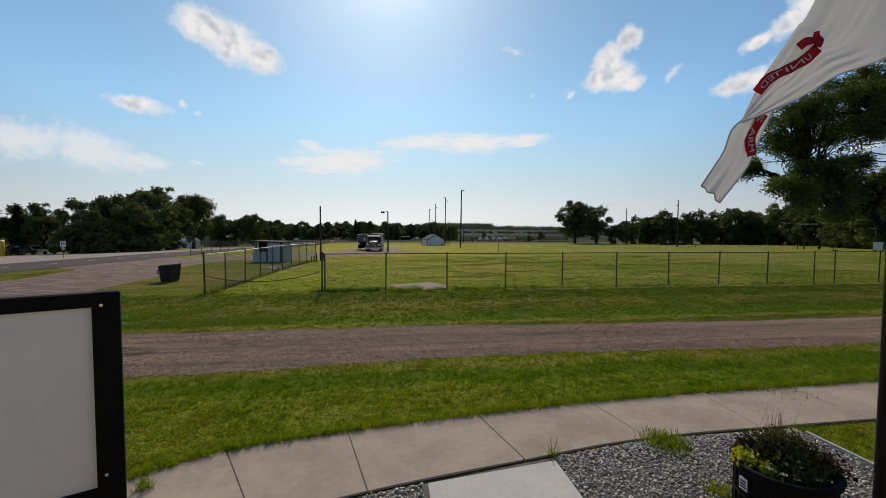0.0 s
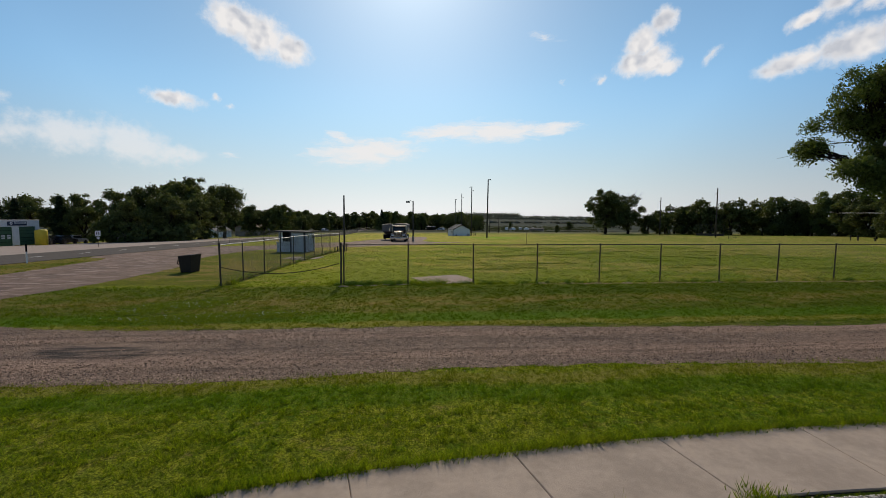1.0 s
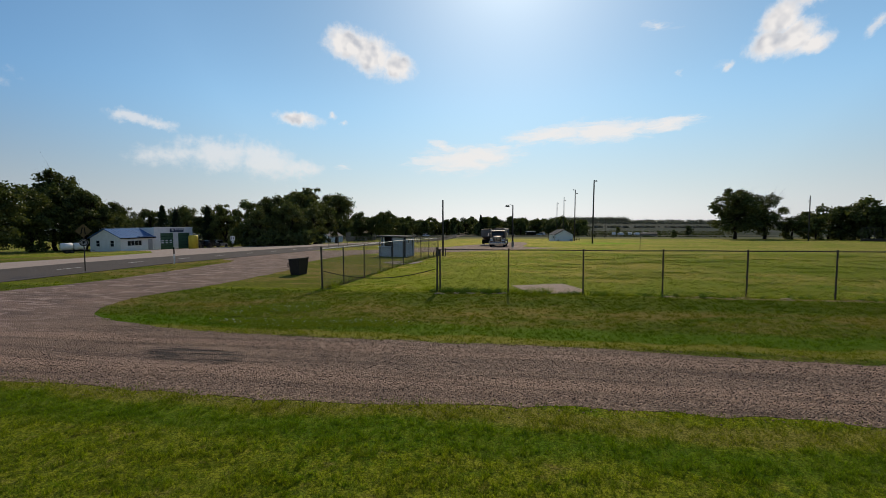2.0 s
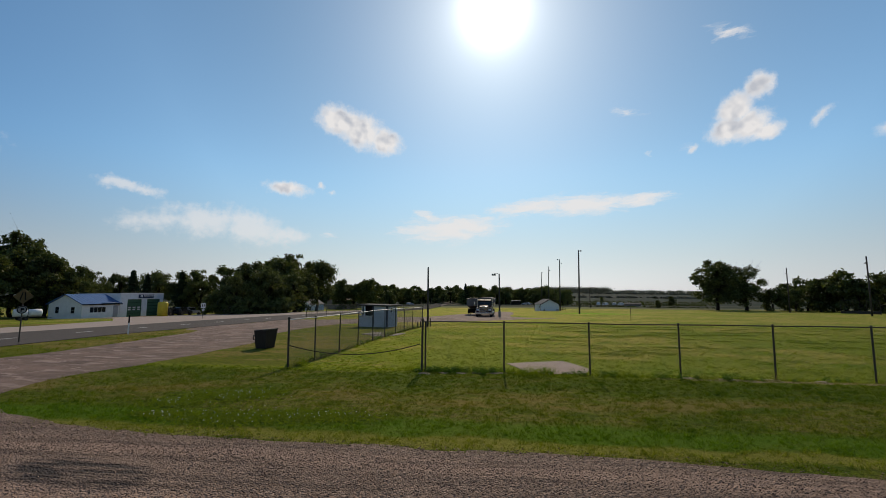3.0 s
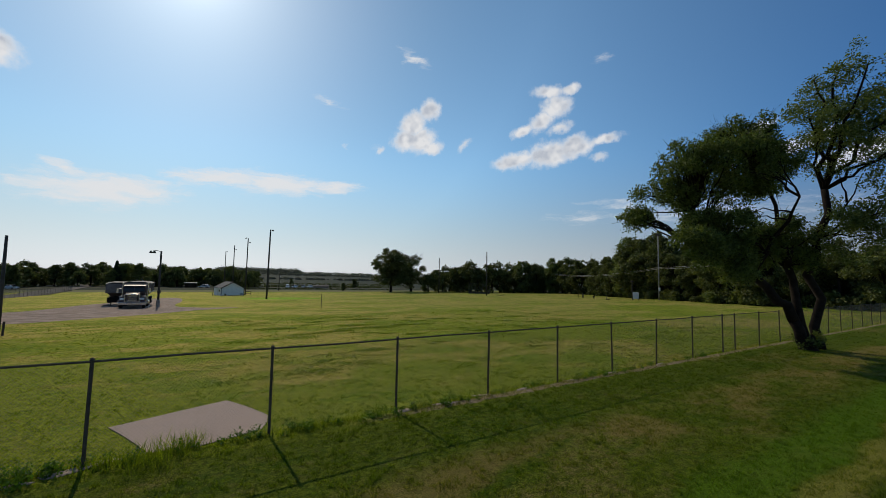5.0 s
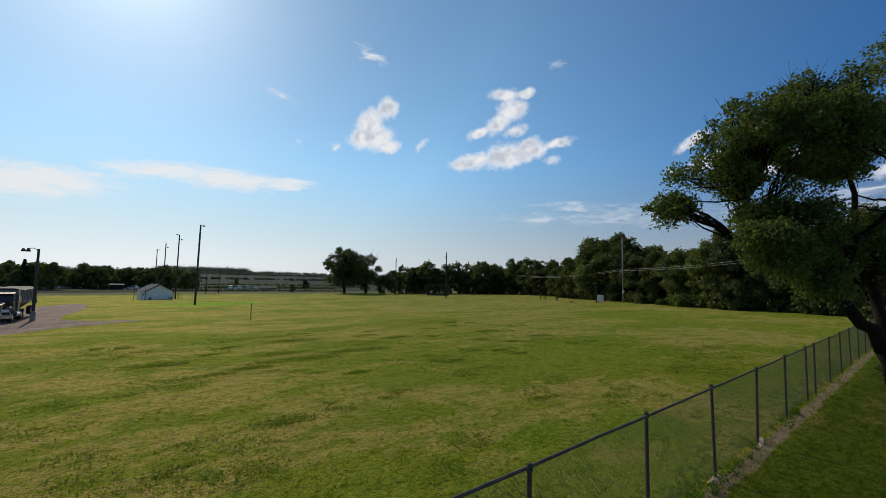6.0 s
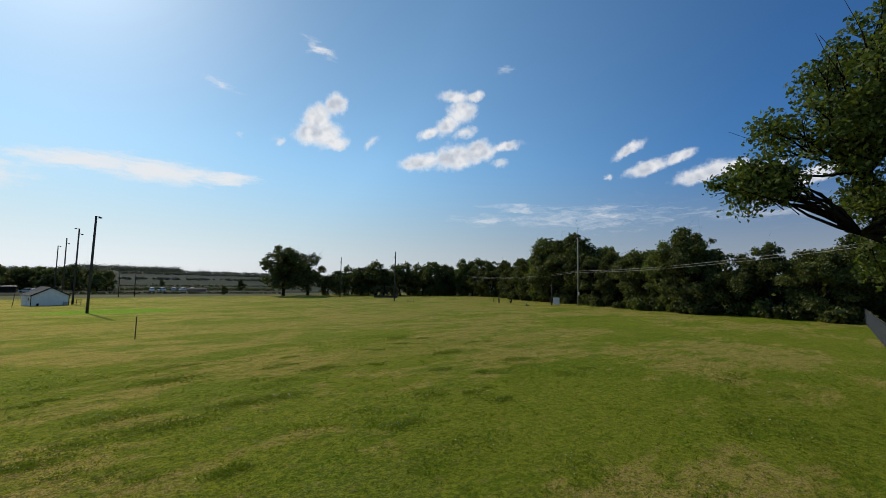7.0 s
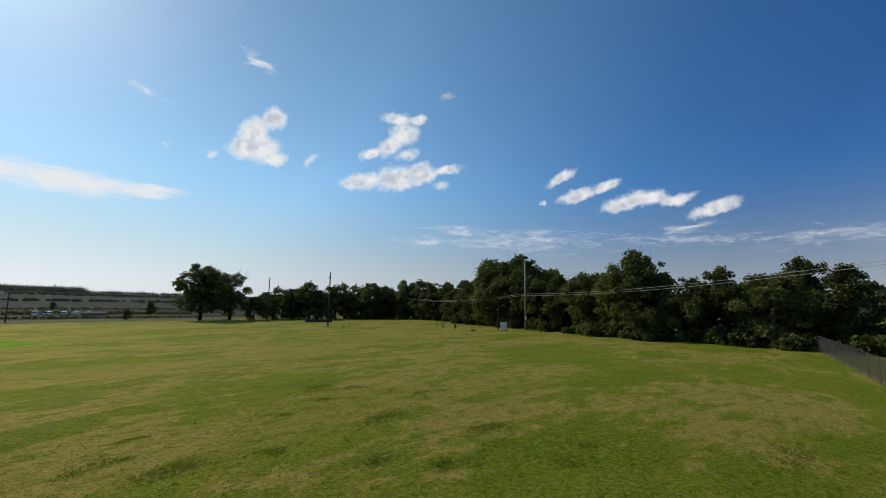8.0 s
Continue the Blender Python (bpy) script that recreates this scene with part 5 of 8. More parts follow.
def field_things():
    for x, y in ((106.8, 71.2), (107.0, 69.8), (105.3, 68.2)):
        single("exercise_post", Shape().tube([(0, 0, -0.1), (0, 0, 1.25)], 0.09, 8), POLE_WOOD, "short dark post near the wood", "post", (x, y, lie(x, y)), group="short posts")
    x, y = 105.1, 64.5
    b = thing("spring_rider", "small dark playground spring rider", "play equipment", (x, y, lie(x, y)))
    part("spring", Shape().lathe((0, 0, 0), [(0.16, 0), (0.2, 0.1), (0.16, 0.2), (0.2, 0.3), (0.15, 0.42)], 10), STEEL, b)
    part("seat", Shape().box((0, 0, 0.55), (0.9, 0.3, 0.22), 0.08), BLACK, b)
    part("head", Shape().box((0.25, 0, 0.85), (0.28, 0.22, 0.5), 0.08), BLACK, b)
    x, y = 96.7, 54.6
    b = thing("water_hydrant", "small pale standpipe in the grass", "standpipe", (x, y, lie(x, y)))
    part("pipe", Shape().tube([(0, 0, -0.1), (0, 0, 0.7)], 0.07, 8), POLE_PALE, b)
    part("tray", Shape().box((0.4, 0, 0.12), (1.0, 0.5, 0.2), 0.04), STEEL, b)
    x, y = 87.6, 84.0
    b = thing("bench", "low dark bench frame in the field", "bench", (x, y, lie(x, y)), -40)
    part("seat", Shape().box((0, 0, 0.42), (1.9, 0.3, 0.06), 0.01), POLE_WOOD, b)
    for dx in (-0.8, 0.8):
        part("leg", Shape().box((dx, 0, 0.2), (0.07, 0.28, 0.44), 0.01), STEEL, b)
        part("upright", Shape().tube([(dx, 0.12, 0.3), (dx, 0.14, 1.05)], 0.03, 6), STEEL, b)
    x, y = 110.0, 122.0
    b = thing("backstop", "dark ball-field backstop of pipes and wire", "backstop", (x, y, lie(x, y)), -38)
    for dx in (-4.2, -1.4, 1.4, 4.2):
        part("post", Shape().tube([(dx, 0, -0.1), (dx, 0, 4.2)], 0.06, 8), STEEL, b)
    for z in (0.9, 4.15):
        part("rail", Shape().tube([(-4.2, 0, z), (4.2, 0, z)], 0.045, 6), STEEL, b)
    part("boards", Shape().box((0, 0.06, 0.5), (8.4, 0.06, 0.8), 0.01), POLE_WOOD, b)
    for dx in np.arange(-4.2, 4.2, 0.28):
        part("wire", Shape().tube([(float(dx), 0.02, 0.9), (float(dx), 0.02, 4.1)], 0.008, 3), WIRE, b)
    for k in range(6):
        a = bearing(48.4 + 0.45 * k, 203 + rnd.uniform(-3, 3), (13, 2.6))
        s = rnd.uniform(0.7, 1.3)
        sh = Shape().lathe((0, 0, -0.1), [(0.9 * s, 0.0), (1.0 * s, 0.3 * s), (0.75 * s, 0.8 * s), (0.3 * s, 1.05 * s), (0, 1.1 * s)], 7)
        sh.v = [(x + rnd.uniform(-0.15, 0.15), y + rnd.uniform(-0.15, 0.15), z) for x, y, z in sh.v]
        single("boulder", sh, surface("pale_rock", (0.42, 0.39, 0.35), 0.9, vary=0.2, grain=2.0, bump=0.5), "pale boulder at the edge of the wood", "rock", (*a, lie(*a)), group="pale boulders")


field_things()


# ---- roadside, buildings ----
def window(parent, at, size, turn=0.0, rows=1, cols=1):
    """A framed window set on a wall that faces -y before its turn."""
    m = pose(*at, 0, 0, turn)
    fr = Shape()
    wdt, hgt = size
    for dx in (-wdt / 2, wdt / 2):
        fr.box((0, 0, 0), (0.07, 0.09, hgt + 0.07), 0.01, m=m @ Matrix.Translation((dx, -0.02, 0)))
    for dz in (-hgt / 2, hgt / 2):
        fr.box((0, 0, 0), (wdt, 0.09, 0.07), 0.01, m=m @ Matrix.Translation((0, -0.02, dz)))
    for k in range(1, cols):
        fr.box((0, 0, 0), (0.045, 0.06, hgt), 0.005, m=m @ Matrix.Translation((-wdt / 2 + wdt * k / cols, -0.015, 0)))
    for k in range(1, rows):
        fr.box((0, 0, 0), (wdt, 0.06, 0.045), 0.005, m=m @ Matrix.Translation((0, -0.015, -hgt / 2 + hgt * k / rows)))
    w_ = part("window", fr, WHITE, parent)
    part("pane", Shape().box((0, 0, 0), (wdt, 0.03, hgt), 0.0, m=m @ Matrix.Translation((0, 0.01, 0))), GLASS, w_, "dark window pane")
    return w_


BLUE_ROOF = surface("blue_metal_roof", (0.045, 0.13, 0.30), 0.45, 0.2, 0.1, 1.5, 0.05)
GREEN_DOOR = surface("green_door_paint", (0.045, 0.11, 0.055), 0.6, 0.0, 0.12, 2.0, 0.05)
SIDING_GREY = surface("grey_metal_siding", (0.34, 0.35, 0.36), 0.6, 0.1, 0.08, 1.2, 0.1)
SIDING_TAN = surface("tan_siding", (0.24, 0.195, 0.165), 0.7, 0.0, 0.08, 1.2, 0.1)
SIDING_BLUE = surface("pale_blue_siding", (0.47, 0.50, 0.54), 0.7, 0.0, 0.07, 1.5, 0.1, wear=(0.38, 0.40, 0.43), wear_at=0.66)
ROOF_DARK = surface("dark_shingle", (0.06, 0.058, 0.056), 0.9, 0.0, 0.25, 6.0, 0.4)
ROOF_GREY = surface("grey_shingle", (0.20, 0.19, 0.18), 0.9, 0.0, 0.2, 5.0, 0.4)
YELLOW = surface("yellow_paint", (0.62, 0.46, 0.03), 0.5, 0.0, 0.1, 2.0, 0.05)


def gable_house(parent, x0, x1, y0, y1, z0, eave, ridge, wall, roof, along="y", over=0.3):
    """Walls with gables and a pitched roof with eaves; the ridge runs along the named axis."""
    if along == "y":
        mid = (x0 + x1) / 2
        for x in (x0, x1):
            part("wall", Shape().box((x + (0.06 if x == x0 else -0.06), (y0 + y1) / 2, (z0 + eave) / 2), (0.12, y1 - y0, eave - z0), 0.0), wall, parent)
        for y in (y0, y1):
            yy = y + (0.06 if y == y0 else -0.06)
            sh = Shape().add([(x0 + 0.12, yy - 0.06, z0), (x1 - 0.12, yy - 0.06, z0), (x1 - 0.12, yy - 0.06, eave), (mid, yy - 0.06, ridge), (x0 + 0.12, yy - 0.06, eave), (x0 + 0.12, yy + 0.06, z0), (x1 - 0.12, yy + 0.06, z0), (x1 - 0.12, yy + 0.06, eave), (mid, yy + 0.06, ridge), (x0 + 0.12, yy + 0.06, eave)],
                             [(0, 1, 2, 3, 4), (9, 8, 7, 6, 5), (0, 5, 6, 1), (1, 6, 7, 2), (2, 7, 8, 3), (3, 8, 9, 4), (4, 9, 5, 0)])
            part("wall", sh, wall, parent)
        for sx, xe in ((-1, x0), (1, x1)):
            k = (ridge - eave) / abs(mid - xe)
            lo = (xe + sx * over, eave - k * over + 0.02)
            hi = (mid, ridge + 0.02)
            sh = Shape()
            vs = [(lo[0], y0 - over, lo[1]), (hi[0], y0 - over, hi[1]), (hi[0], y1 + over, hi[1]), (lo[0], y1 + over, lo[1])]
            vs += [(a, b, c + 0.1) for a, b, c in vs]
            sh.add(vs, [(3, 2, 1, 0), (4, 5, 6, 7), (0, 1, 5, 4), (1, 2, 6, 5), (2, 3, 7, 6), (3, 0, 4, 7)])
            slope = part("roof", sh, roof, parent)
            ribs = int((y1 - y0 + 2 * over) / 0.6)
            for i in range(ribs + 1):
                yy = y0 - over + 0.03 + i * (y1 - y0 + 2 * over - 0.06) / ribs
                part("rib", Shape().tube([(lo[0], yy, lo[1] + 0.115), (hi[0], yy, hi[1] + 0.115)], 0.022, 4), roof, slope)


def garage():
    z = lie(-66, 55) - 0.02
    base = thing("service_garage", "white block garage with two green overhead doors", "garage", (-66.0, 54.2, z))
    base.scale = (1, 1.1, 1)
    part("front_wall", Shape().box((-0.15, 0.7, 2.2), (0.3, 1.4, 4.4), 0.0), WHITE, base)
    part("front_wall", Shape().box((-0.15, 4.95, 2.2), (0.3, 1.1, 4.4), 0.0), WHITE, base)
    part("front_wall", Shape().box((-0.15, 8.85, 2.2), (0.3, 0.7, 4.4), 0.0), WHITE, base)
    for y in (2.9, 7.0):
        part("lintel", Shape().box((-0.15, y, 3.85), (0.3, 3.0, 1.1), 0.0), WHITE, base)
    for y in (0.15, 9.05):
        part("side_wall", Shape().box((-6.3, y, 2.2), (12.0, 0.3, 4.4), 0.0), WHITE, base)
    part("back_wall", Shape().box((-12.45, 4.6, 2.2), (0.3, 9.2, 4.4), 0.0), WHITE, base)
    part("roof", Shape().box((-6.3, 4.6, 4.15), (12.0, 8.6, 0.12), 0.0), ROOF_GREY, base)
    part("coping", Shape().box((-0.15, 4.6, 4.45), (0.42, 9.3, 0.12), 0.02), WHITE, base)
    for y in (2.9, 7.0):
        d = part("overhead_door", Shape().box((-0.18, y, 1.64), (0.08, 2.98, 3.28), 0.0), GREEN_DOOR, base, "dark green sectional door")
        for k in range(1, 5):
            part("seam", Shape().box((-0.13, y, 3.28 * k / 5), (0.03, 2.96, 0.05), 0.0), BLACK, d)
        if y < 4:
            for k in range(3):
                for zz in (1.35, 1.75):
                    part("pane", Shape().box((-0.125, y - 0.95 + 0.95 * k, zz), (0.03, 0.55, 0.26), 0.0), PANEL, d)
    sgn = part("shop_sign", Shape().box((0.03, 5.2, 3.85), (0.06, 3.3, 0.72), 0.01), surface("sign_blue", (0.02, 0.03, 0.07), 0.5, vary=0.05), base, "dark blue shop sign with a white mark")
    part("mark", Shape().lathe((0, 0, 0), [(0.10, 0), (0.24, 0), (0.24, 0.02), (0.10, 0.02), (0.10, 0)], 16), WHITE, sgn).matrix_local = pose(0.07, 4.15, 3.88, 0, 90, 0)
    part("lettering_panel", Shape().box((0.075, 5.7, 4.0), (0.02, 2.0, 0.34), 0.0), PANEL, sgn)
    for zz, ln in ((4.05, 1.7), (3.93, 1.3)):
        part("lettering", Shape().box((0.09, 5.7, zz), (0.012, ln, 0.06), 0.0), surface("sign_ink", (0.05, 0.06, 0.1), 0.6), sgn)
    part("vent", Shape().tube([(-3, 3, 4.2), (-3, 3, 5.1)], 0.09, 8), STEEL, base)


garage()


def office():
    z = lie(-66, 50) - 0.02
    base = thing("office", "small white office with a blue metal roof", "house", (-66.0, 47.0, z))
    gable_house(base, -6.4, 0.0, 0.0, 7.1, 0.0, 2.5, 4.05, WHITE, BLUE_ROOF)
    window(base, (0.0, 2.85, 1.45), (3.0, 0.95), 90, 1, 4)
    window(base, (-1.7, 0.0, 1.45), (0.8, 1.1), 0, 2, 1)
    window(base, (-4.7, 0.0, 1.45), (0.8, 1.1), 0, 2, 1)
    d = part("door", Shape().box((0.02, 6.3, 1.05), (0.06, 0.95, 2.1), 0.01), SIDING_GREY, base, "grey panel door")
    part("knob", Shape().lathe((0.08, 5.95, 1.0), [(0, -0.03), (0.03, 0), (0, 0.03)], 8), CHROME, d)
    part("blue_gable", Shape().box((0.25, 5.2, 2.62), (0.7, 3.6, 0.1), 0.01), BLUE_ROOF, base)
    part("fascia", Shape().box((0.28, 3.55, 2.38), (0.06, 7.7, 0.18), 0.0), BLACK, base)


office()


def tank_trailer():
    x, y = bearing(-50.6, 92)
    base = thing("tank_trailer", "white tank on a low dark trailer", "trailer", (x, y, lie(x, y)), 62)
    base.scale = (0.66, 0.66, 0.72)
    for dx in (-1.25, 1.25):
        part("tank", Shape().tube([(dx - 1.2, 0, 1.55), (dx - 1.1, 0, 1.55), (dx + 1.1, 0, 1.55), (dx + 1.2, 0, 1.55)], [0.55, 0.82, 0.82, 0.55], 16), WHITE, base, smooth=True)
    part("bed", Shape().box((0, 0, 0.62), (5.6, 1.9, 0.18), 0.02), BLACK, base)
    for dx in (-1.4, -0.4):
        for dy in (-0.9, 0.9):
            w_ = part("wheel", Shape().tube([(dx, dy - 0.12, 0.4), (dx, dy + 0.12, 0.4)], 0.4, 14), RUBBER, base)
            part("rim", Shape().tube([(dx, dy - 0.13, 0.4), (dx, dy + 0.13, 0.4)], 0.2, 10), STEEL, w_)
    part("drawbar", Shape().tube([(2.8, 0, 0.6), (4.2, 0, 0.5)], 0.06, 6), BLACK, base)


tank_trailer()


def parked_car(x, y, turn, paint, label, tall=1.7, long=4.7, name="car"):
    base = thing(name, label, "car", (x, y, lie(x, y)), turn)
    hl = long / 2
    prof = [(-hl, 0.35), (-hl, 0.85), (-hl + 0.15, 1.0), (-hl + 0.45, tall - 0.1), (-hl + 0.8, tall), (0.35, tall), (0.95, 1.08), (hl - 0.25, 0.95), (hl, 0.75), (hl, 0.35)]
    n = len(prof)
    vs = [(px, sy * (0.92 if pz < 1.05 else 0.74), pz) for sy in (-1, 1) for px, pz in prof]
    part("body", Shape().add(vs, [tuple(range(n)), tuple(range(2 * n - 1, n - 1, -1))] + [(i, n + i, n + (i + 1) % n, (i + 1) % n) for i in range(n)]), paint, base)
    for sy in (-1, 1):
        part("side_glass", Shape().add([(-hl + 0.55, sy * 0.86, 1.08), (0.75, sy * 0.86, 1.08), (0.35, sy * 0.78, tall - 0.1), (-hl + 0.75, sy * 0.78, tall - 0.1), (-hl + 0.55, sy * 0.84, 1.08), (0.75, sy * 0.84, 1.08), (0.35, sy * 0.75, tall - 0.1), (-hl + 0.75, sy * 0.75, tall - 0.1)], [(0, 1, 2, 3), (7, 6, 5, 4), (0, 4, 5, 1), (2, 6, 7, 3)]), GLASS, base)
        for dx in (-hl + 0.9, hl - 0.85):
            w_ = part("wheel", Shape().tube([(dx, sy * 0.9 - 0.11, 0.34), (dx, sy * 0.9 + 0.11, 0.34)], 0.34, 14), RUBBER, base)
            part("rim", Shape().tube([(dx, sy * 0.9 - 0.12, 0.34), (dx, sy * 0.9 + 0.12, 0.34)], 0.2, 10), STEEL, w_)
        part("headlight", Shape().box((hl - 0.05, sy * 0.65, 0.78), (0.12, 0.35, 0.16), 0.03), PANEL, base)
    part("windscreen", Shape().box((0, 0, 0), (0.03, 1.4, 0.75), 0.0, m=pose(0.68, 0, 1.38, 0, 42, 0)), GLASS, base)
    part("rear_glass", Shape().box((0, 0, 0), (0.03, 1.35, 0.55), 0.0, m=pose(-hl + 0.28, 0, 1.28, 0, -20, 0)), GLASS, base)
    return base


DARK_PAINT = surface("dark_car_paint", (0.02, 0.02, 0.023), 0.25, 0.2, 0.1, 1.0, 0.0)
SILVER = surface("silver_car_paint", (0.5, 0.5, 0.5), 0.3, 0.3, 0.05, 1.0, 0.0)
for az, far, turn, paint, lab in ((-39.3, 106, 100, DARK_PAINT, "dark sport utility car parked by the garage"), (-38.2, 108, 96, DARK_PAINT, "dark estate car parked beyond the garage"), (-37.4, 111, 92, SILVER, "grey car parked under the trees")):
    parked_car(*bearing(az, far), turn, paint, lab, 1.75)
x, y = bearing(-39.95, 98)
single("yellow_tank", Shape().lathe((0, 0, -0.05), [(0, 0), (0.85, 0), (0.85, 2.5), (0.75, 2.75), (0, 2.8)], 20), YELLOW, "yellow upright storage tank beside the garage", "tank", (x, y, lie(x, y)), smooth=True)


def white_trailer_home():
    x, y = bearing(-32.9, 102)
    base = thing("mobile_home", "low pale grey mobile home under the trees", "mobile home", (x, y, lie(x, y)), 38)
    part("shell", Shape().box((0, 0, 1.0), (3.6, 3.0, 1.7), 0.06), SIDING_TAN, base)
    part("roof", Shape().box((0, 0, 1.9), (3.8, 3.2, 0.12), 0.04), ROOF_GREY, base)
    part("skirting", Shape().box((0, 0, 0.15), (3.5, 2.9, 0.34), 0.0), ROOF_GREY, base)
    window(base, (1.1, -1.5, 1.15), (0.7, 0.6))
    part("door", Shape().box((-0.6, -1.52, 0.95), (0.8, 0.06, 1.6), 0.01), SIDING_TAN, base)


white_trailer_home()


def grey_barn():
    x, y = bearing(-20.6, 194, (2.5, -14.6))
    base = thing("metal_barn", "grey corrugated metal building with a low gable", "barn", (x, y, lie(x, y)), -14)
    barn_metal, barn_roof = surface("barn_metal", (0.17, 0.150, 0.135), 0.6, 0.2, 0.12, 1.0, 0.1), surface("rusty_roof", (0.15, 0.085, 0.068), 0.7, 0.1, 0.2, 1.0, 0.1)
    gable_house(base, -4.6, 4.6, -4, 7, -0.1, 3.5, 4.9, barn_metal, barn_roof)
    part("sliding_door", Shape().box((-1.5, -4.05, 1.5), (3.6, 0.1, 3.0), 0.02), barn_metal, base)
    for k in range(18):
        part("rib", Shape().box((-4.3 + 0.5 * k, -4.02, 1.75), (0.05, 0.05, 3.5), 0.0), barn_metal, base)
    x, y = bearing(-24.9, 176, (2.5, -14.6))
    base = thing("house", "pale house with a grey roof among trees", "house", (x, y, lie(x, y)), -20)
    gable_house(base, -4.0, 4.0, -3, 5, -0.1, 2.7, 4.6, WHITE, ROOF_GREY)
    window(base, (-1.8, -3.0, 1.5), (1.0, 1.1), 0, 2)
    window(base, (1.8, -3.0, 1.5), (1.0, 1.1), 0, 2)


grey_barn()


def far_houses():
    x, y = bearing(-2.6, 256, (7.2, -4.6))
    base = thing("house", "wide low house with a grey gabled roof", "house", (x, y, lie(x, y)), 6)
    gable_house(base, -5.5, 5.5, -4, 5, -0.1, 2.5, 4.9, SIDING_GREY, ROOF_GREY)
    window(base, (-2.5, -4.0, 1.4), (1.4, 1.1), 0, 1, 2)
    window(base, (2.2, -4.0, 1.4), (1.4, 1.1), 0, 1, 2)
    part("door", Shape().box((0.1, -4.04, 1.0), (0.95, 0.08, 2.0), 0.01), WHITE, base)
    x, y = bearing(2.0, 236, (7.2, -4.6))
    base = thing("open_shed", "small dark shed with a pale flat roof", "shed", (x, y, lie(x, y)), 0)
    part("roof", Shape().box((0, 0, 2.35), (5.6, 4.4, 0.16), 0.03), PANEL, base)
    part("back_wall", Shape().box((0, 1.8, 1.1), (5.0, 0.1, 2.3), 0.0), ROOF_DARK, base)
    for dx in (-2.45, 2.45):
        part("side_wall", Shape().box((dx, 0, 1.1), (0.1, 3.6, 2.3), 0.0), ROOF_DARK, base)
        part("post", Shape().box((dx, -1.9, 1.1), (0.14, 0.14, 2.3), 0.01), POLE_WOOD, base)
    parked_car(*bearing(3.4, 232, (7.2, -4.6)), 150, SILVER, "pale car beside the far shed")
    parked_car(*bearing(-11.4, 232), 70, SILVER, "pale car on the far highway bend")
    for k, (az, far, turn, paint, lab) in enumerate(((12.0, 233, 80, WHITE, "white van parked beyond the field"), (12.9, 236, 100, WHITE, "white pickup parked beyond the field"), (14.1, 238, 70, SILVER, "silver car parked beyond the field"), (14.9, 240, 95, WHITE, "white car parked beyond the field"), (15.9, 242, 80, SILVER, "pale car at the end of the row"))):
        parked_car(*bearing(az, far, (13, 2.6)), turn, paint, lab, 2.0 if k == 0 else 1.7)
    x, y = bearing(16.4, 234, (13, 2.6))
    base = thing("long_shed", "long low dark shed with a pale roof edge", "shed", (x, y, lie(x, y)), -18)
    gable_house(base, -2, 2, -4, 4, -0.1, 1.0, 1.6, SIDING_TAN, ROOF_DARK)
    base.matrix_world = pose(x, y, lie(x, y), 0, 0, 70)


far_houses()


def white_shed():
    x, y = 20.6, 128.0
    base = thing("white_shed", "white gabled field shed with a dark trimmed roof", "shed", (x, y, lie(x, y)), 9)
    base.scale = (0.9, 0.8, 1.0)
    gable_house(base, -3.4, 3.4, -3.4, 6.0, -0.15, 2.25, 3.9, WHITE, ROOF_GREY, over=0.25)
    for sx in (-1, 1):
        part("corner_trim", Shape().box((sx * 3.4, -3.42, 1.05), (0.14, 0.1, 2.4), 0.01), BLACK, base)
    part("sill_trim", Shape().box((0, -3.44, -0.02), (6.8, 0.08, 0.22), 0.01), BLACK, base)
    for sx in (-1, 1):
        k = math.degrees(math.atan2(1.65, 3.4))
        part("barge_board", Shape().box((0, 0, 0), (4.05, 0.08, 0.2), 0.01, m=pose(sx * 1.82, -3.68, 3.02, 0, sx * k, 0)), BLACK, base)
    part("window", Shape().box((-3.44, -1.4, 1.4), (0.06, 0.9, 0.8), 0.01), GLASS, base)
    part("door", Shape().box((-3.45, 0.6, 1.0), (0.06, 0.95, 2.0), 0.01), PANEL, base)
    part("tap_box", Shape().box((-2.2, -3.5, 0.35), (0.4, 0.14, 0.5), 0.03), BLACK, base)
    part("cooler_box", Shape().box((2.7, -3.75, 0.4), (0.8, 0.5, 0.8), 0.04), SIDING_GREY, base, "grey cooling unit")
    pad = Shape().box((-4.6, -2.2, -0.04), (1.9, 2.2, 0.14), 0.02)
    part("door_step", pad, CONCRETE_NEW, base)
    rail = thing("pen", "low dark rail pen beside the shed", "railing", (x + 4.0, y - 1.0, lie(x + 4.0, y - 1.0)), -7)
    for dx in (0, 0.8, 1.6):
        for dy in (0, 1.8):
            part("post", Shape().tube([(dx, dy, -0.1), (dx, dy, 1.1)], 0.04, 6), STEEL, rail)
    for dy in (0, 1.8):
        for z in (0.55, 1.08):
            part("rail", Shape().tube([(0, dy, z), (1.6, dy, z)], 0.03, 6), STEEL, rail)
    single("leaning_stake", Shape().tube([(0, 0, -0.2), (0.25, 0, 2.6)], 0.05, 6), POLE_WOOD, "leaning stake near the white shed", "stake", (15.2, 118.0, lie(15.2, 118.0)))


white_shed()


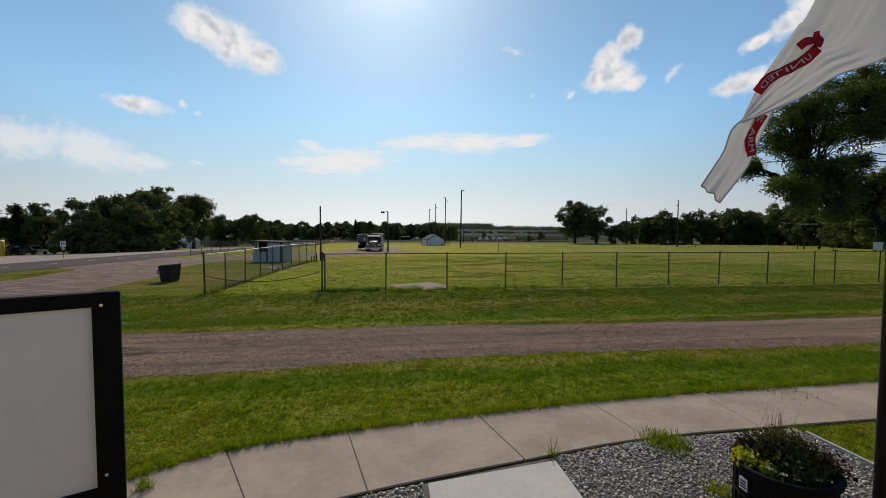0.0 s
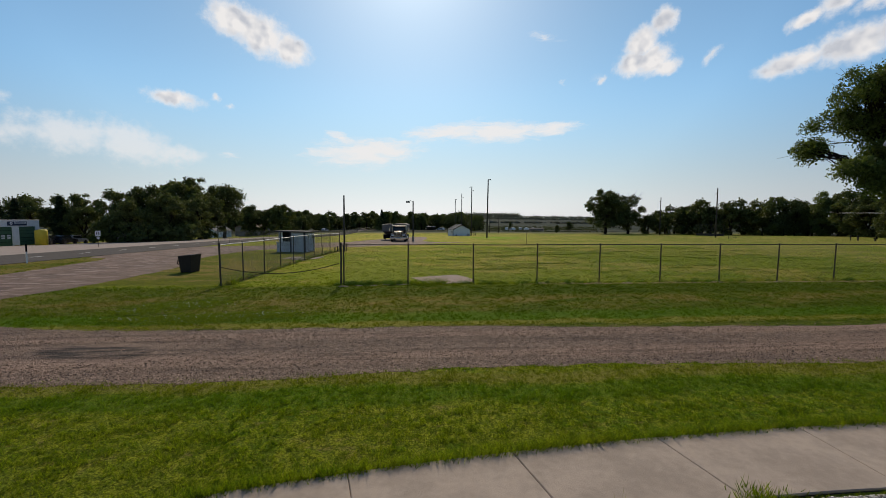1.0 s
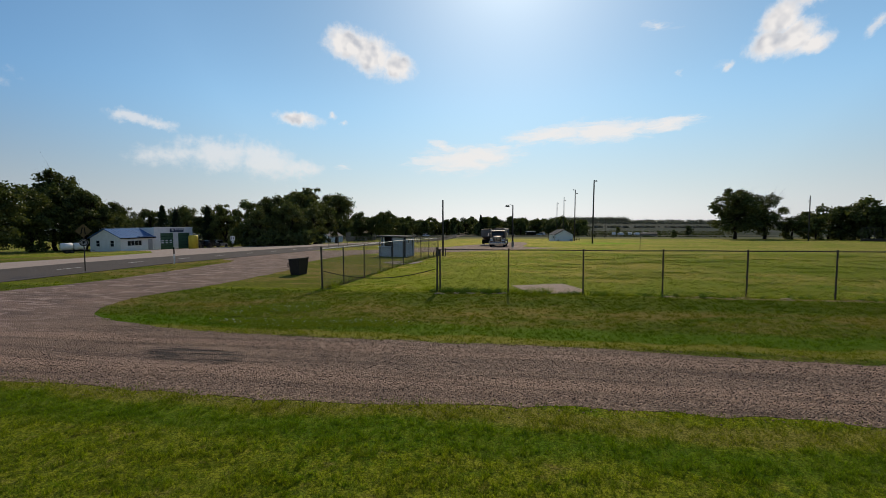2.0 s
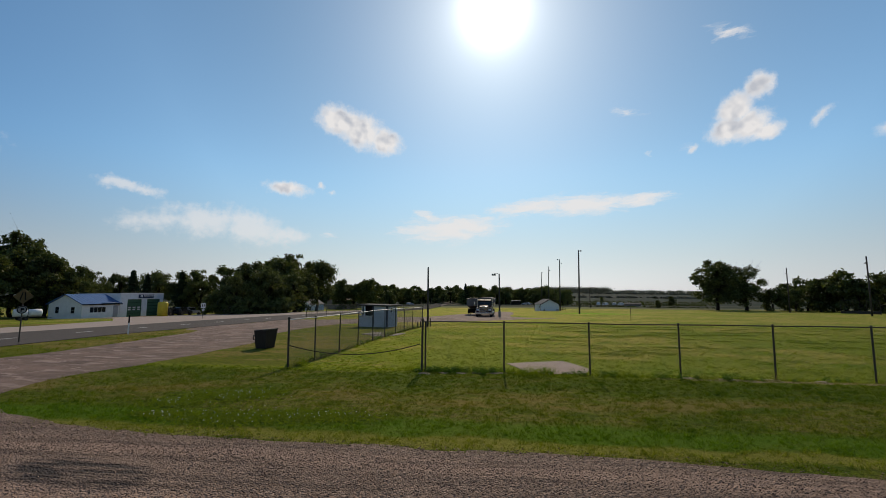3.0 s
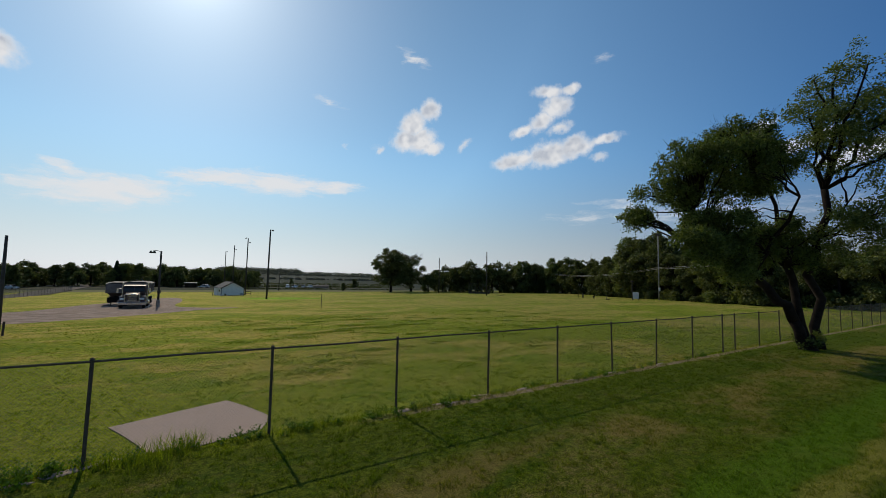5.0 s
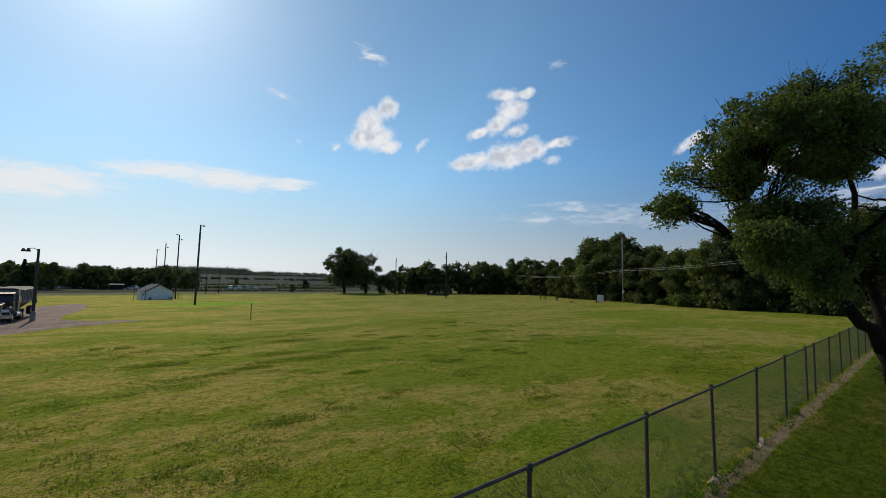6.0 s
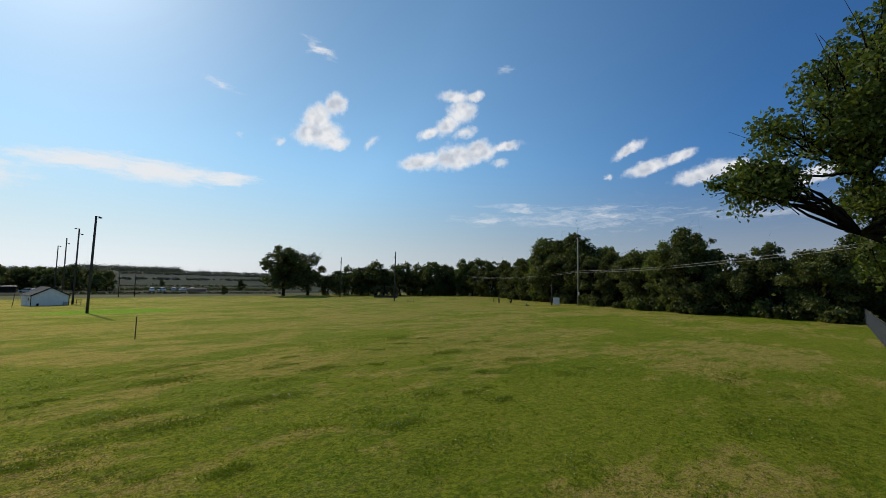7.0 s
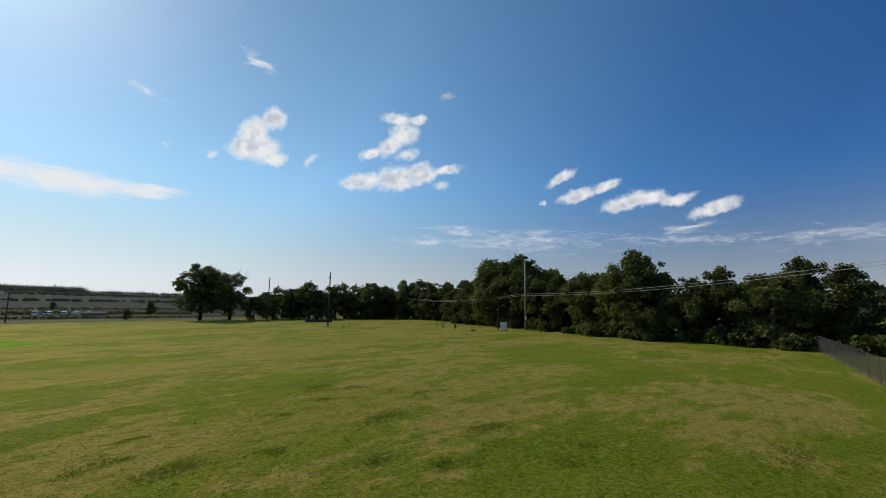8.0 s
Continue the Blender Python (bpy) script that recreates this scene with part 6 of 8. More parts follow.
def score_booth():
    z = lie(-9, 26)
    base = thing("score_booth", "pale blue-grey score booth with a dark flat roof", "booth", (-8.3, 23.5, z - 0.08), -12)
    base.scale = (0.95, 0.95, 0.98)
    blue = surface("navy_trim", (0.010, 0.014, 0.040), 0.5, 0.0, 0.1, 2.0, 0.02)
    w2, d2, h = 1.58, 1.05, 2.12
    part("front_wall", Shape().box((-0.79, -d2, 0.55), (1.5, 0.1, 1.2), 0.01), SIDING_BLUE, base)
    part("front_wall", Shape().box((0.73, -d2, h / 2 - 0.05), (1.44, 0.1, h + 0.1), 0.01), SIDING_BLUE, base)
    part("front_post", Shape().box((-w2 + 0.62, -d2, 1.63), (0.13, 0.1, 0.97), 0.01), WHITE, base)
    # black sheet added for the shade inside the open hatch
    part("hatch_shade_sheet", Shape().box((-0.55, -d2 + 0.45, 1.62), (1.2, 0.06, 1.0), 0.0), BLACK, base)
    part("counter", Shape().box((-0.79, -d2 - 0.10, 1.16), (1.55, 0.30, 0.05), 0.01), WHITE, base)
    part("side_wall", Shape().box((w2, 0, h / 2 - 0.05), (0.1, 2 * d2 - 0.1, h + 0.1), 0.01), SIDING_BLUE, base)
    part("side_wall", Shape().box((-w2, 0.25, h / 2 - 0.05), (0.1, 2 * d2 - 0.6, h + 0.1), 0.01), SIDING_BLUE, base)
    part("back_wall", Shape().box((0, d2, h / 2 - 0.05), (2 * w2, 0.1, h + 0.1), 0.01), SIDING_BLUE, base)
    part("trim", Shape().box((0.02, -d2 - 0.06, h / 2), (0.17, 0.05, h), 0.0), blue, base)
    part("trim", Shape().box((w2 - 0.06, -d2 - 0.06, h / 2), (0.19, 0.06, h), 0.0), blue, base)
    part("sill_board", Shape().box((0, -d2 - 0.03, -0.02), (2 * w2, 0.16, 0.14), 0.01), blue, base)
    roof = part("roof", Shape().box((0, 0, 0), (2 * w2 + 0.35, 2 * d2 + 0.7, 0.13), 0.03, m=pose(0.12, 0, h + 0.07, 0, 1.2, 0)), ROOF_DARK, base)
    part("roof_edge", Shape().box((w2 + 0.31, 0, h + 0.04), (0.03, 2 * d2 + 0.7, 0.08), 0.0), STEEL, roof)
    for y in (-0.45, 0.5):
        window(base, (w2 + 0.05, y, 1.72), (0.42, 0.5), 90)
    for x, y, hh in ((-3.95, 23.6, 0.75), (-3.3, 23.7, 0.8), (-4.15, 23.2, 0.55), (-4.3, 22.6, 0.5)):
        single("bollard", Shape().tube([(0, 0, -0.2), (0.03, 0, hh)], 0.055, 9), POLE_WOOD, "short dark timber bollard near the pole", "bollard", (x, y, lie(x, y)), group="timber bollards")


score_booth()


def dumpster():
    base = thing("dumpster", "black steel dumpster with closed plastic lids", "dumpster", (-9.3, 5.3, 0.0), -10)
    base.scale = (0.55, 0.72, 0.80)
    sh = Shape()
    w2 = 0.62
    sh.add([(-w2 + 0.10, -0.50, 0.02), (w2 - 0.06, -0.50, 0.02), (w2 - 0.06, 0.50, 0.02), (-w2 + 0.10, 0.50, 0.02), (-w2 - 0.04, -0.6, 1.12), (w2 + 0.12, -0.6, 1.2), (w2 + 0.12, 0.6, 1.2), (-w2 - 0.04, 0.6, 1.12)],
           [(3, 2, 1, 0), (4, 5, 6, 7), (0, 1, 5, 4), (1, 2, 6, 5), (2, 3, 7, 6), (3, 0, 4, 7)])
    plastic = surface("bin_plastic", (0.010, 0.010, 0.011), 0.5, 0.0, 0.15, 3.0, 0.05, spec=0.35)
    body = part("body", sh, plastic, base)
    for sy in (-1, 1):
        part("lid", Shape().box((0, 0, 0), (1.5, 0.6, 0.06), 0.02, m=pose(0.06, sy * 0.31, 1.19, 0, -4.0, 0)), plastic, base, "black plastic lid")
        part("lift_lug", Shape().tube([(-w2 + 0.02, sy * 0.5, 0.80), (-w2 - 0.22, sy * 0.5, 0.82), (-w2 - 0.22, sy * 0.5, 0.62), (-w2 - 0.10, sy * 0.5, 0.58)], 0.045, 7), BLACK, body)
    for z in (0.35,):
        part("rib", Shape().tube([(-w2 - 0.02, -0.5, z), (-w2 - 0.1, -0.3, z + 0.03), (-w2 - 0.1, 0.3, z + 0.03), (-w2 - 0.02, 0.5, z)], 0.035, 6), BLACK, body)
    for sx in (-0.5, 0.5):
        for sy in (-0.42, 0.42):
            c = part("caster", Shape().tube([(sx, sy - 0.03, 0.07), (sx, sy + 0.03, 0.07)], 0.07, 10), RUBBER, base)
            part("fork", Shape().box((sx, sy, 0.13), (0.06, 0.1, 0.05), 0.01), STEEL, c)


dumpster()


def roadside_signs():
    x, y = -24.1, 5.2
    base = thing("road_sign", "thin post with a yellow diamond and a round white sign", "road sign", (x, y, lie(x, y)), 42)
    part("post", Shape().box((0, 0, 1.45), (0.06, 0.05, 3.1), 0.008), STEEL, base)
    # yellow darkened in its colour for a face lit from behind
    dia = part("diamond_plate", Shape().box((0, 0, 0), (0.62, 0.02, 0.62), 0.005, m=pose(0, -0.04, 2.62, 0, 45, 0)), surface("backlit_yellow", (0.110, 0.066, 0.010), 0.6, vary=0.15, grain=3.0), base, "yellow diamond warning plate")
    for dx, k in ((-0.08, 12), (0.08, -4)):
        part("symbol", Shape().box((0, 0, 0), (0.05, 0.012, 0.46), 0.002, m=pose(dx, -0.056, 2.62, 0, k, 0)), BLACK, dia)
    disc = part("round_plate", Shape().tube([(0, -0.03, 1.86), (0, -0.05, 1.86)], 0.23, 24), POLE_PALE, base, "round white plate with a dark ring")
    ring = Shape()
    ring.tube([(0.19 * math.cos(a), -0.056, 1.86 + 0.19 * math.sin(a)) for a in np.linspace(0, 2 * math.pi, 25)], 0.022, 5)
    part("ring", ring, BLACK, disc)
    part("symbol", Shape().box((-0.03, -0.056, 1.86), (0.05, 0.012, 0.22), 0.002), BLACK, disc)
    part("symbol", Shape().box((0.04, -0.056, 1.90), (0.09, 0.012, 0.10), 0.002), BLACK, disc)
    x, y = -22.5, 10.7
    base = thing("marker_post", "slim white roadside marker with a dark top", "marker post", (x, y, lie(x, y)))
    part("lower", Shape().box((0, 0, 0.35), (0.10, 0.04, 0.85), 0.01), WHITE, base)
    part("upper", Shape().box((0, 0, 1.03), (0.10, 0.045, 0.52), 0.01), BLACK, base, "dark upper band")
    x, y = -35.5, 35.6
    base = thing("route_sign", "white square route marker on a thin post", "road sign", (x, y, lie(x, y)), 36)
    base.scale = (0.85, 0.85, 0.92)
    part("post", Shape().box((0, 0, 1.05), (0.06, 0.05, 2.3), 0.008), STEEL, base)
    pl = part("plate", Shape().box((0, -0.04, 1.85), (0.62, 0.02, 0.7), 0.01), WHITE, base, "white plate with dark bars")
    for dx in (-0.12, 0.12):
        part("digit_bar", Shape().box((dx, -0.054, 1.88), (0.1, 0.01, 0.4), 0.0), BLACK, pl)
    sm = part("arrow_plate", Shape().box((0, 0, 0), (0.32, 0.02, 0.32), 0.01, m=pose(0.02, -0.04, 1.25, 0, 45, 0)), WHITE, base)
    part("symbol", Shape().box((0.02, -0.054, 1.25), (0.24, 0.01, 0.06), 0.0), BLACK, sm)


roadside_signs()


def gate_chain():
    pts = []
    for i in range(25):
        t = i / 24
        pts.append((-5.36 + 5.26 * t, 0.06 + 0.1 * t, 0.85 + 0.13 * t - 0.38 * 4 * t * (1 - t)))
    single("gate_cable", Shape().tube(pts, 0.017, 5), surface("rusty_cable", (0.045, 0.038, 0.034), 0.8, vary=0.2), "dark cable slung across the gap between the fences", "cable")


gate_chain()


# ---- the truck and trailers ----
CAB = surface("truck_maroon", (0.040, 0.016, 0.016), 0.5, 0.1, 0.12, 1.0, 0.02)
HOPPER = surface("hopper_aluminium", (0.17, 0.150, 0.142), 0.6, 0.2, 0.15, 1.5, 0.1, wear=(0.2, 0.17, 0.15), wear_at=0.64)
TARP = surface("dark_tarp", (0.03, 0.03, 0.033), 0.8, 0.0, 0.2, 2.0, 0.2)


def wheel(parent, x, y, r=0.5, wide=0.3, name="wheel"):
    sh = Shape().tube([(x - wide / 2, y, r), (x - wide / 2 + 0.04, y, r), (x + wide / 2 - 0.04, y, r), (x + wide / 2, y, r)], [r * 0.9, r, r, r * 0.9], 18)
    w_ = part(name, sh, RUBBER, parent)
    part("rim", Shape().tube([(x - wide / 2 - 0.01, y, r), (x + wide / 2 + 0.01, y, r)], r * 0.52, 14), CHROME, w_)


def hopper(base, y0, length, turn=0.0):
    """A grain trailer's body, from y0 back along +y."""
    y1 = y0 + length
    body = Shape()
    for (ya, yb, za, zb) in ((y0, y1, 1.75, 3.05),):
        body.box((0, (ya + yb) / 2, (za + zb) / 2), (2.5, yb - ya, zb - za), 0.04)
    for c in (y0 + length * 0.3, y0 + length * 0.7):
        body.add([(-1.2, c - length * 0.19, 1.76), (1.2, c - length * 0.19, 1.76), (1.2, c + length * 0.19, 1.76), (-1.2, c + length * 0.19, 1.76), (-0.4, c - 0.4, 0.75), (0.4, c - 0.4, 0.75), (0.4, c + 0.4, 0.75), (-0.4, c + 0.4, 0.75)],
                 [(0, 1, 5, 4), (1, 2, 6, 5), (2, 3, 7, 6), (3, 0, 4, 7), (4, 5, 6, 7)])
    tr = part("hopper_body", body, HOPPER, base, "grey aluminium grain hopper body")
    part("tarp", Shape().tube([(0.0, y0 - 0.02, 2.9), (0.0, y1 + 0.02, 2.9)], 0.0, 4).add([(-1.26, y0, 3.05), (-0.7, y0, 3.22), (0.7, y0, 3.22), (1.26, y0, 3.05), (-1.26, y1, 3.05), (-0.7, y1, 3.22), (0.7, y1, 3.22), (1.26, y1, 3.05)],
         [(0, 4, 5, 1), (1, 5, 6, 2), (2, 6, 7, 3), (0, 1, 2, 3), (7, 6, 5, 4)]), TARP, base, "dark rolled tarpaulin")
    for k in range(int(length / 0.8) + 1):
        yy = y0 + 0.1 + k * (length - 0.2) / int(length / 0.8)
        for sx in (-1, 1):
            part("stake", Shape().box((sx * 1.27, yy, 2.4), (0.05, 0.09, 1.3), 0.0), HOPPER, tr)
    for z in (1.8, 3.0):
        for sx in (-1, 1):
            part("side_rail", Shape().box((sx * 1.28, (y0 + y1) / 2, z), (0.07, length, 0.12), 0.01), HOPPER, tr)
    for yy in (y1 - 0.8, y1 - 2.1):
        for sx in (-1, 1):
            wheel(base, sx * 1.0, yy)
    part("chassis", Shape().box((0, (y0 + y1) / 2, 1.15), (0.9, length - 0.6, 0.18), 0.02), BLACK, base)


def semi_truck():
    x, y = 1.1, 52.0
    base = thing("semi_truck", "parked semi truck with chrome grille guard and grain trailer", "truck", (x, y, lie(x, y) + 0.0), -2)
    base.scale = (1.13, 1.05, 0.96)
    part("bumper", Shape().box((0, 0.1, 0.62), (2.5, 0.22, 0.42), 0.06), CHROME, base, "chrome bumper")
    guard = part("grille_guard", Shape().tube([(-0.62, -0.12, 0.45), (-0.62, -0.14, 1.75), (0.62, -0.14, 1.75), (0.62, -0.12, 0.45)], 0.05, 8), CHROME, base, "chrome grille guard")
    for z in (0.75, 1.05, 1.4):
        part("bar", Shape().tube([(-1.15 if z < 1.3 else -0.62, -0.12, z), (1.15 if z < 1.3 else 0.62, -0.12, z)], 0.035, 6), CHROME, guard)
    for sx in (-1, 1):
        part("bar", Shape().tube([(sx * 1.15, -0.1, 0.6), (sx * 1.15, -0.1, 1.06)], 0.035, 6), CHROME, guard)
    part("hood", Shape().add([(-0.52, 0.2, 0.85), (0.52, 0.2, 0.85), (0.52, 0.2, 1.72), (-0.52, 0.2, 1.72), (-0.72, 1.9, 0.85), (0.72, 1.9, 0.85), (0.72, 1.9, 2.0), (-0.72, 1.9, 2.0), (0, 0.15, 1.8), (0, 1.9, 2.1)],
         [(0, 1, 2, 8, 3), (0, 3, 7, 4), (1, 5, 6, 2), (3, 8, 9, 7), (8, 2, 6, 9), (4, 7, 9, 6, 5), (0, 4, 5, 1)]), CAB, base, "dark maroon hood")
    gr = part("grille", Shape().box((0, 0.17, 1.28), (0.92, 0.08, 0.95), 0.03), BLACK, base)
    for k in range(9):
        part("grille_bar", Shape().box((0, 0.12, 0.88 + 0.1 * k), (0.86, 0.03, 0.045), 0.005), CHROME, gr)
    for sx in (-1, 1):
        part("fender", Shape().tube([(sx * 0.86, 0.35, 0.75), (sx * 0.88, 0.45, 1.15), (sx * 0.9, 0.9, 1.32), (sx * 0.92, 1.4, 1.2), (sx * 0.95, 1.75, 0.8)], [0.24, 0.27, 0.28, 0.27, 0.22], 8), CAB, base, smooth=True)
        part("headlight", Shape().box((sx * 0.82, 0.12, 1.18), (0.44, 0.14, 0.26), 0.05), PANEL, base)
        wheel(base, sx * 1.0, 0.95)
        part("mirror", Shape().box((sx * 1.42, 1.75, 2.15), (0.18, 0.08, 0.62), 0.02), CHROME, base)
        part("mirror_arm", Shape().tube([(sx * 1.02, 1.95, 2.4), (sx * 1.42, 1.78, 2.42)], 0.02, 5), CHROME, base)
        part("exhaust_stack", Shape().tube([(sx * 1.12, 3.55, 0.9), (sx * 1.12, 3.55, 3.1)], 0.085, 10), CHROME, base, "chrome exhaust stack")
        part("fuel_tank", Shape().tube([(sx * 1.02, 2.2, 0.65), (sx * 1.02, 3.5, 0.65)], 0.3, 14), CHROME, base)
        for yy in (4.6, 5.8):
            wheel(base, sx * 0.95, yy, 0.5, 0.55)
    cab = part("cab", Shape().add([(-1.0, 1.9, 0.8), (1.0, 1.9, 0.8), (1.0, 3.35, 0.8), (-1.0, 3.35, 0.8), (-1.0, 1.9, 1.95), (1.0, 1.9, 1.95), (0.95, 2.15, 2.72), (-0.95, 2.15, 2.72), (0.95, 3.35, 2.85), (-0.95, 3.35, 2.85)],
         [(0, 1, 5, 4), (4, 5, 6, 7), (7, 6, 8, 9), (1, 2, 8, 6, 5), (3, 0, 4, 7, 9), (2, 3, 9, 8), (0, 3, 2, 1)]), CAB, base, "dark maroon cab")
    for sx in (-1, 1):
        part("windscreen", Shape().box((0, 0, 0), (0.88, 0.03, 0.66), 0.0, m=pose(sx * 0.47, 2.0, 2.34, -18, 0, 0)), GLASS, cab)
        part("side_window", Shape().box((sx * 0.985, 2.65, 2.25), (0.03, 0.85, 0.6), 0.0), GLASS, cab)
    part("sun_visor", Shape().box((0, 1.92, 2.72), (1.98, 0.26, 0.08), 0.03), CAB, cab)
    for k in range(5):
        part("marker_light", Shape().box((-0.7 + 0.35 * k, 2.25, 2.83), (0.1, 0.12, 0.06), 0.02), CHROME, cab)
    part("frame_rail", Shape().box((0, 4.6, 0.95), (0.85, 3.4, 0.2), 0.02), BLACK, base)
    hopper(base, 4.2, 8.6)
    x, y = -0.8, 60.5
    spare = thing("grain_trailer", "second grey grain trailer parked behind the truck", "trailer", (x, y, lie(x, y) + 0.02), 3)
    spare.scale = (1.06, 1.1, 0.96)
    hopper(spare, 0.0, 8.8)
    for sx in (-1, 1):
        part("landing_leg", Shape().tube([(sx * 0.7, 1.0, 0.0), (sx * 0.7, 1.0, 1.2)], 0.06, 8), STEEL, spare)
    part("mud_flap", Shape().box((0, 0.3, 0.8), (2.2, 0.05, 0.7), 0.0), BLACK, spare)


semi_truck()


# ---- by the start: board, flag, planter, edging ----
def notice_board():
    base = thing("notice_board", "large blank sign panel in a black steel frame", "sign", (1.42, -18.045, 0.0), 27)
    for sx in (-0.0, -1.62):
        post = part("post", Shape().box((sx, 0, 1.32), (0.125, 0.09, 2.66), 0.006), BLACK, base)
        for z in (2.58, 1.62):
            part("bolt", Shape().tube([(sx - 0.02, -0.046, z), (sx - 0.02, -0.054, z)], 0.009, 8), CHROME, post)
    part("top_rail", Shape().box((-0.81, 0.005, 2.605), (1.5, 0.07, 0.075), 0.004), BLACK, base)
    part("bottom_rail", Shape().box((-0.81, 0.005, 1.49), (1.5, 0.07, 0.09), 0.004), BLACK, base)
    part("cap_strip", Shape().box((-0.81, 0.01, 2.647), (1.5, 0.075, 0.008), 0.0), STEEL, base)
    part("panel", Shape().box((-0.81, 0.01, 2.05), (1.5, 0.02, 1.05), 0.0), BOARD, base, "blank pale grey panel")


notice_board()

FLAG_WHITE = leafy("flag_cloth", (0.53, 0.53, 0.56), (0.56, 0.56, 0.59), 0.34, rough=0.8, through_tint=(1.0, 0.99, 0.97))
FLAG_RED = leafy("flag_red", (0.30, 0.012, 0.02), (0.33, 0.015, 0.025), 0.2, rough=0.8, through_tint=(1.0, 0.9, 0.9))


def flag():
    px, py = 7.86, -17.25
    mast = thing("flagpole", "dark bronze flagpole in the rock bed", "flagpole", (px, py, 0.0))
    part("shaft", Shape().tube([(0, 0, -0.1), (0, 0, 3.5), (0, 0, 7.6)], [0.062, 0.055, 0.04], 14), surface("bronze_pole", (0.035, 0.03, 0.026), 0.4, 0.5, 0.1, 2.0, 0.02), mast, smooth=True)
    part("finial", Shape().lathe((0, 0, 7.6), [(0.02, 0), (0.06, 0.04), (0.08, 0.09), (0.06, 0.14), (0, 0.17)], 12), CHROME, mast, smooth=True)
    part("collar", Shape().lathe((0, 0, 0.0), [(0.2, 0.0), (0.2, 0.04), (0.09, 0.1), (0.062, 0.12)], 16), STEEL, mast)
    # edges of the wind-blown cloth: the part by the pole, seen from its back, and the end that is turned over behind it
    upper = [Vector(p) for p in ((px - 0.06, py, 6.95), (7.18, -16.98, 5.28), (7.02, -16.95, 5.02), (6.83, -16.88, 4.69), (6.74, -16.84, 4.51), (6.60, -16.78, 4.14))]
    lower = [Vector(p) for p in ((px - 0.06, py, 4.75), (7.80, -17.10, 4.68), (7.44, -17.00, 4.55), (7.25, -16.92, 4.42), (7.03, -16.84, 4.29), (6.61, -16.78, 4.11))]
    outer = [Vector(p) for p in ((6.61, -16.77, 4.14), (6.50, -16.75, 4.03), (6.46, -16.72, 3.83), (6.39, -16.70, 3.68), (6.25, -16.68, 3.47))]
    inner = [Vector(p) for p in ((7.03, -16.72, 4.30), (6.94, -16.68, 4.06), (6.88, -16.66, 3.88), (6.80, -16.66, 3.67), (6.47, -16.68, 3.30))]

    def along(line, t):
        m = len(line) - 1
        k = min(int(t * m), m - 1)
        u = t * m - k
        p0, p1, p2, p3 = line[max(k - 1, 0)], line[k], line[k + 1], line[min(k + 2, m)]
        return 0.5 * (2 * p1 + (p2 - p0) * u + (2 * p0 - 5 * p1 + 4 * p2 - p3) * u * u + (3 * p1 - p0 - 3 * p2 + p3) * u ** 3)

    def face(s, v):
        """The part by the pole: s from the pole to the fold, v from its lower to its upper edge."""
        p = along(lower, s).lerp(along(upper, s), v)
        fold = 0.020 * math.sin(11 * v + 2.5 * s) + 0.011 * math.sin(25 * v - 4 * s + 1) + 0.006 * math.sin(47 * v + 9 * s)
        fold += 0.035 * math.exp(-((v - 0.16 - 0.2 * s) / 0.05) ** 2) + 0.028 * math.exp(-((v - 0.42 - 0.1 * s) / 0.035) ** 2)
        return p + Vector((0.3, -0.9, 0.2)) * fold * min(1, 3 * s) * min(1.0, 12 * (1 - s)) * min(1.0, 9 * (1 - v) + 0.15)

    def tail(s, v):
        """The end that is turned over: s from the fold to the tip, v from its outer to its inner edge."""
        p = along(outer, s).lerp(along(inner, s), v)
        ridge = 0.05 * math.exp(-((v - 0.30 - 0.2 * s) / 0.09) ** 2) * min(1.0, 1.4 * s) + 0.012 * math.sin(13 * v + 6 * s)
        return p + Vector((0.2, -0.95, 0.1)) * ridge

    def sheet(where, n, k):
        vs = [tuple(where(i / n, q / k)) for i in range(n + 1) for q in range(k + 1)]
        return vs, [(i * (k + 1) + q, (i + 1) * (k + 1) + q, (i + 1) * (k + 1) + q + 1, i * (k + 1) + q + 1) for i in range(n) for q in range(k)]

    banner = thing("flag", "large white flag with red lettered scrolls, blown sideways and folded", "flag", (0, 0, 0))
    part("cloth", Shape().add(*sheet(face, 60, 60)).add(*sheet(tail, 40, 36)), FLAG_WHITE, banner, smooth=True)
    hem = Shape()
    for line, where, v in ((40, face, 0.0), (40, tail, 1.0), (40, tail, 0.0)):
        hem.tube([tuple(where(i / line, v)) for i in range(line + 1)], 0.008, 5)
    hem.tube([tuple(tail(1.0, q / 12)) for q in range(13)], 0.008, 5)
    part("hem", hem, FLAG_WHITE, banner)

    def beside(where, s, v, lift):
        """A point just off the cloth, on the side that faces the footpath, and the way off the cloth."""
        off = Vector((-0.15, -0.97, 0.2)).normalized()
        return where(s, v) + off * lift, off

    def run(line, t):
        q = along([Vector((a, b, 0.0)) for a, b in line], t)
        return min(max(q.x, 0.0), 1.0), min(max(q.y, 0.0), 1.0)

    def across(where, line, t, lift):
        """Place on a scroll's middle line, and the way across it."""
        p, nrm = beside(where, *run(line, t), lift)
        d = beside(where, *run(line, min(t + 0.02, 1)), lift)[0] - beside(where, *run(line, max(t - 0.02, 0)), lift)[0]
        return p, nrm.cross(d.normalized())

    def band(where, line, wide, lift):
        pts = []
        for i in range(31):
            p, side = across(where, line, i / 30, lift)
            pts += [tuple(p + side * wide * q) for q in (-0.5, -0.17, 0.17, 0.5)]
        return Shape().add(pts, [(4 * i + q, 4 * i + q + 1, 4 * i + q + 5, 4 * i + q + 4) for i in range(30) for q in range(3)])

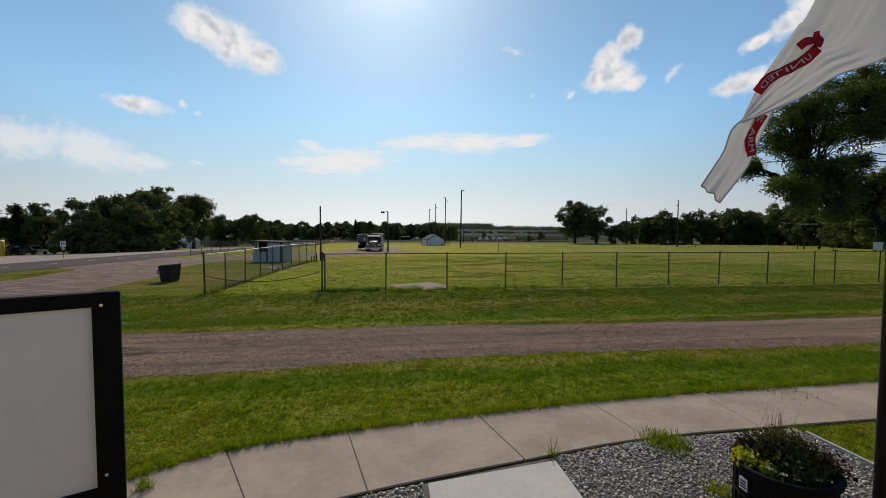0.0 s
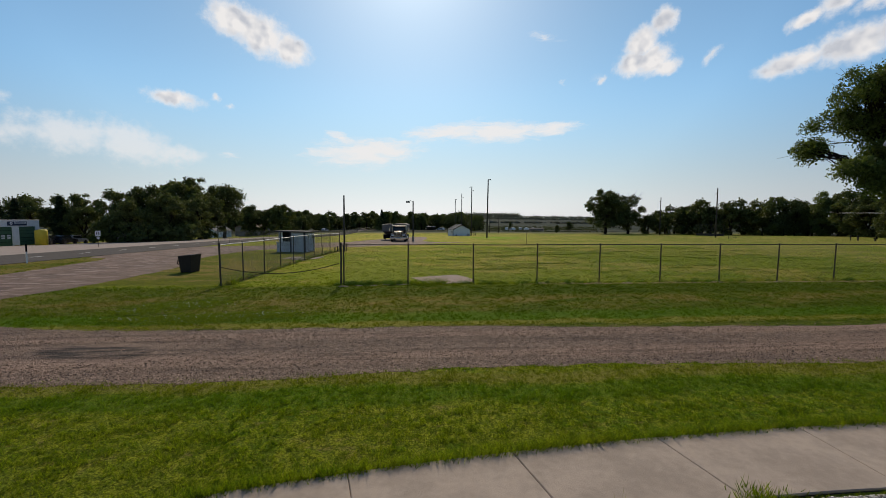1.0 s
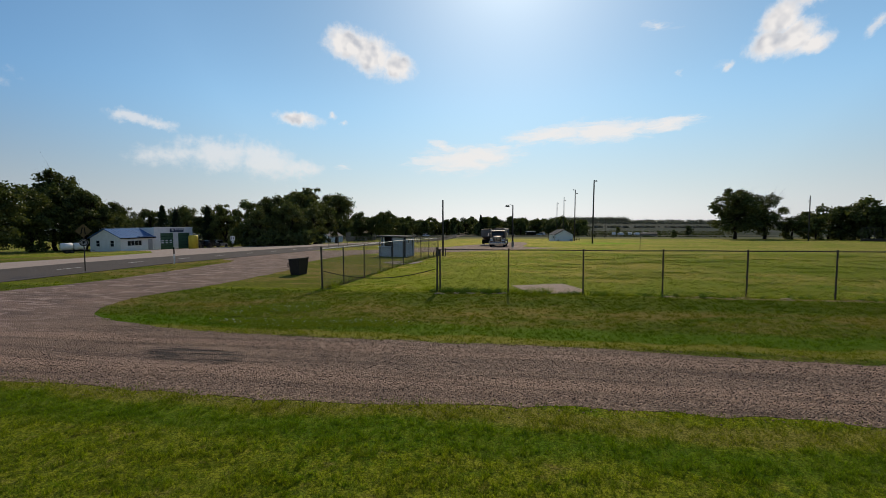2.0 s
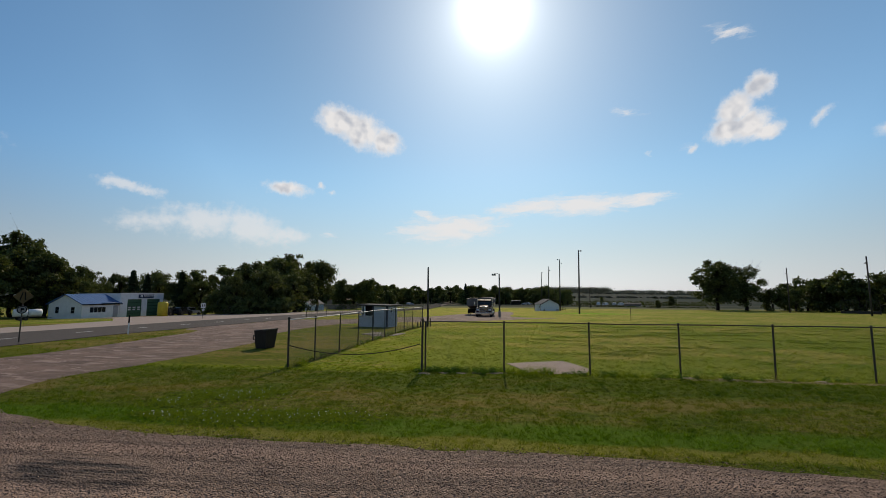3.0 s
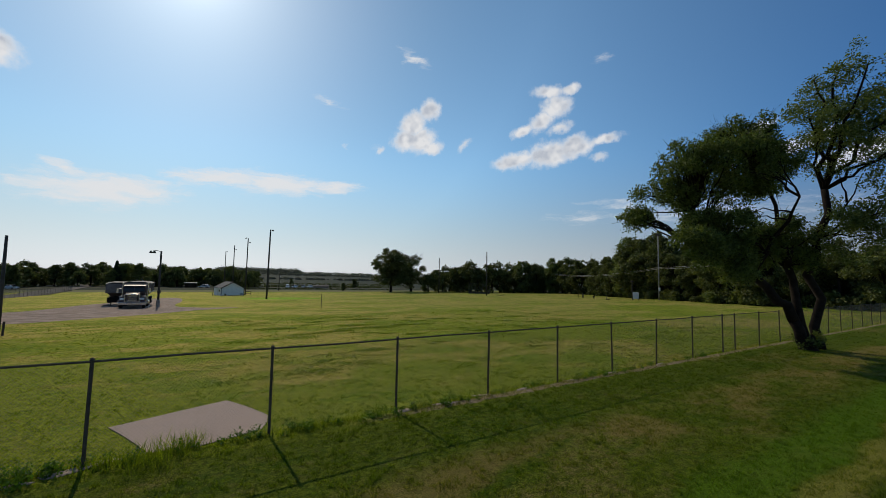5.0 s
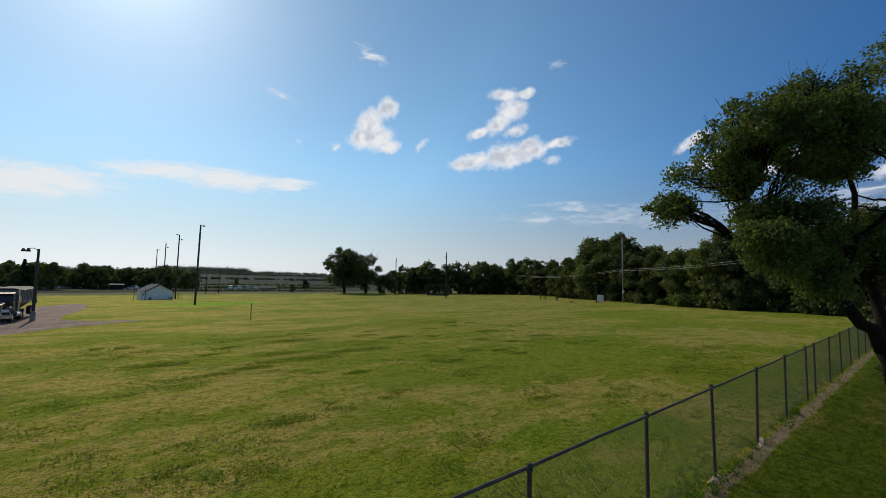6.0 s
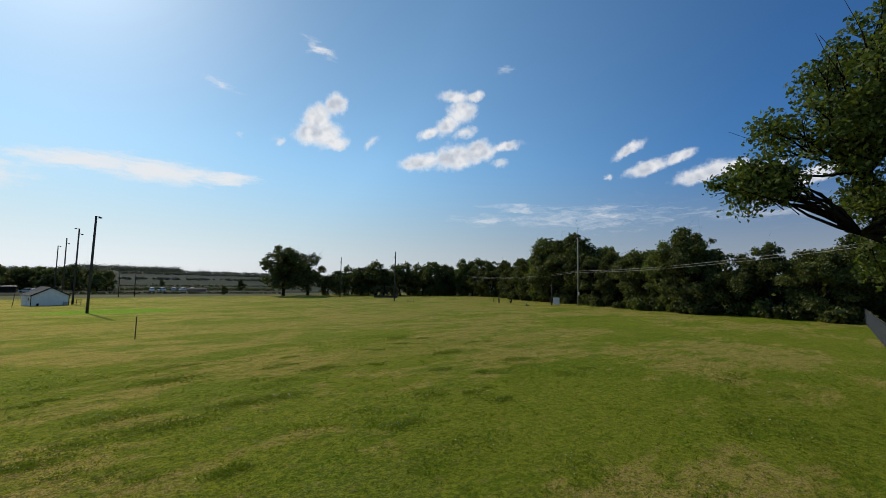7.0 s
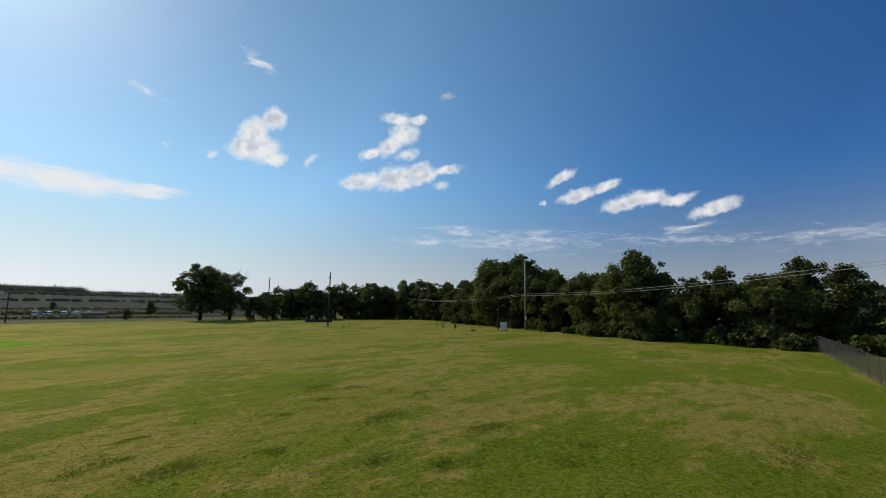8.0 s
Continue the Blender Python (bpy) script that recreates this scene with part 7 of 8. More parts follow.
    def lettering(words, where, line, t0, t1, high, lift, parent):
        """Words that run along a scroll from t0 to t1."""
        cu = bpy.data.curves.new("lettering", "FONT")
        cu.body, cu.size, cu.resolution_u = words, 1.0, 3
        ob = new("lettering", cu)
        bpy.context.view_layer.update()
        me = bpy.data.meshes.new_from_object(ob.evaluated_get(bpy.context.evaluated_depsgraph_get()))
        bpy.data.objects.remove(ob)
        xs = [q.co.x for q in me.vertices]
        x0, x1 = min(xs), max(xs)
        for q in me.vertices:
            p, side = across(where, line, t0 + (t1 - t0) * (q.co.x - x0) / (x1 - x0), lift)
            q.co = p + side * (q.co.y - 0.35) * high
        me.materials.append(FLAG_WHITE)
        part("lettering", me, None, parent, "white lettering")

    BACK = [(0.865, 0.985), (0.795, 0.89), (0.655, 0.76), (0.555, 0.63), (0.48, 0.56), (0.415, 0.55)]
    first = part("scroll", band(face, BACK, 0.105, 0.034), FLAG_RED, banner, "red scroll with white words")
    lettering("UNITED", face, BACK, 0.79, 0.08, 0.078, 0.050, first)
    part("scroll_end", band(face, [(0.415, 0.55), (0.405, 0.66), (0.435, 0.75), (0.475, 0.78)], 0.085, 0.042), FLAG_RED, banner, "red scroll end")
    part("scroll_end", band(face, [(0.42, 0.58), (0.37, 0.655), (0.325, 0.77)], 0.075, 0.026), FLAG_RED, banner, "red scroll end")
    FRONT = [(0.06, 0.62), (0.22, 0.66), (0.36, 0.70), (0.5, 0.78), (0.62, 0.90)]
    second = part("scroll", band(tail, FRONT, 0.12, 0.030), FLAG_RED, banner, "red scroll with white words")
    lettering("S ARM", tail, FRONT, 0.05, 0.86, 0.085, 0.040, second)


flag()


def planter():
    base = thing("planter", "black slotted steel planter filled with flowers and grasses", "planter", (7.04, -16.98, 0.0))
    r, h = 0.42, 0.58
    part("liner", Shape().lathe((0, 0, 0.02), [(0, 0), (r - 0.05, 0), (r - 0.04, h - 0.08), (0, h - 0.1)], 24), surface("potting_soil", (0.025, 0.02, 0.016), 1.0, vary=0.3, grain=20), base)
    slat = Shape().box((0, 0, h / 2), (0.062, 0.012, h - 0.02), 0.003).mesh("slat", BLACK)
    for i in range(26):
        a = 2 * math.pi * i / 26
        s_ = part("slat", slat, None, base)
        s_.matrix_local = pose(r * math.cos(a), r * math.sin(a), 0, 0, 0, math.degrees(a) + 90)
    for z, rr in ((0.03, r), (h * 0.5, r), (h - 0.02, r + 0.02)):
        ring = Shape()
        ring.tube([(rr * math.cos(a), rr * math.sin(a), z) for a in np.linspace(0, 2 * math.pi, 33)], 0.018, 6, False)
        part("hoop", ring, BLACK, base)
    part("rim", Shape().lathe((0, 0, h), [(r - 0.04, -0.03), (r + 0.02, -0.02), (r + 0.05, 0.03), (r + 0.02, 0.05), (r - 0.03, 0.02)], 32), BLACK, base, smooth=True)
    tag = part("tag", Shape().box((0, 0, 0), (0.1, 0.008, 0.13), 0.002, m=pose(-0.434, 0.030, 0.42, 0, 0, 266)), WHITE, base, "small white paper tag")
    for k in range(3):
        part("print_bar", Shape().box((0, 0, 0), (0.07, 0.004, 0.014), 0.0, m=pose(-0.434, 0.030, 0.45 - 0.03 * k, 0, 0, 266) @ Matrix.Translation((0, -0.006, 0))), BLACK, tag)
    rng = np.random.default_rng(91)

    def tuft(name, count, cx, cy, spread, hi, wide, mat, z0, arch=0.5):
        vs, fs = [], []
        for i in range(count):
            a, l = rng.uniform(0, 2 * math.pi), hi * rng.uniform(0.6, 1.1)
            x, y = cx + rng.normal() * spread, cy + rng.normal() * spread
            x, y = x / max(1.0, math.hypot(x, y) / 0.32), y / max(1.0, math.hypot(x, y) / 0.32)
            ax, ay, out = math.cos(a), math.sin(a), arch * l * rng.random()
            k = len(vs)
            for t in (0, 0.35, 0.7, 1.0):
                px_, py_, pz = x + ax * out * t * t, y + ay * out * t * t, z0 + l * (t - 0.25 * arch * t * t)
                w_ = wide * (1 - 0.85 * t)
                vs += [(px_ - ay * w_, py_ + ax * w_, pz), (px_ + ay * w_, py_ - ax * w_, pz)]
            fs += [(k + 2 * j, k + 2 * j + 1, k + 2 * j + 3, k + 2 * j + 2) for j in range(3)]
        return part(name, Shape().add(vs, fs), mat, base)

    tuft("spike_grass", 90, -0.02, 0.06, 0.05, 0.66, 0.004, leafy("red_grass", (0.07, 0.05, 0.03), (0.14, 0.11, 0.05), 0.3), h - 0.05, 0.35)
    tuft("foliage", 900, 0.03, 0.0, 0.16, 0.26, 0.012, leafy("mixed_leaf", (0.03, 0.06, 0.012), (0.11, 0.15, 0.03), 0.4), h - 0.08, 0.9)
    vs, fs = leaf_cloud(rng, [np.array([-0.34, 0.12, h + 0.08]), np.array([-0.28, -0.06, h + 0.05])], [0.13, 0.1], [170, 90], 0.027, 0.7, 0.2)
    part("yellow_leaves", fast_mesh("yellow_leaves", vs, fs, leafy("lime_leaf", (0.32, 0.34, 0.02), (0.5, 0.5, 0.06), 0.45)), None, base, "bright yellow-green leaves")
    mound = [np.array([0.02, 0.0, h + 0.20]), np.array([0.2, -0.08, h + 0.14]), np.array([-0.08, 0.14, h + 0.18]), np.array([0.12, 0.18, h + 0.16]), np.array([-0.06, -0.18, h + 0.08])]
    vs, fs = leaf_cloud(rng, mound, [0.23, 0.2, 0.2, 0.19, 0.17], [900, 700, 700, 600, 420], 0.020, 0.8, 0.2)
    part("mixed_leaves", fast_mesh("mixed_leaves", vs, fs, leafy("dull_leaf", (0.022, 0.030, 0.012), (0.085, 0.090, 0.032), 0.3)), None, base, "dull green and brown leaves")
    petal = leafy("white_petal", (0.7, 0.7, 0.66), (0.8, 0.8, 0.76), 0.3, through_tint=(1.0, 1.0, 0.95))
    for fx, fy, fz in ((-0.30, -0.12, 0.07), (-0.24, -0.22, 0.06), (-0.12, 0.05, 0.12), (-0.16, -0.28, 0.04), (-0.06, -0.22, 0.07), (0.05, -0.30, 0.03), (0.12, -0.12, 0.10)):
        bloom = Shape()
        for a in range(5):
            c_, s_ = math.cos(a * 1.257), math.sin(a * 1.257)
            bloom.add([(fx, fy, h + fz), (fx + 0.026 * c_ - 0.014 * s_, fy + 0.026 * s_ + 0.014 * c_, h + fz + 0.014), (fx + 0.034 * c_, fy + 0.034 * s_, h + fz + 0.008), (fx + 0.026 * c_ + 0.014 * s_, fy + 0.026 * s_ - 0.014 * c_, h + fz + 0.014)], [(0, 1, 2, 3)])
        part("white_flower", bloom, petal, base, "white petunia flower")
    vs, fs = leaf_cloud(rng, [np.array([0.2, 0.15, h + 0.1]), np.array([0.36, -0.1, h + 0.04]), np.array([-0.2, 0.26, h + 0.14])], [0.2, 0.2, 0.11], [500, 520, 180], 0.022, 0.8, 0.2)
    part("dark_leaves", fast_mesh("dark_leaves", vs, fs, leafy("plum_leaf", (0.03, 0.012, 0.014), (0.07, 0.03, 0.025), 0.25)), None, base, "dark plum leaves")
    single("bed_edging", Shape().box((0, 0, 0), (0.032, 6.0, 0.1), 0.01), CONCRETE_NEW, "pale concrete edging strip along the rock bed", "edging", (9.15, -18.4, 0.005), 0.0)


planter()


# ---- loose stone and grass ----
def rock_pile(name, rng, pts, size, mat, label, category, squash=0.6):
    """Many small angular stones in one mesh."""
    n = len(pts)
    octa = np.array([(1, 0, 0), (-1, 0, 0), (0, 1, 0), (0, -1, 0), (0, 0, 1), (0, 0, -1)], float)
    tri = np.array([(0, 2, 4), (2, 1, 4), (1, 3, 4), (3, 0, 4), (2, 0, 5), (1, 2, 5), (3, 1, 5), (0, 3, 5)])
    q = rng.normal(size=(n, 4))
    q /= np.linalg.norm(q, axis=1)[:, None]
    a, b, c, d = q.T
    rot = np.stack([np.stack([1 - 2 * (c * c + d * d), 2 * (b * c - a * d), 2 * (b * d + a * c)], -1), np.stack([2 * (b * c + a * d), 1 - 2 * (b * b + d * d), 2 * (c * d - a * b)], -1), np.stack([2 * (b * d - a * c), 2 * (c * d + a * b), 1 - 2 * (b * b + c * c)], -1)], 1)
    s = size * (0.5 + rng.random(n))[:, None] * (0.55 + 0.6 * rng.random((n, 3)))
    v = octa[None] * (0.8 + 0.4 * rng.random((n, 6, 1))) * s[:, None]
    v = np.einsum("nij,nkj->nki", rot, v)
    v[:, :, 2] *= squash
    v += pts[:, None]
    f = (tri[None] + 6 * np.arange(n)[:, None, None]).reshape(-1, 3)
    return tagged(new(name, fast_mesh(name, v.reshape(-1, 3), f, mat)), label, category, kind="stuff")


def chips(name, dark, light):
    m, n, b = material(name)
    isle = n.node("ShaderNodeNewGeometry").outputs["Random Per Island"]
    n.put(b.inputs["Base Color"], n.mix(n.span(n.noise(position(n), 120.0, 4.0), 0.3, 0.7, 0, 0.3), n.ramp(isle, [(0.0, dark), (0.55, tuple((p + q) / 2 for p, q in zip(dark, light))), (1.0, light)]), tuple(0.6 * c for c in dark)))
    b.inputs["Roughness"].default_value = 0.85
    return m


def in_ring(ring, x, y):
    """Which of the points lie inside a plan outline."""
    inside = np.zeros(len(x), bool)
    rx, ry = np.array([p[0] for p in ring]), np.array([p[1] for p in ring])
    for i in range(len(ring)):
        x0, y0, x1, y1 = rx[i - 1], ry[i - 1], rx[i], ry[i]
        if y0 != y1:
            inside ^= ((y0 > y) != (y1 > y)) & (x < (x1 - x0) * (y - y0) / (y1 - y0) + x0)
    return inside


DRIVE_RING = [(p.x, p.y) for p in curve_through(DRIVE, 0.8)]
PATH_RING = [(p.x, p.y) for p in curve_through(INNER, 0.35, False)] + [(p.x, p.y) for p in curve_through(OUTER, 0.35, False)[::-1]]
BED_RING = [(-0.2, -21.5), (9.15, -21.5), (9.15, -15.3), (6.7, -15.3), (4.8, -15.6), (2.8, -16.0), (1.7, -16.35), (0.4, -17.3)]
DIRT_RING = [(3.22, 2.2), (4.0, 2.5), (4.8, 2.83), (5.64, 3.15), (5.86, 2.7), (6.1, 2.1), (6.35, 1.35), (6.2, 0.8), (6.0, 0.4), (5.4, 0.18), (4.79, 0.04), (3.9, 0.2), (3.82, 0.72), (3.5, 1.5)]


def loose_stone():
    rng = np.random.default_rng(5)
    x, y = rng.uniform(0.0, 9.1, 62000), -15.3 - 6.2 * rng.random(62000) ** 1.7
    keep = in_ring(BED_RING, x, y) & ~((x > 3.42) & (x < 5.18)) & ~((x - 7.04) ** 2 + (y + 16.98) ** 2 < 0.17)
    x, y = x[keep], y[keep]
    rock_pile("crushed_rock", rng, np.c_[x, y, 0.018 + 0.024 * rng.random(len(x))], 0.018, chips("crushed_rock", (0.10, 0.088, 0.075), (0.92, 0.86, 0.77)), "grey and white crushed rock filling the bed", "gravel")
    x, y = rng.uniform(-10, 18, 80000), rng.uniform(-11.9, -7.4, 80000)
    keep = in_ring(DRIVE_RING, x + rng.normal(0, 0.16, 80000), y + rng.normal(0, 0.16, 80000))
    x, y = x[keep], y[keep]
    rut = 0.45 + 0.55 * np.abs(np.sin((y + 9.6) * 1.9))
    k = rng.random(len(x)) < rut * np.clip((18 - x) / 9, 0, 1) * np.clip((x + 10) / 6, 0, 1) * np.clip(np.hypot((x + 3.9) / 1.9, (y + 9.5) / 0.8) - 0.5, 0.06, 1)
    rock_pile("drive_stone", rng, np.c_[x[k], y[k], land(x[k], y[k]) + 0.008], 0.015, chips("drive_stone", (0.052, 0.034, 0.024), (0.46, 0.300, 0.208)), "loose grey-brown gravel on the driveway", "gravel")


loose_stone()


def blades(name, rng, x, y, tall, wide, label, lift=0.0):
    """Grass blades: one bent pointed strip each."""
    n = len(x)
    a = rng.uniform(0, 2 * np.pi, n)
    h = tall * (0.45 + 0.9 * rng.random(n))
    lean = h * (0.2 + 0.7 * rng.random(n))
    la = rng.uniform(0, 2 * np.pi, n)
    w_ = wide * (0.6 + 0.8 * rng.random(n))
    base = np.c_[x, y, land(x, y) - 0.005 + lift]
    side = np.c_[np.cos(a) * w_, np.sin(a) * w_, np.zeros(n)]
    tip = base + np.c_[np.cos(la) * lean, np.sin(la) * lean, h]
    v = np.stack([base - side, base + side, tip], 1).reshape(-1, 3)
    return tagged(new(name, fast_mesh(name, v, np.arange(3 * n).reshape(-1, 3), BLADE)), label, "grass", kind="stuff")


def lumpy(x, y, size, seed):
    """Cheap smooth noise from 0 to 1 over the plan."""
    out = np.zeros(len(x))
    r = np.random.default_rng(seed)
    for _ in range(7):
        a, k, p = r.uniform(0, 2 * np.pi), r.uniform(0.6, 2.2) / size, r.uniform(0, 6.3)
        out += np.sin(k * (np.cos(a) * x + np.sin(a) * y) * 6.28 + p)
    return 0.5 + 0.5 * np.tanh(out / 2.6)


def lawns():
    rng = np.random.default_rng(17)

    def strip(x0, x1, y0, y1, per, tall, wide, label, thin=0.35, fade=1.0, left=4.0, right=4.0):
        # blades stand in tufts of ten, tall and short tufts side by side
        n = int((x1 - x0) * (y1 - y0) * per / 10)
        cx, cy, ch = rng.uniform(x0, x1, n), y0 + (y1 - y0) * rng.random(n) ** fade, rng.uniform(0.45, 1.35, n)
        ch *= 0.6 + 0.8 * lumpy(cx, cy, 1.1, 9)
        keep = rng.random(n) < (thin + (1 - thin) * lumpy(cx, cy, 1.7, 3)) * np.clip((cx - x0) / left, 0, 1) * np.clip((x1 - cx) / right, 0, 1)
        cx, cy, ch = (np.repeat(q[keep], 10) for q in (cx, cy, ch))
        x, y = cx + rng.normal(0, 4.2 * wide, len(cx)), cy + rng.normal(0, 4.2 * wide, len(cx))
        keep = ~in_ring(DRIVE_RING, x + rng.normal(0, 0.12, len(x)), y + rng.normal(0, 0.12, len(x))) & ~in_ring(PATH_RING, x, y) & ~in_ring(BED_RING, x, y) & ~in_ring(DIRT_RING, x, y)
        blades("grass", rng, x[keep], y[keep], tall * ch[keep], wide, label)

    strip(-12, 19, -15.6, -11.0, 3600, 0.050, 0.0052, "short mown grass between the footpath and the driveway")
    strip(9.2, 15, -19.5, -15.1, 1700, 0.06, 0.0052, "mown grass beside the rock bed", left=0.1)
    strip(-13, 34, -7.9, 0.0, 1150, 0.050, 0.0075, "mown grass between the driveway and the fence", right=14.0)
    strip(24, 56, -7.9, 0.0, 180, 0.05, 0.012, "mown grass along the far fence", right=14.0)
    strip(-5, 46, 0.05, 32, 250, 0.040, 0.010, "mown field grass inside the fence", fade=1.7, left=0.5, right=12.0)
    strip(-23, -13, -6, 14, 110, 0.06, 0.014, "mown grass island beside the highway")
    # longer blades along paving edges, fence foot and posts
    out = curve_through(OUTER, 0.01, False)
    k = rng.integers(0, len(out), 40000)
    p = np.array([(out[i].x, out[i].y) for i in k])
    x, y = p[:, 0] + rng.normal(0, 0.03, 40000), p[:, 1] + rng.normal(0.005, 0.05, 40000)
    keep = (x > -3) & (x < 16) & (rng.random(40000) < 0.3 + 0.7 * lumpy(x, y, 0.5, 4))
    blades("edge_grass", rng, x[keep], y[keep], 0.13, 0.005, "longer untrimmed grass along the footpath edge", 0.02)
    n = 15000
    x, y = 62 * rng.random(n) ** 1.4 - 0.2, rng.normal(-0.08, 0.13, n)
    keep = rng.random(n) < 0.05 + 0.95 * lumpy(x, y, 1.6, 12) ** 3
    x, y = x[keep], y[keep]
    blades("fence_weeds", rng, x, y, 0.06 + 0.22 * lumpy(x, y, 0.9, 21) ** 2, 0.008, "tall weeds along the foot of the fence")
    n = 1100
    y = 24 * rng.random(n) ** 1.3
    x = np.interp(y, [0, 7, 20, 24], [-5.3, -4.74, -4.5, -4.05]) + rng.normal(0, 0.10, n)
    blades("fence_weeds", rng, x, y, 0.06 + 0.25 * lumpy(x, y, 0.8, 25) ** 2, 0.010, "tall weeds along the short fence")
    for cx, cy, r, k, t, lab in ((6.88, -15.42, 0.15, 900, 0.11, "clump of coarse grass at the footpath edge"), (0.24, -15.55, 0.05, 90, 0.16, "weed clump at the footpath edge"), (5.2, -15.5, 0.03, 24, 0.22, "single weed at the slab corner"), (6.72, -16.5, 0.09, 120, 0.12, "small weed in the rock bed"),
                                  (4.0, -0.3, 0.3, 300, 0.26, "weed clump by the fence"), (4.5, 0.15, 0.25, 220, 0.24, "weed clump by the dirt patch"), (-0.45, 0.1, 0.16, 120, 0.2, "weed clump at the corner post"), (-4.9, 0.35, 0.16, 110, 0.34, "tall weed clump at the end of the short fence"), (10.3, -14.02, 0.22, 130, 0.08, "grass tuft growing over the footpath")):
        blades("grass_tuft", rng, rng.normal(cx, r, k), rng.normal(cy, r, k), t, 0.007, lab, 0.02)
    # low clover with white heads
    x, y = [], []
    for cx, cy, r in ((17.0, 13.05, 0.42), (16.1, 19.8, 0.9), (13.7, 16.7, 0.7), (19.1, 18.5, 0.6), (17.1, 17.6, 0.9), (28.9, 17.5, 0.45), (29.9, 15.6, 0.4), (22.0, 12.6, 0.6), (20.6, 18.4, 0.9), (24.8, 22.0, 0.8), (12.6, 8.6, 0.6), (18.6, 24.5, 1.2), (26.5, 12.0, 0.4), (33.0, 21.0, 1.0), (10.5, 20.0, 1.0)):
        k = int(620 * r)
        x.append(rng.normal(cx, r * 0.8, k))
        y.append(rng.normal(cy, r * 0.4, k))
    for cx, cy, rx, ry in ((-3.4, -6.5, 1.3, 0.5), (-1.4, -6.1, 1.2, 0.4), (-5.2, -6.5, 0.5, 0.2), (-4.6, -4.5, 1.0, 0.5), (-3.9, -4.1, 0.5, 0.25), (-5.6, -5.5, 0.6, 0.3)):
        k = int(2600 * rx * ry ** 0.5)
        x.append(rng.normal(cx, rx * 0.6, k))
        y.append(rng.normal(cy, ry * 0.6, k))
    for _ in range(46):
        cx, cy, r = rng.uniform(5, 40), 3 + 27 * rng.random() ** 1.3, rng.uniform(0.35, 1.3)
        for _ in range(3):
            k = int(110 * r)
            x.append(rng.normal(cx + rng.normal() * r, r * 0.45, k))
            y.append(rng.normal(cy + rng.normal() * r * 0.6, r * 0.3, k))
    x, y = np.concatenate(x), np.concatenate(y)
    c = np.c_[x, y, land(x, y) + 0.035]
    vs, fs = leaf_cloud(rng, c, [0.06] * len(c), [3] * len(c), 0.022, 0.25, 0.0)
    tagged(new("clover", fast_mesh("clover", vs, fs, leafy("clover_leaf", (0.085, 0.125, 0.008), (0.210, 0.260, 0.024), 0.4))), "low dark green clover in the lawn", "clover", kind="stuff")
    f = c[rng.random(len(c)) < np.where(c[:, 1] < -3, 0.022, 0.028)] + (0, 0, 0.035)
    vs, fs = leaf_cloud(rng, f, [0.01] * len(f), [3] * len(f), 0.012, 0.8, 0.0)
    tagged(new("clover_heads", fast_mesh("clover_heads", vs, fs, bpy.data.materials["white_petal"])), "white clover heads dotted through the lawn", "clover", kind="stuff")


lawns()


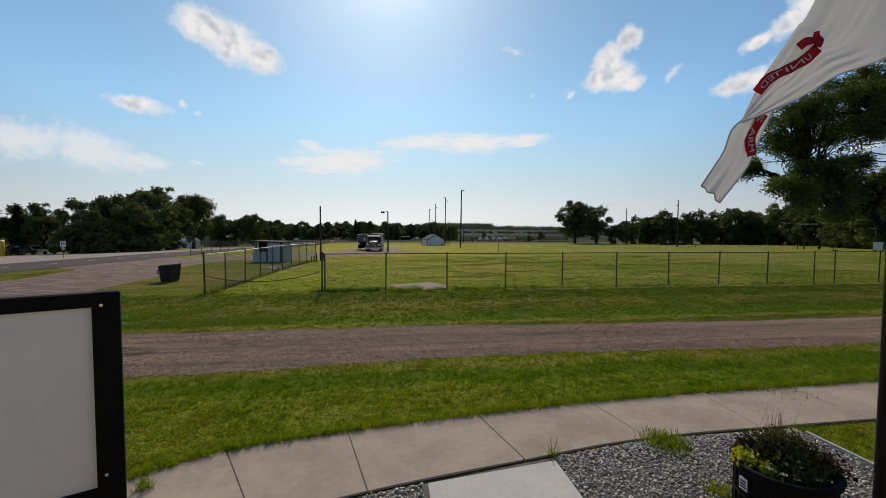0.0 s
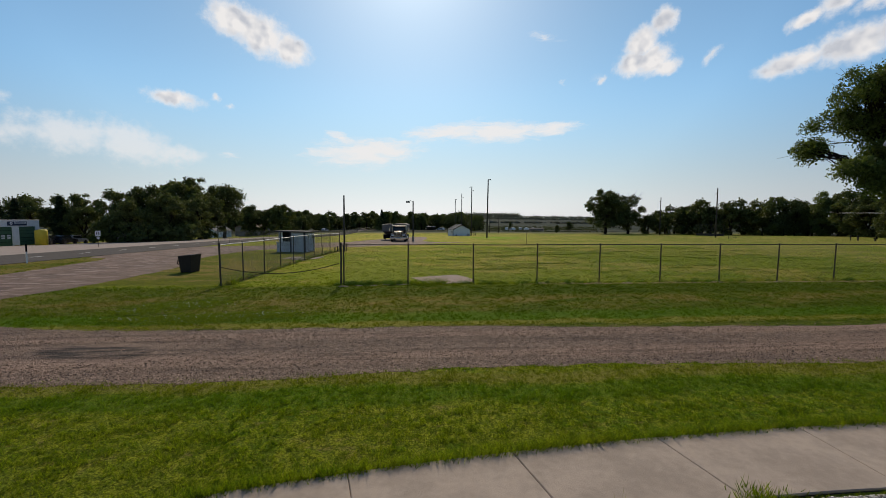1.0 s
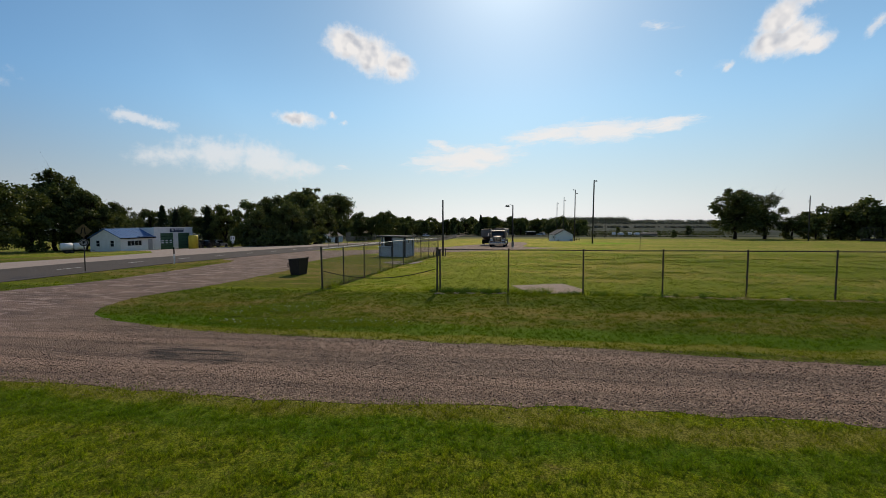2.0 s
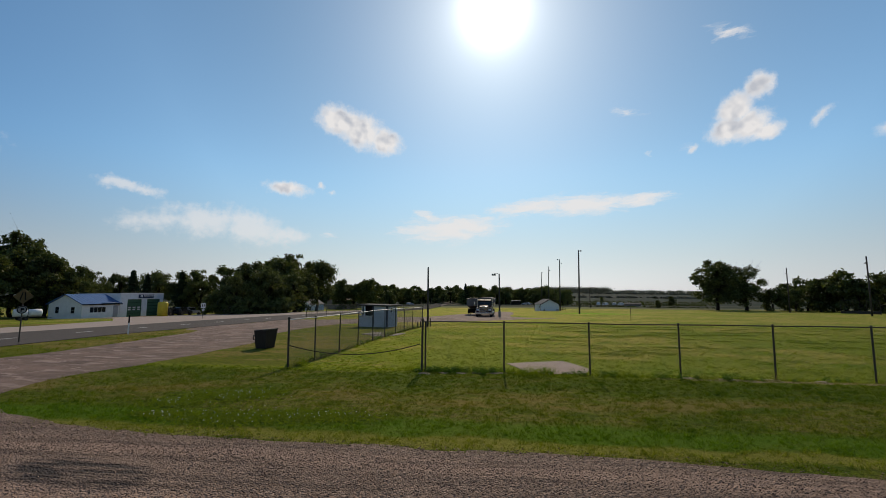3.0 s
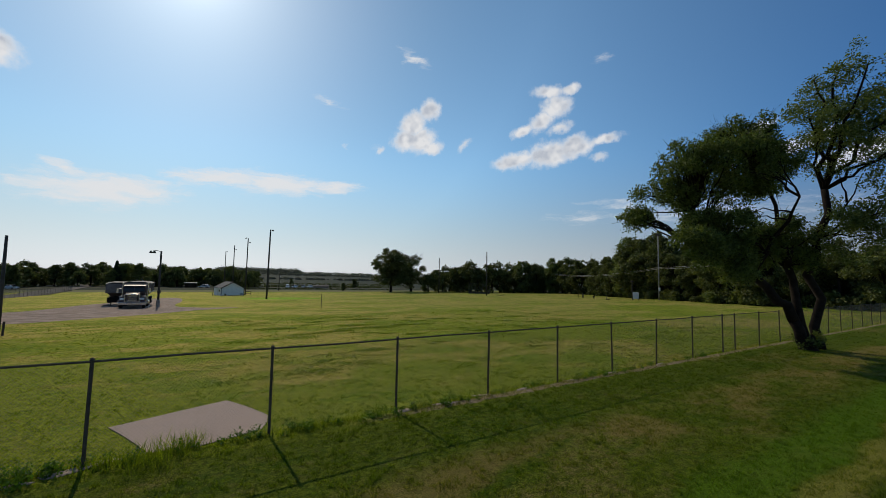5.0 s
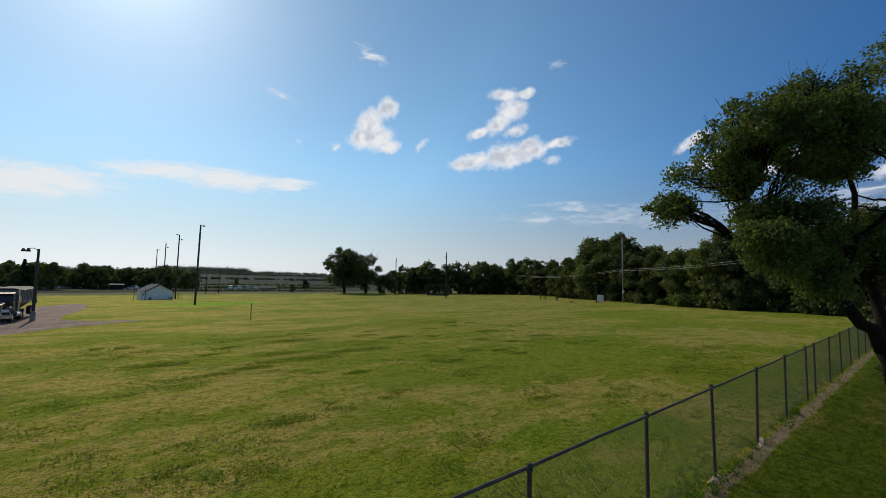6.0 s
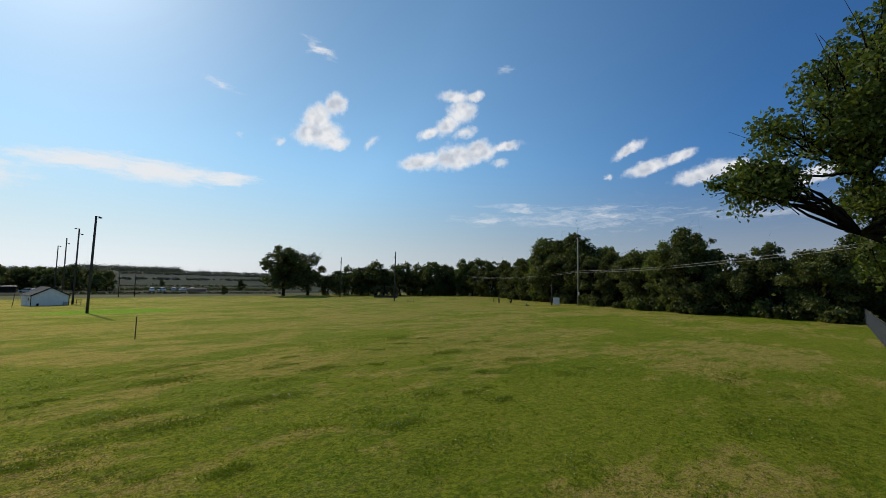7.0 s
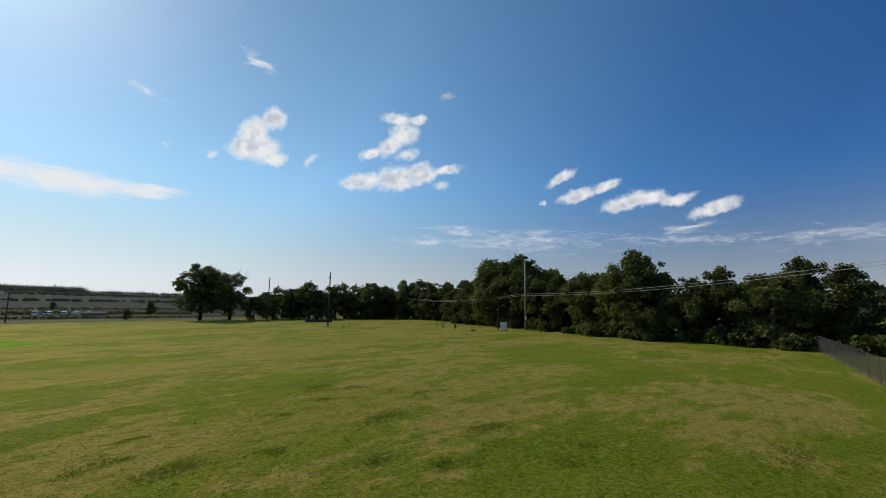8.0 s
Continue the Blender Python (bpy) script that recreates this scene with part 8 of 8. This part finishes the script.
def fence_foot():
    """Broken lumps of old concrete footing that show along the fence."""
    rng = np.random.default_rng(44)
    for x, y, l, w_ in ((0.9, -0.30, 0.45, 0.22), (1.46, -0.28, 0.5, 0.2), (2.19, -0.2, 0.7, 0.2), (2.85, -0.05, 0.8, 0.3), (3.35, 0.1, 0.5, 0.22), (9.4, -0.02, 0.6, 0.22), (10.6, -0.06, 0.9, 0.2), (12.0, 0.05, 0.7, 0.2), (13.6, -0.03, 0.6, 0.16), (15.9, -0.05, 0.8, 0.16), (18.2, 0.0, 0.7, 0.15), (21.5, -0.04, 0.9, 0.16), (0.2, -0.5, 0.6, 0.3)):
        n = 11
        ring = [(0.5 * l * math.cos(2 * math.pi * k / n) * rng.uniform(0.7, 1.15), 0.5 * w_ * math.sin(2 * math.pi * k / n) * rng.uniform(0.6, 1.2)) for k in range(n)]
        sh = Shape()
        sh.add([(p[0], p[1], -0.04) for p in ring] + [(p[0] * 0.95, p[1] * 0.95, 0.012) for p in ring] + [(p[0] * 0.7, p[1] * 0.7, 0.02 + 0.01 * rng.random()) for p in ring], [(i, (i + 1) % n, n + (i + 1) % n, n + i) for i in range(n)] + [(n + i, n + (i + 1) % n, 2 * n + (i + 1) % n, 2 * n + i) for i in range(n)] + [tuple(range(2 * n, 3 * n))])
        single("footing_lump", sh, bpy.data.materials["bare_dirt"], "broken pale lump of concrete footing in the grass", "rubble", (x, y, 0.0), rng.uniform(-12, 12), group="footing lumps")


fence_foot()


def broad_weeds():
    """Dark leafy weeds at the foot of the fences and at the patch of dirt."""
    rng = np.random.default_rng(63)
    x = np.r_[26 * rng.random(90) ** 1.5 - 0.3, np.interp(np.linspace(0, 24, 26), [0, 7, 20, 24], [-5.3, -4.74, -4.5, -4.05]) + rng.normal(0, 0.1, 26), rng.normal(0.9, 0.4, 26), rng.normal(2.3, 0.3, 20)]
    y = np.r_[rng.normal(-0.05, 0.12, 90), np.linspace(0, 24, 26), rng.normal(-0.1, 0.15, 26), rng.normal(0.0, 0.14, 20)]
    size = 0.07 + 0.12 * rng.random(len(x)) ** 1.5
    c = np.c_[x, y, land(x, y) + size * 0.6]
    vs, fs = leaf_cloud(rng, c, list(size), [int(420 * q) for q in size], 0.026, 0.9, 0.1)
    vs[:, 2] = np.maximum(vs[:, 2], land(vs[:, 0], vs[:, 1]))
    tagged(new("broadleaf_weeds", fast_mesh("broadleaf_weeds", vs, fs, leafy("weed_leaf", (0.030, 0.075, 0.008), (0.085, 0.160, 0.018), 0.35))), "dark green leafy weeds along the foot of the fence", "weeds", kind="stuff")


broad_weeds()
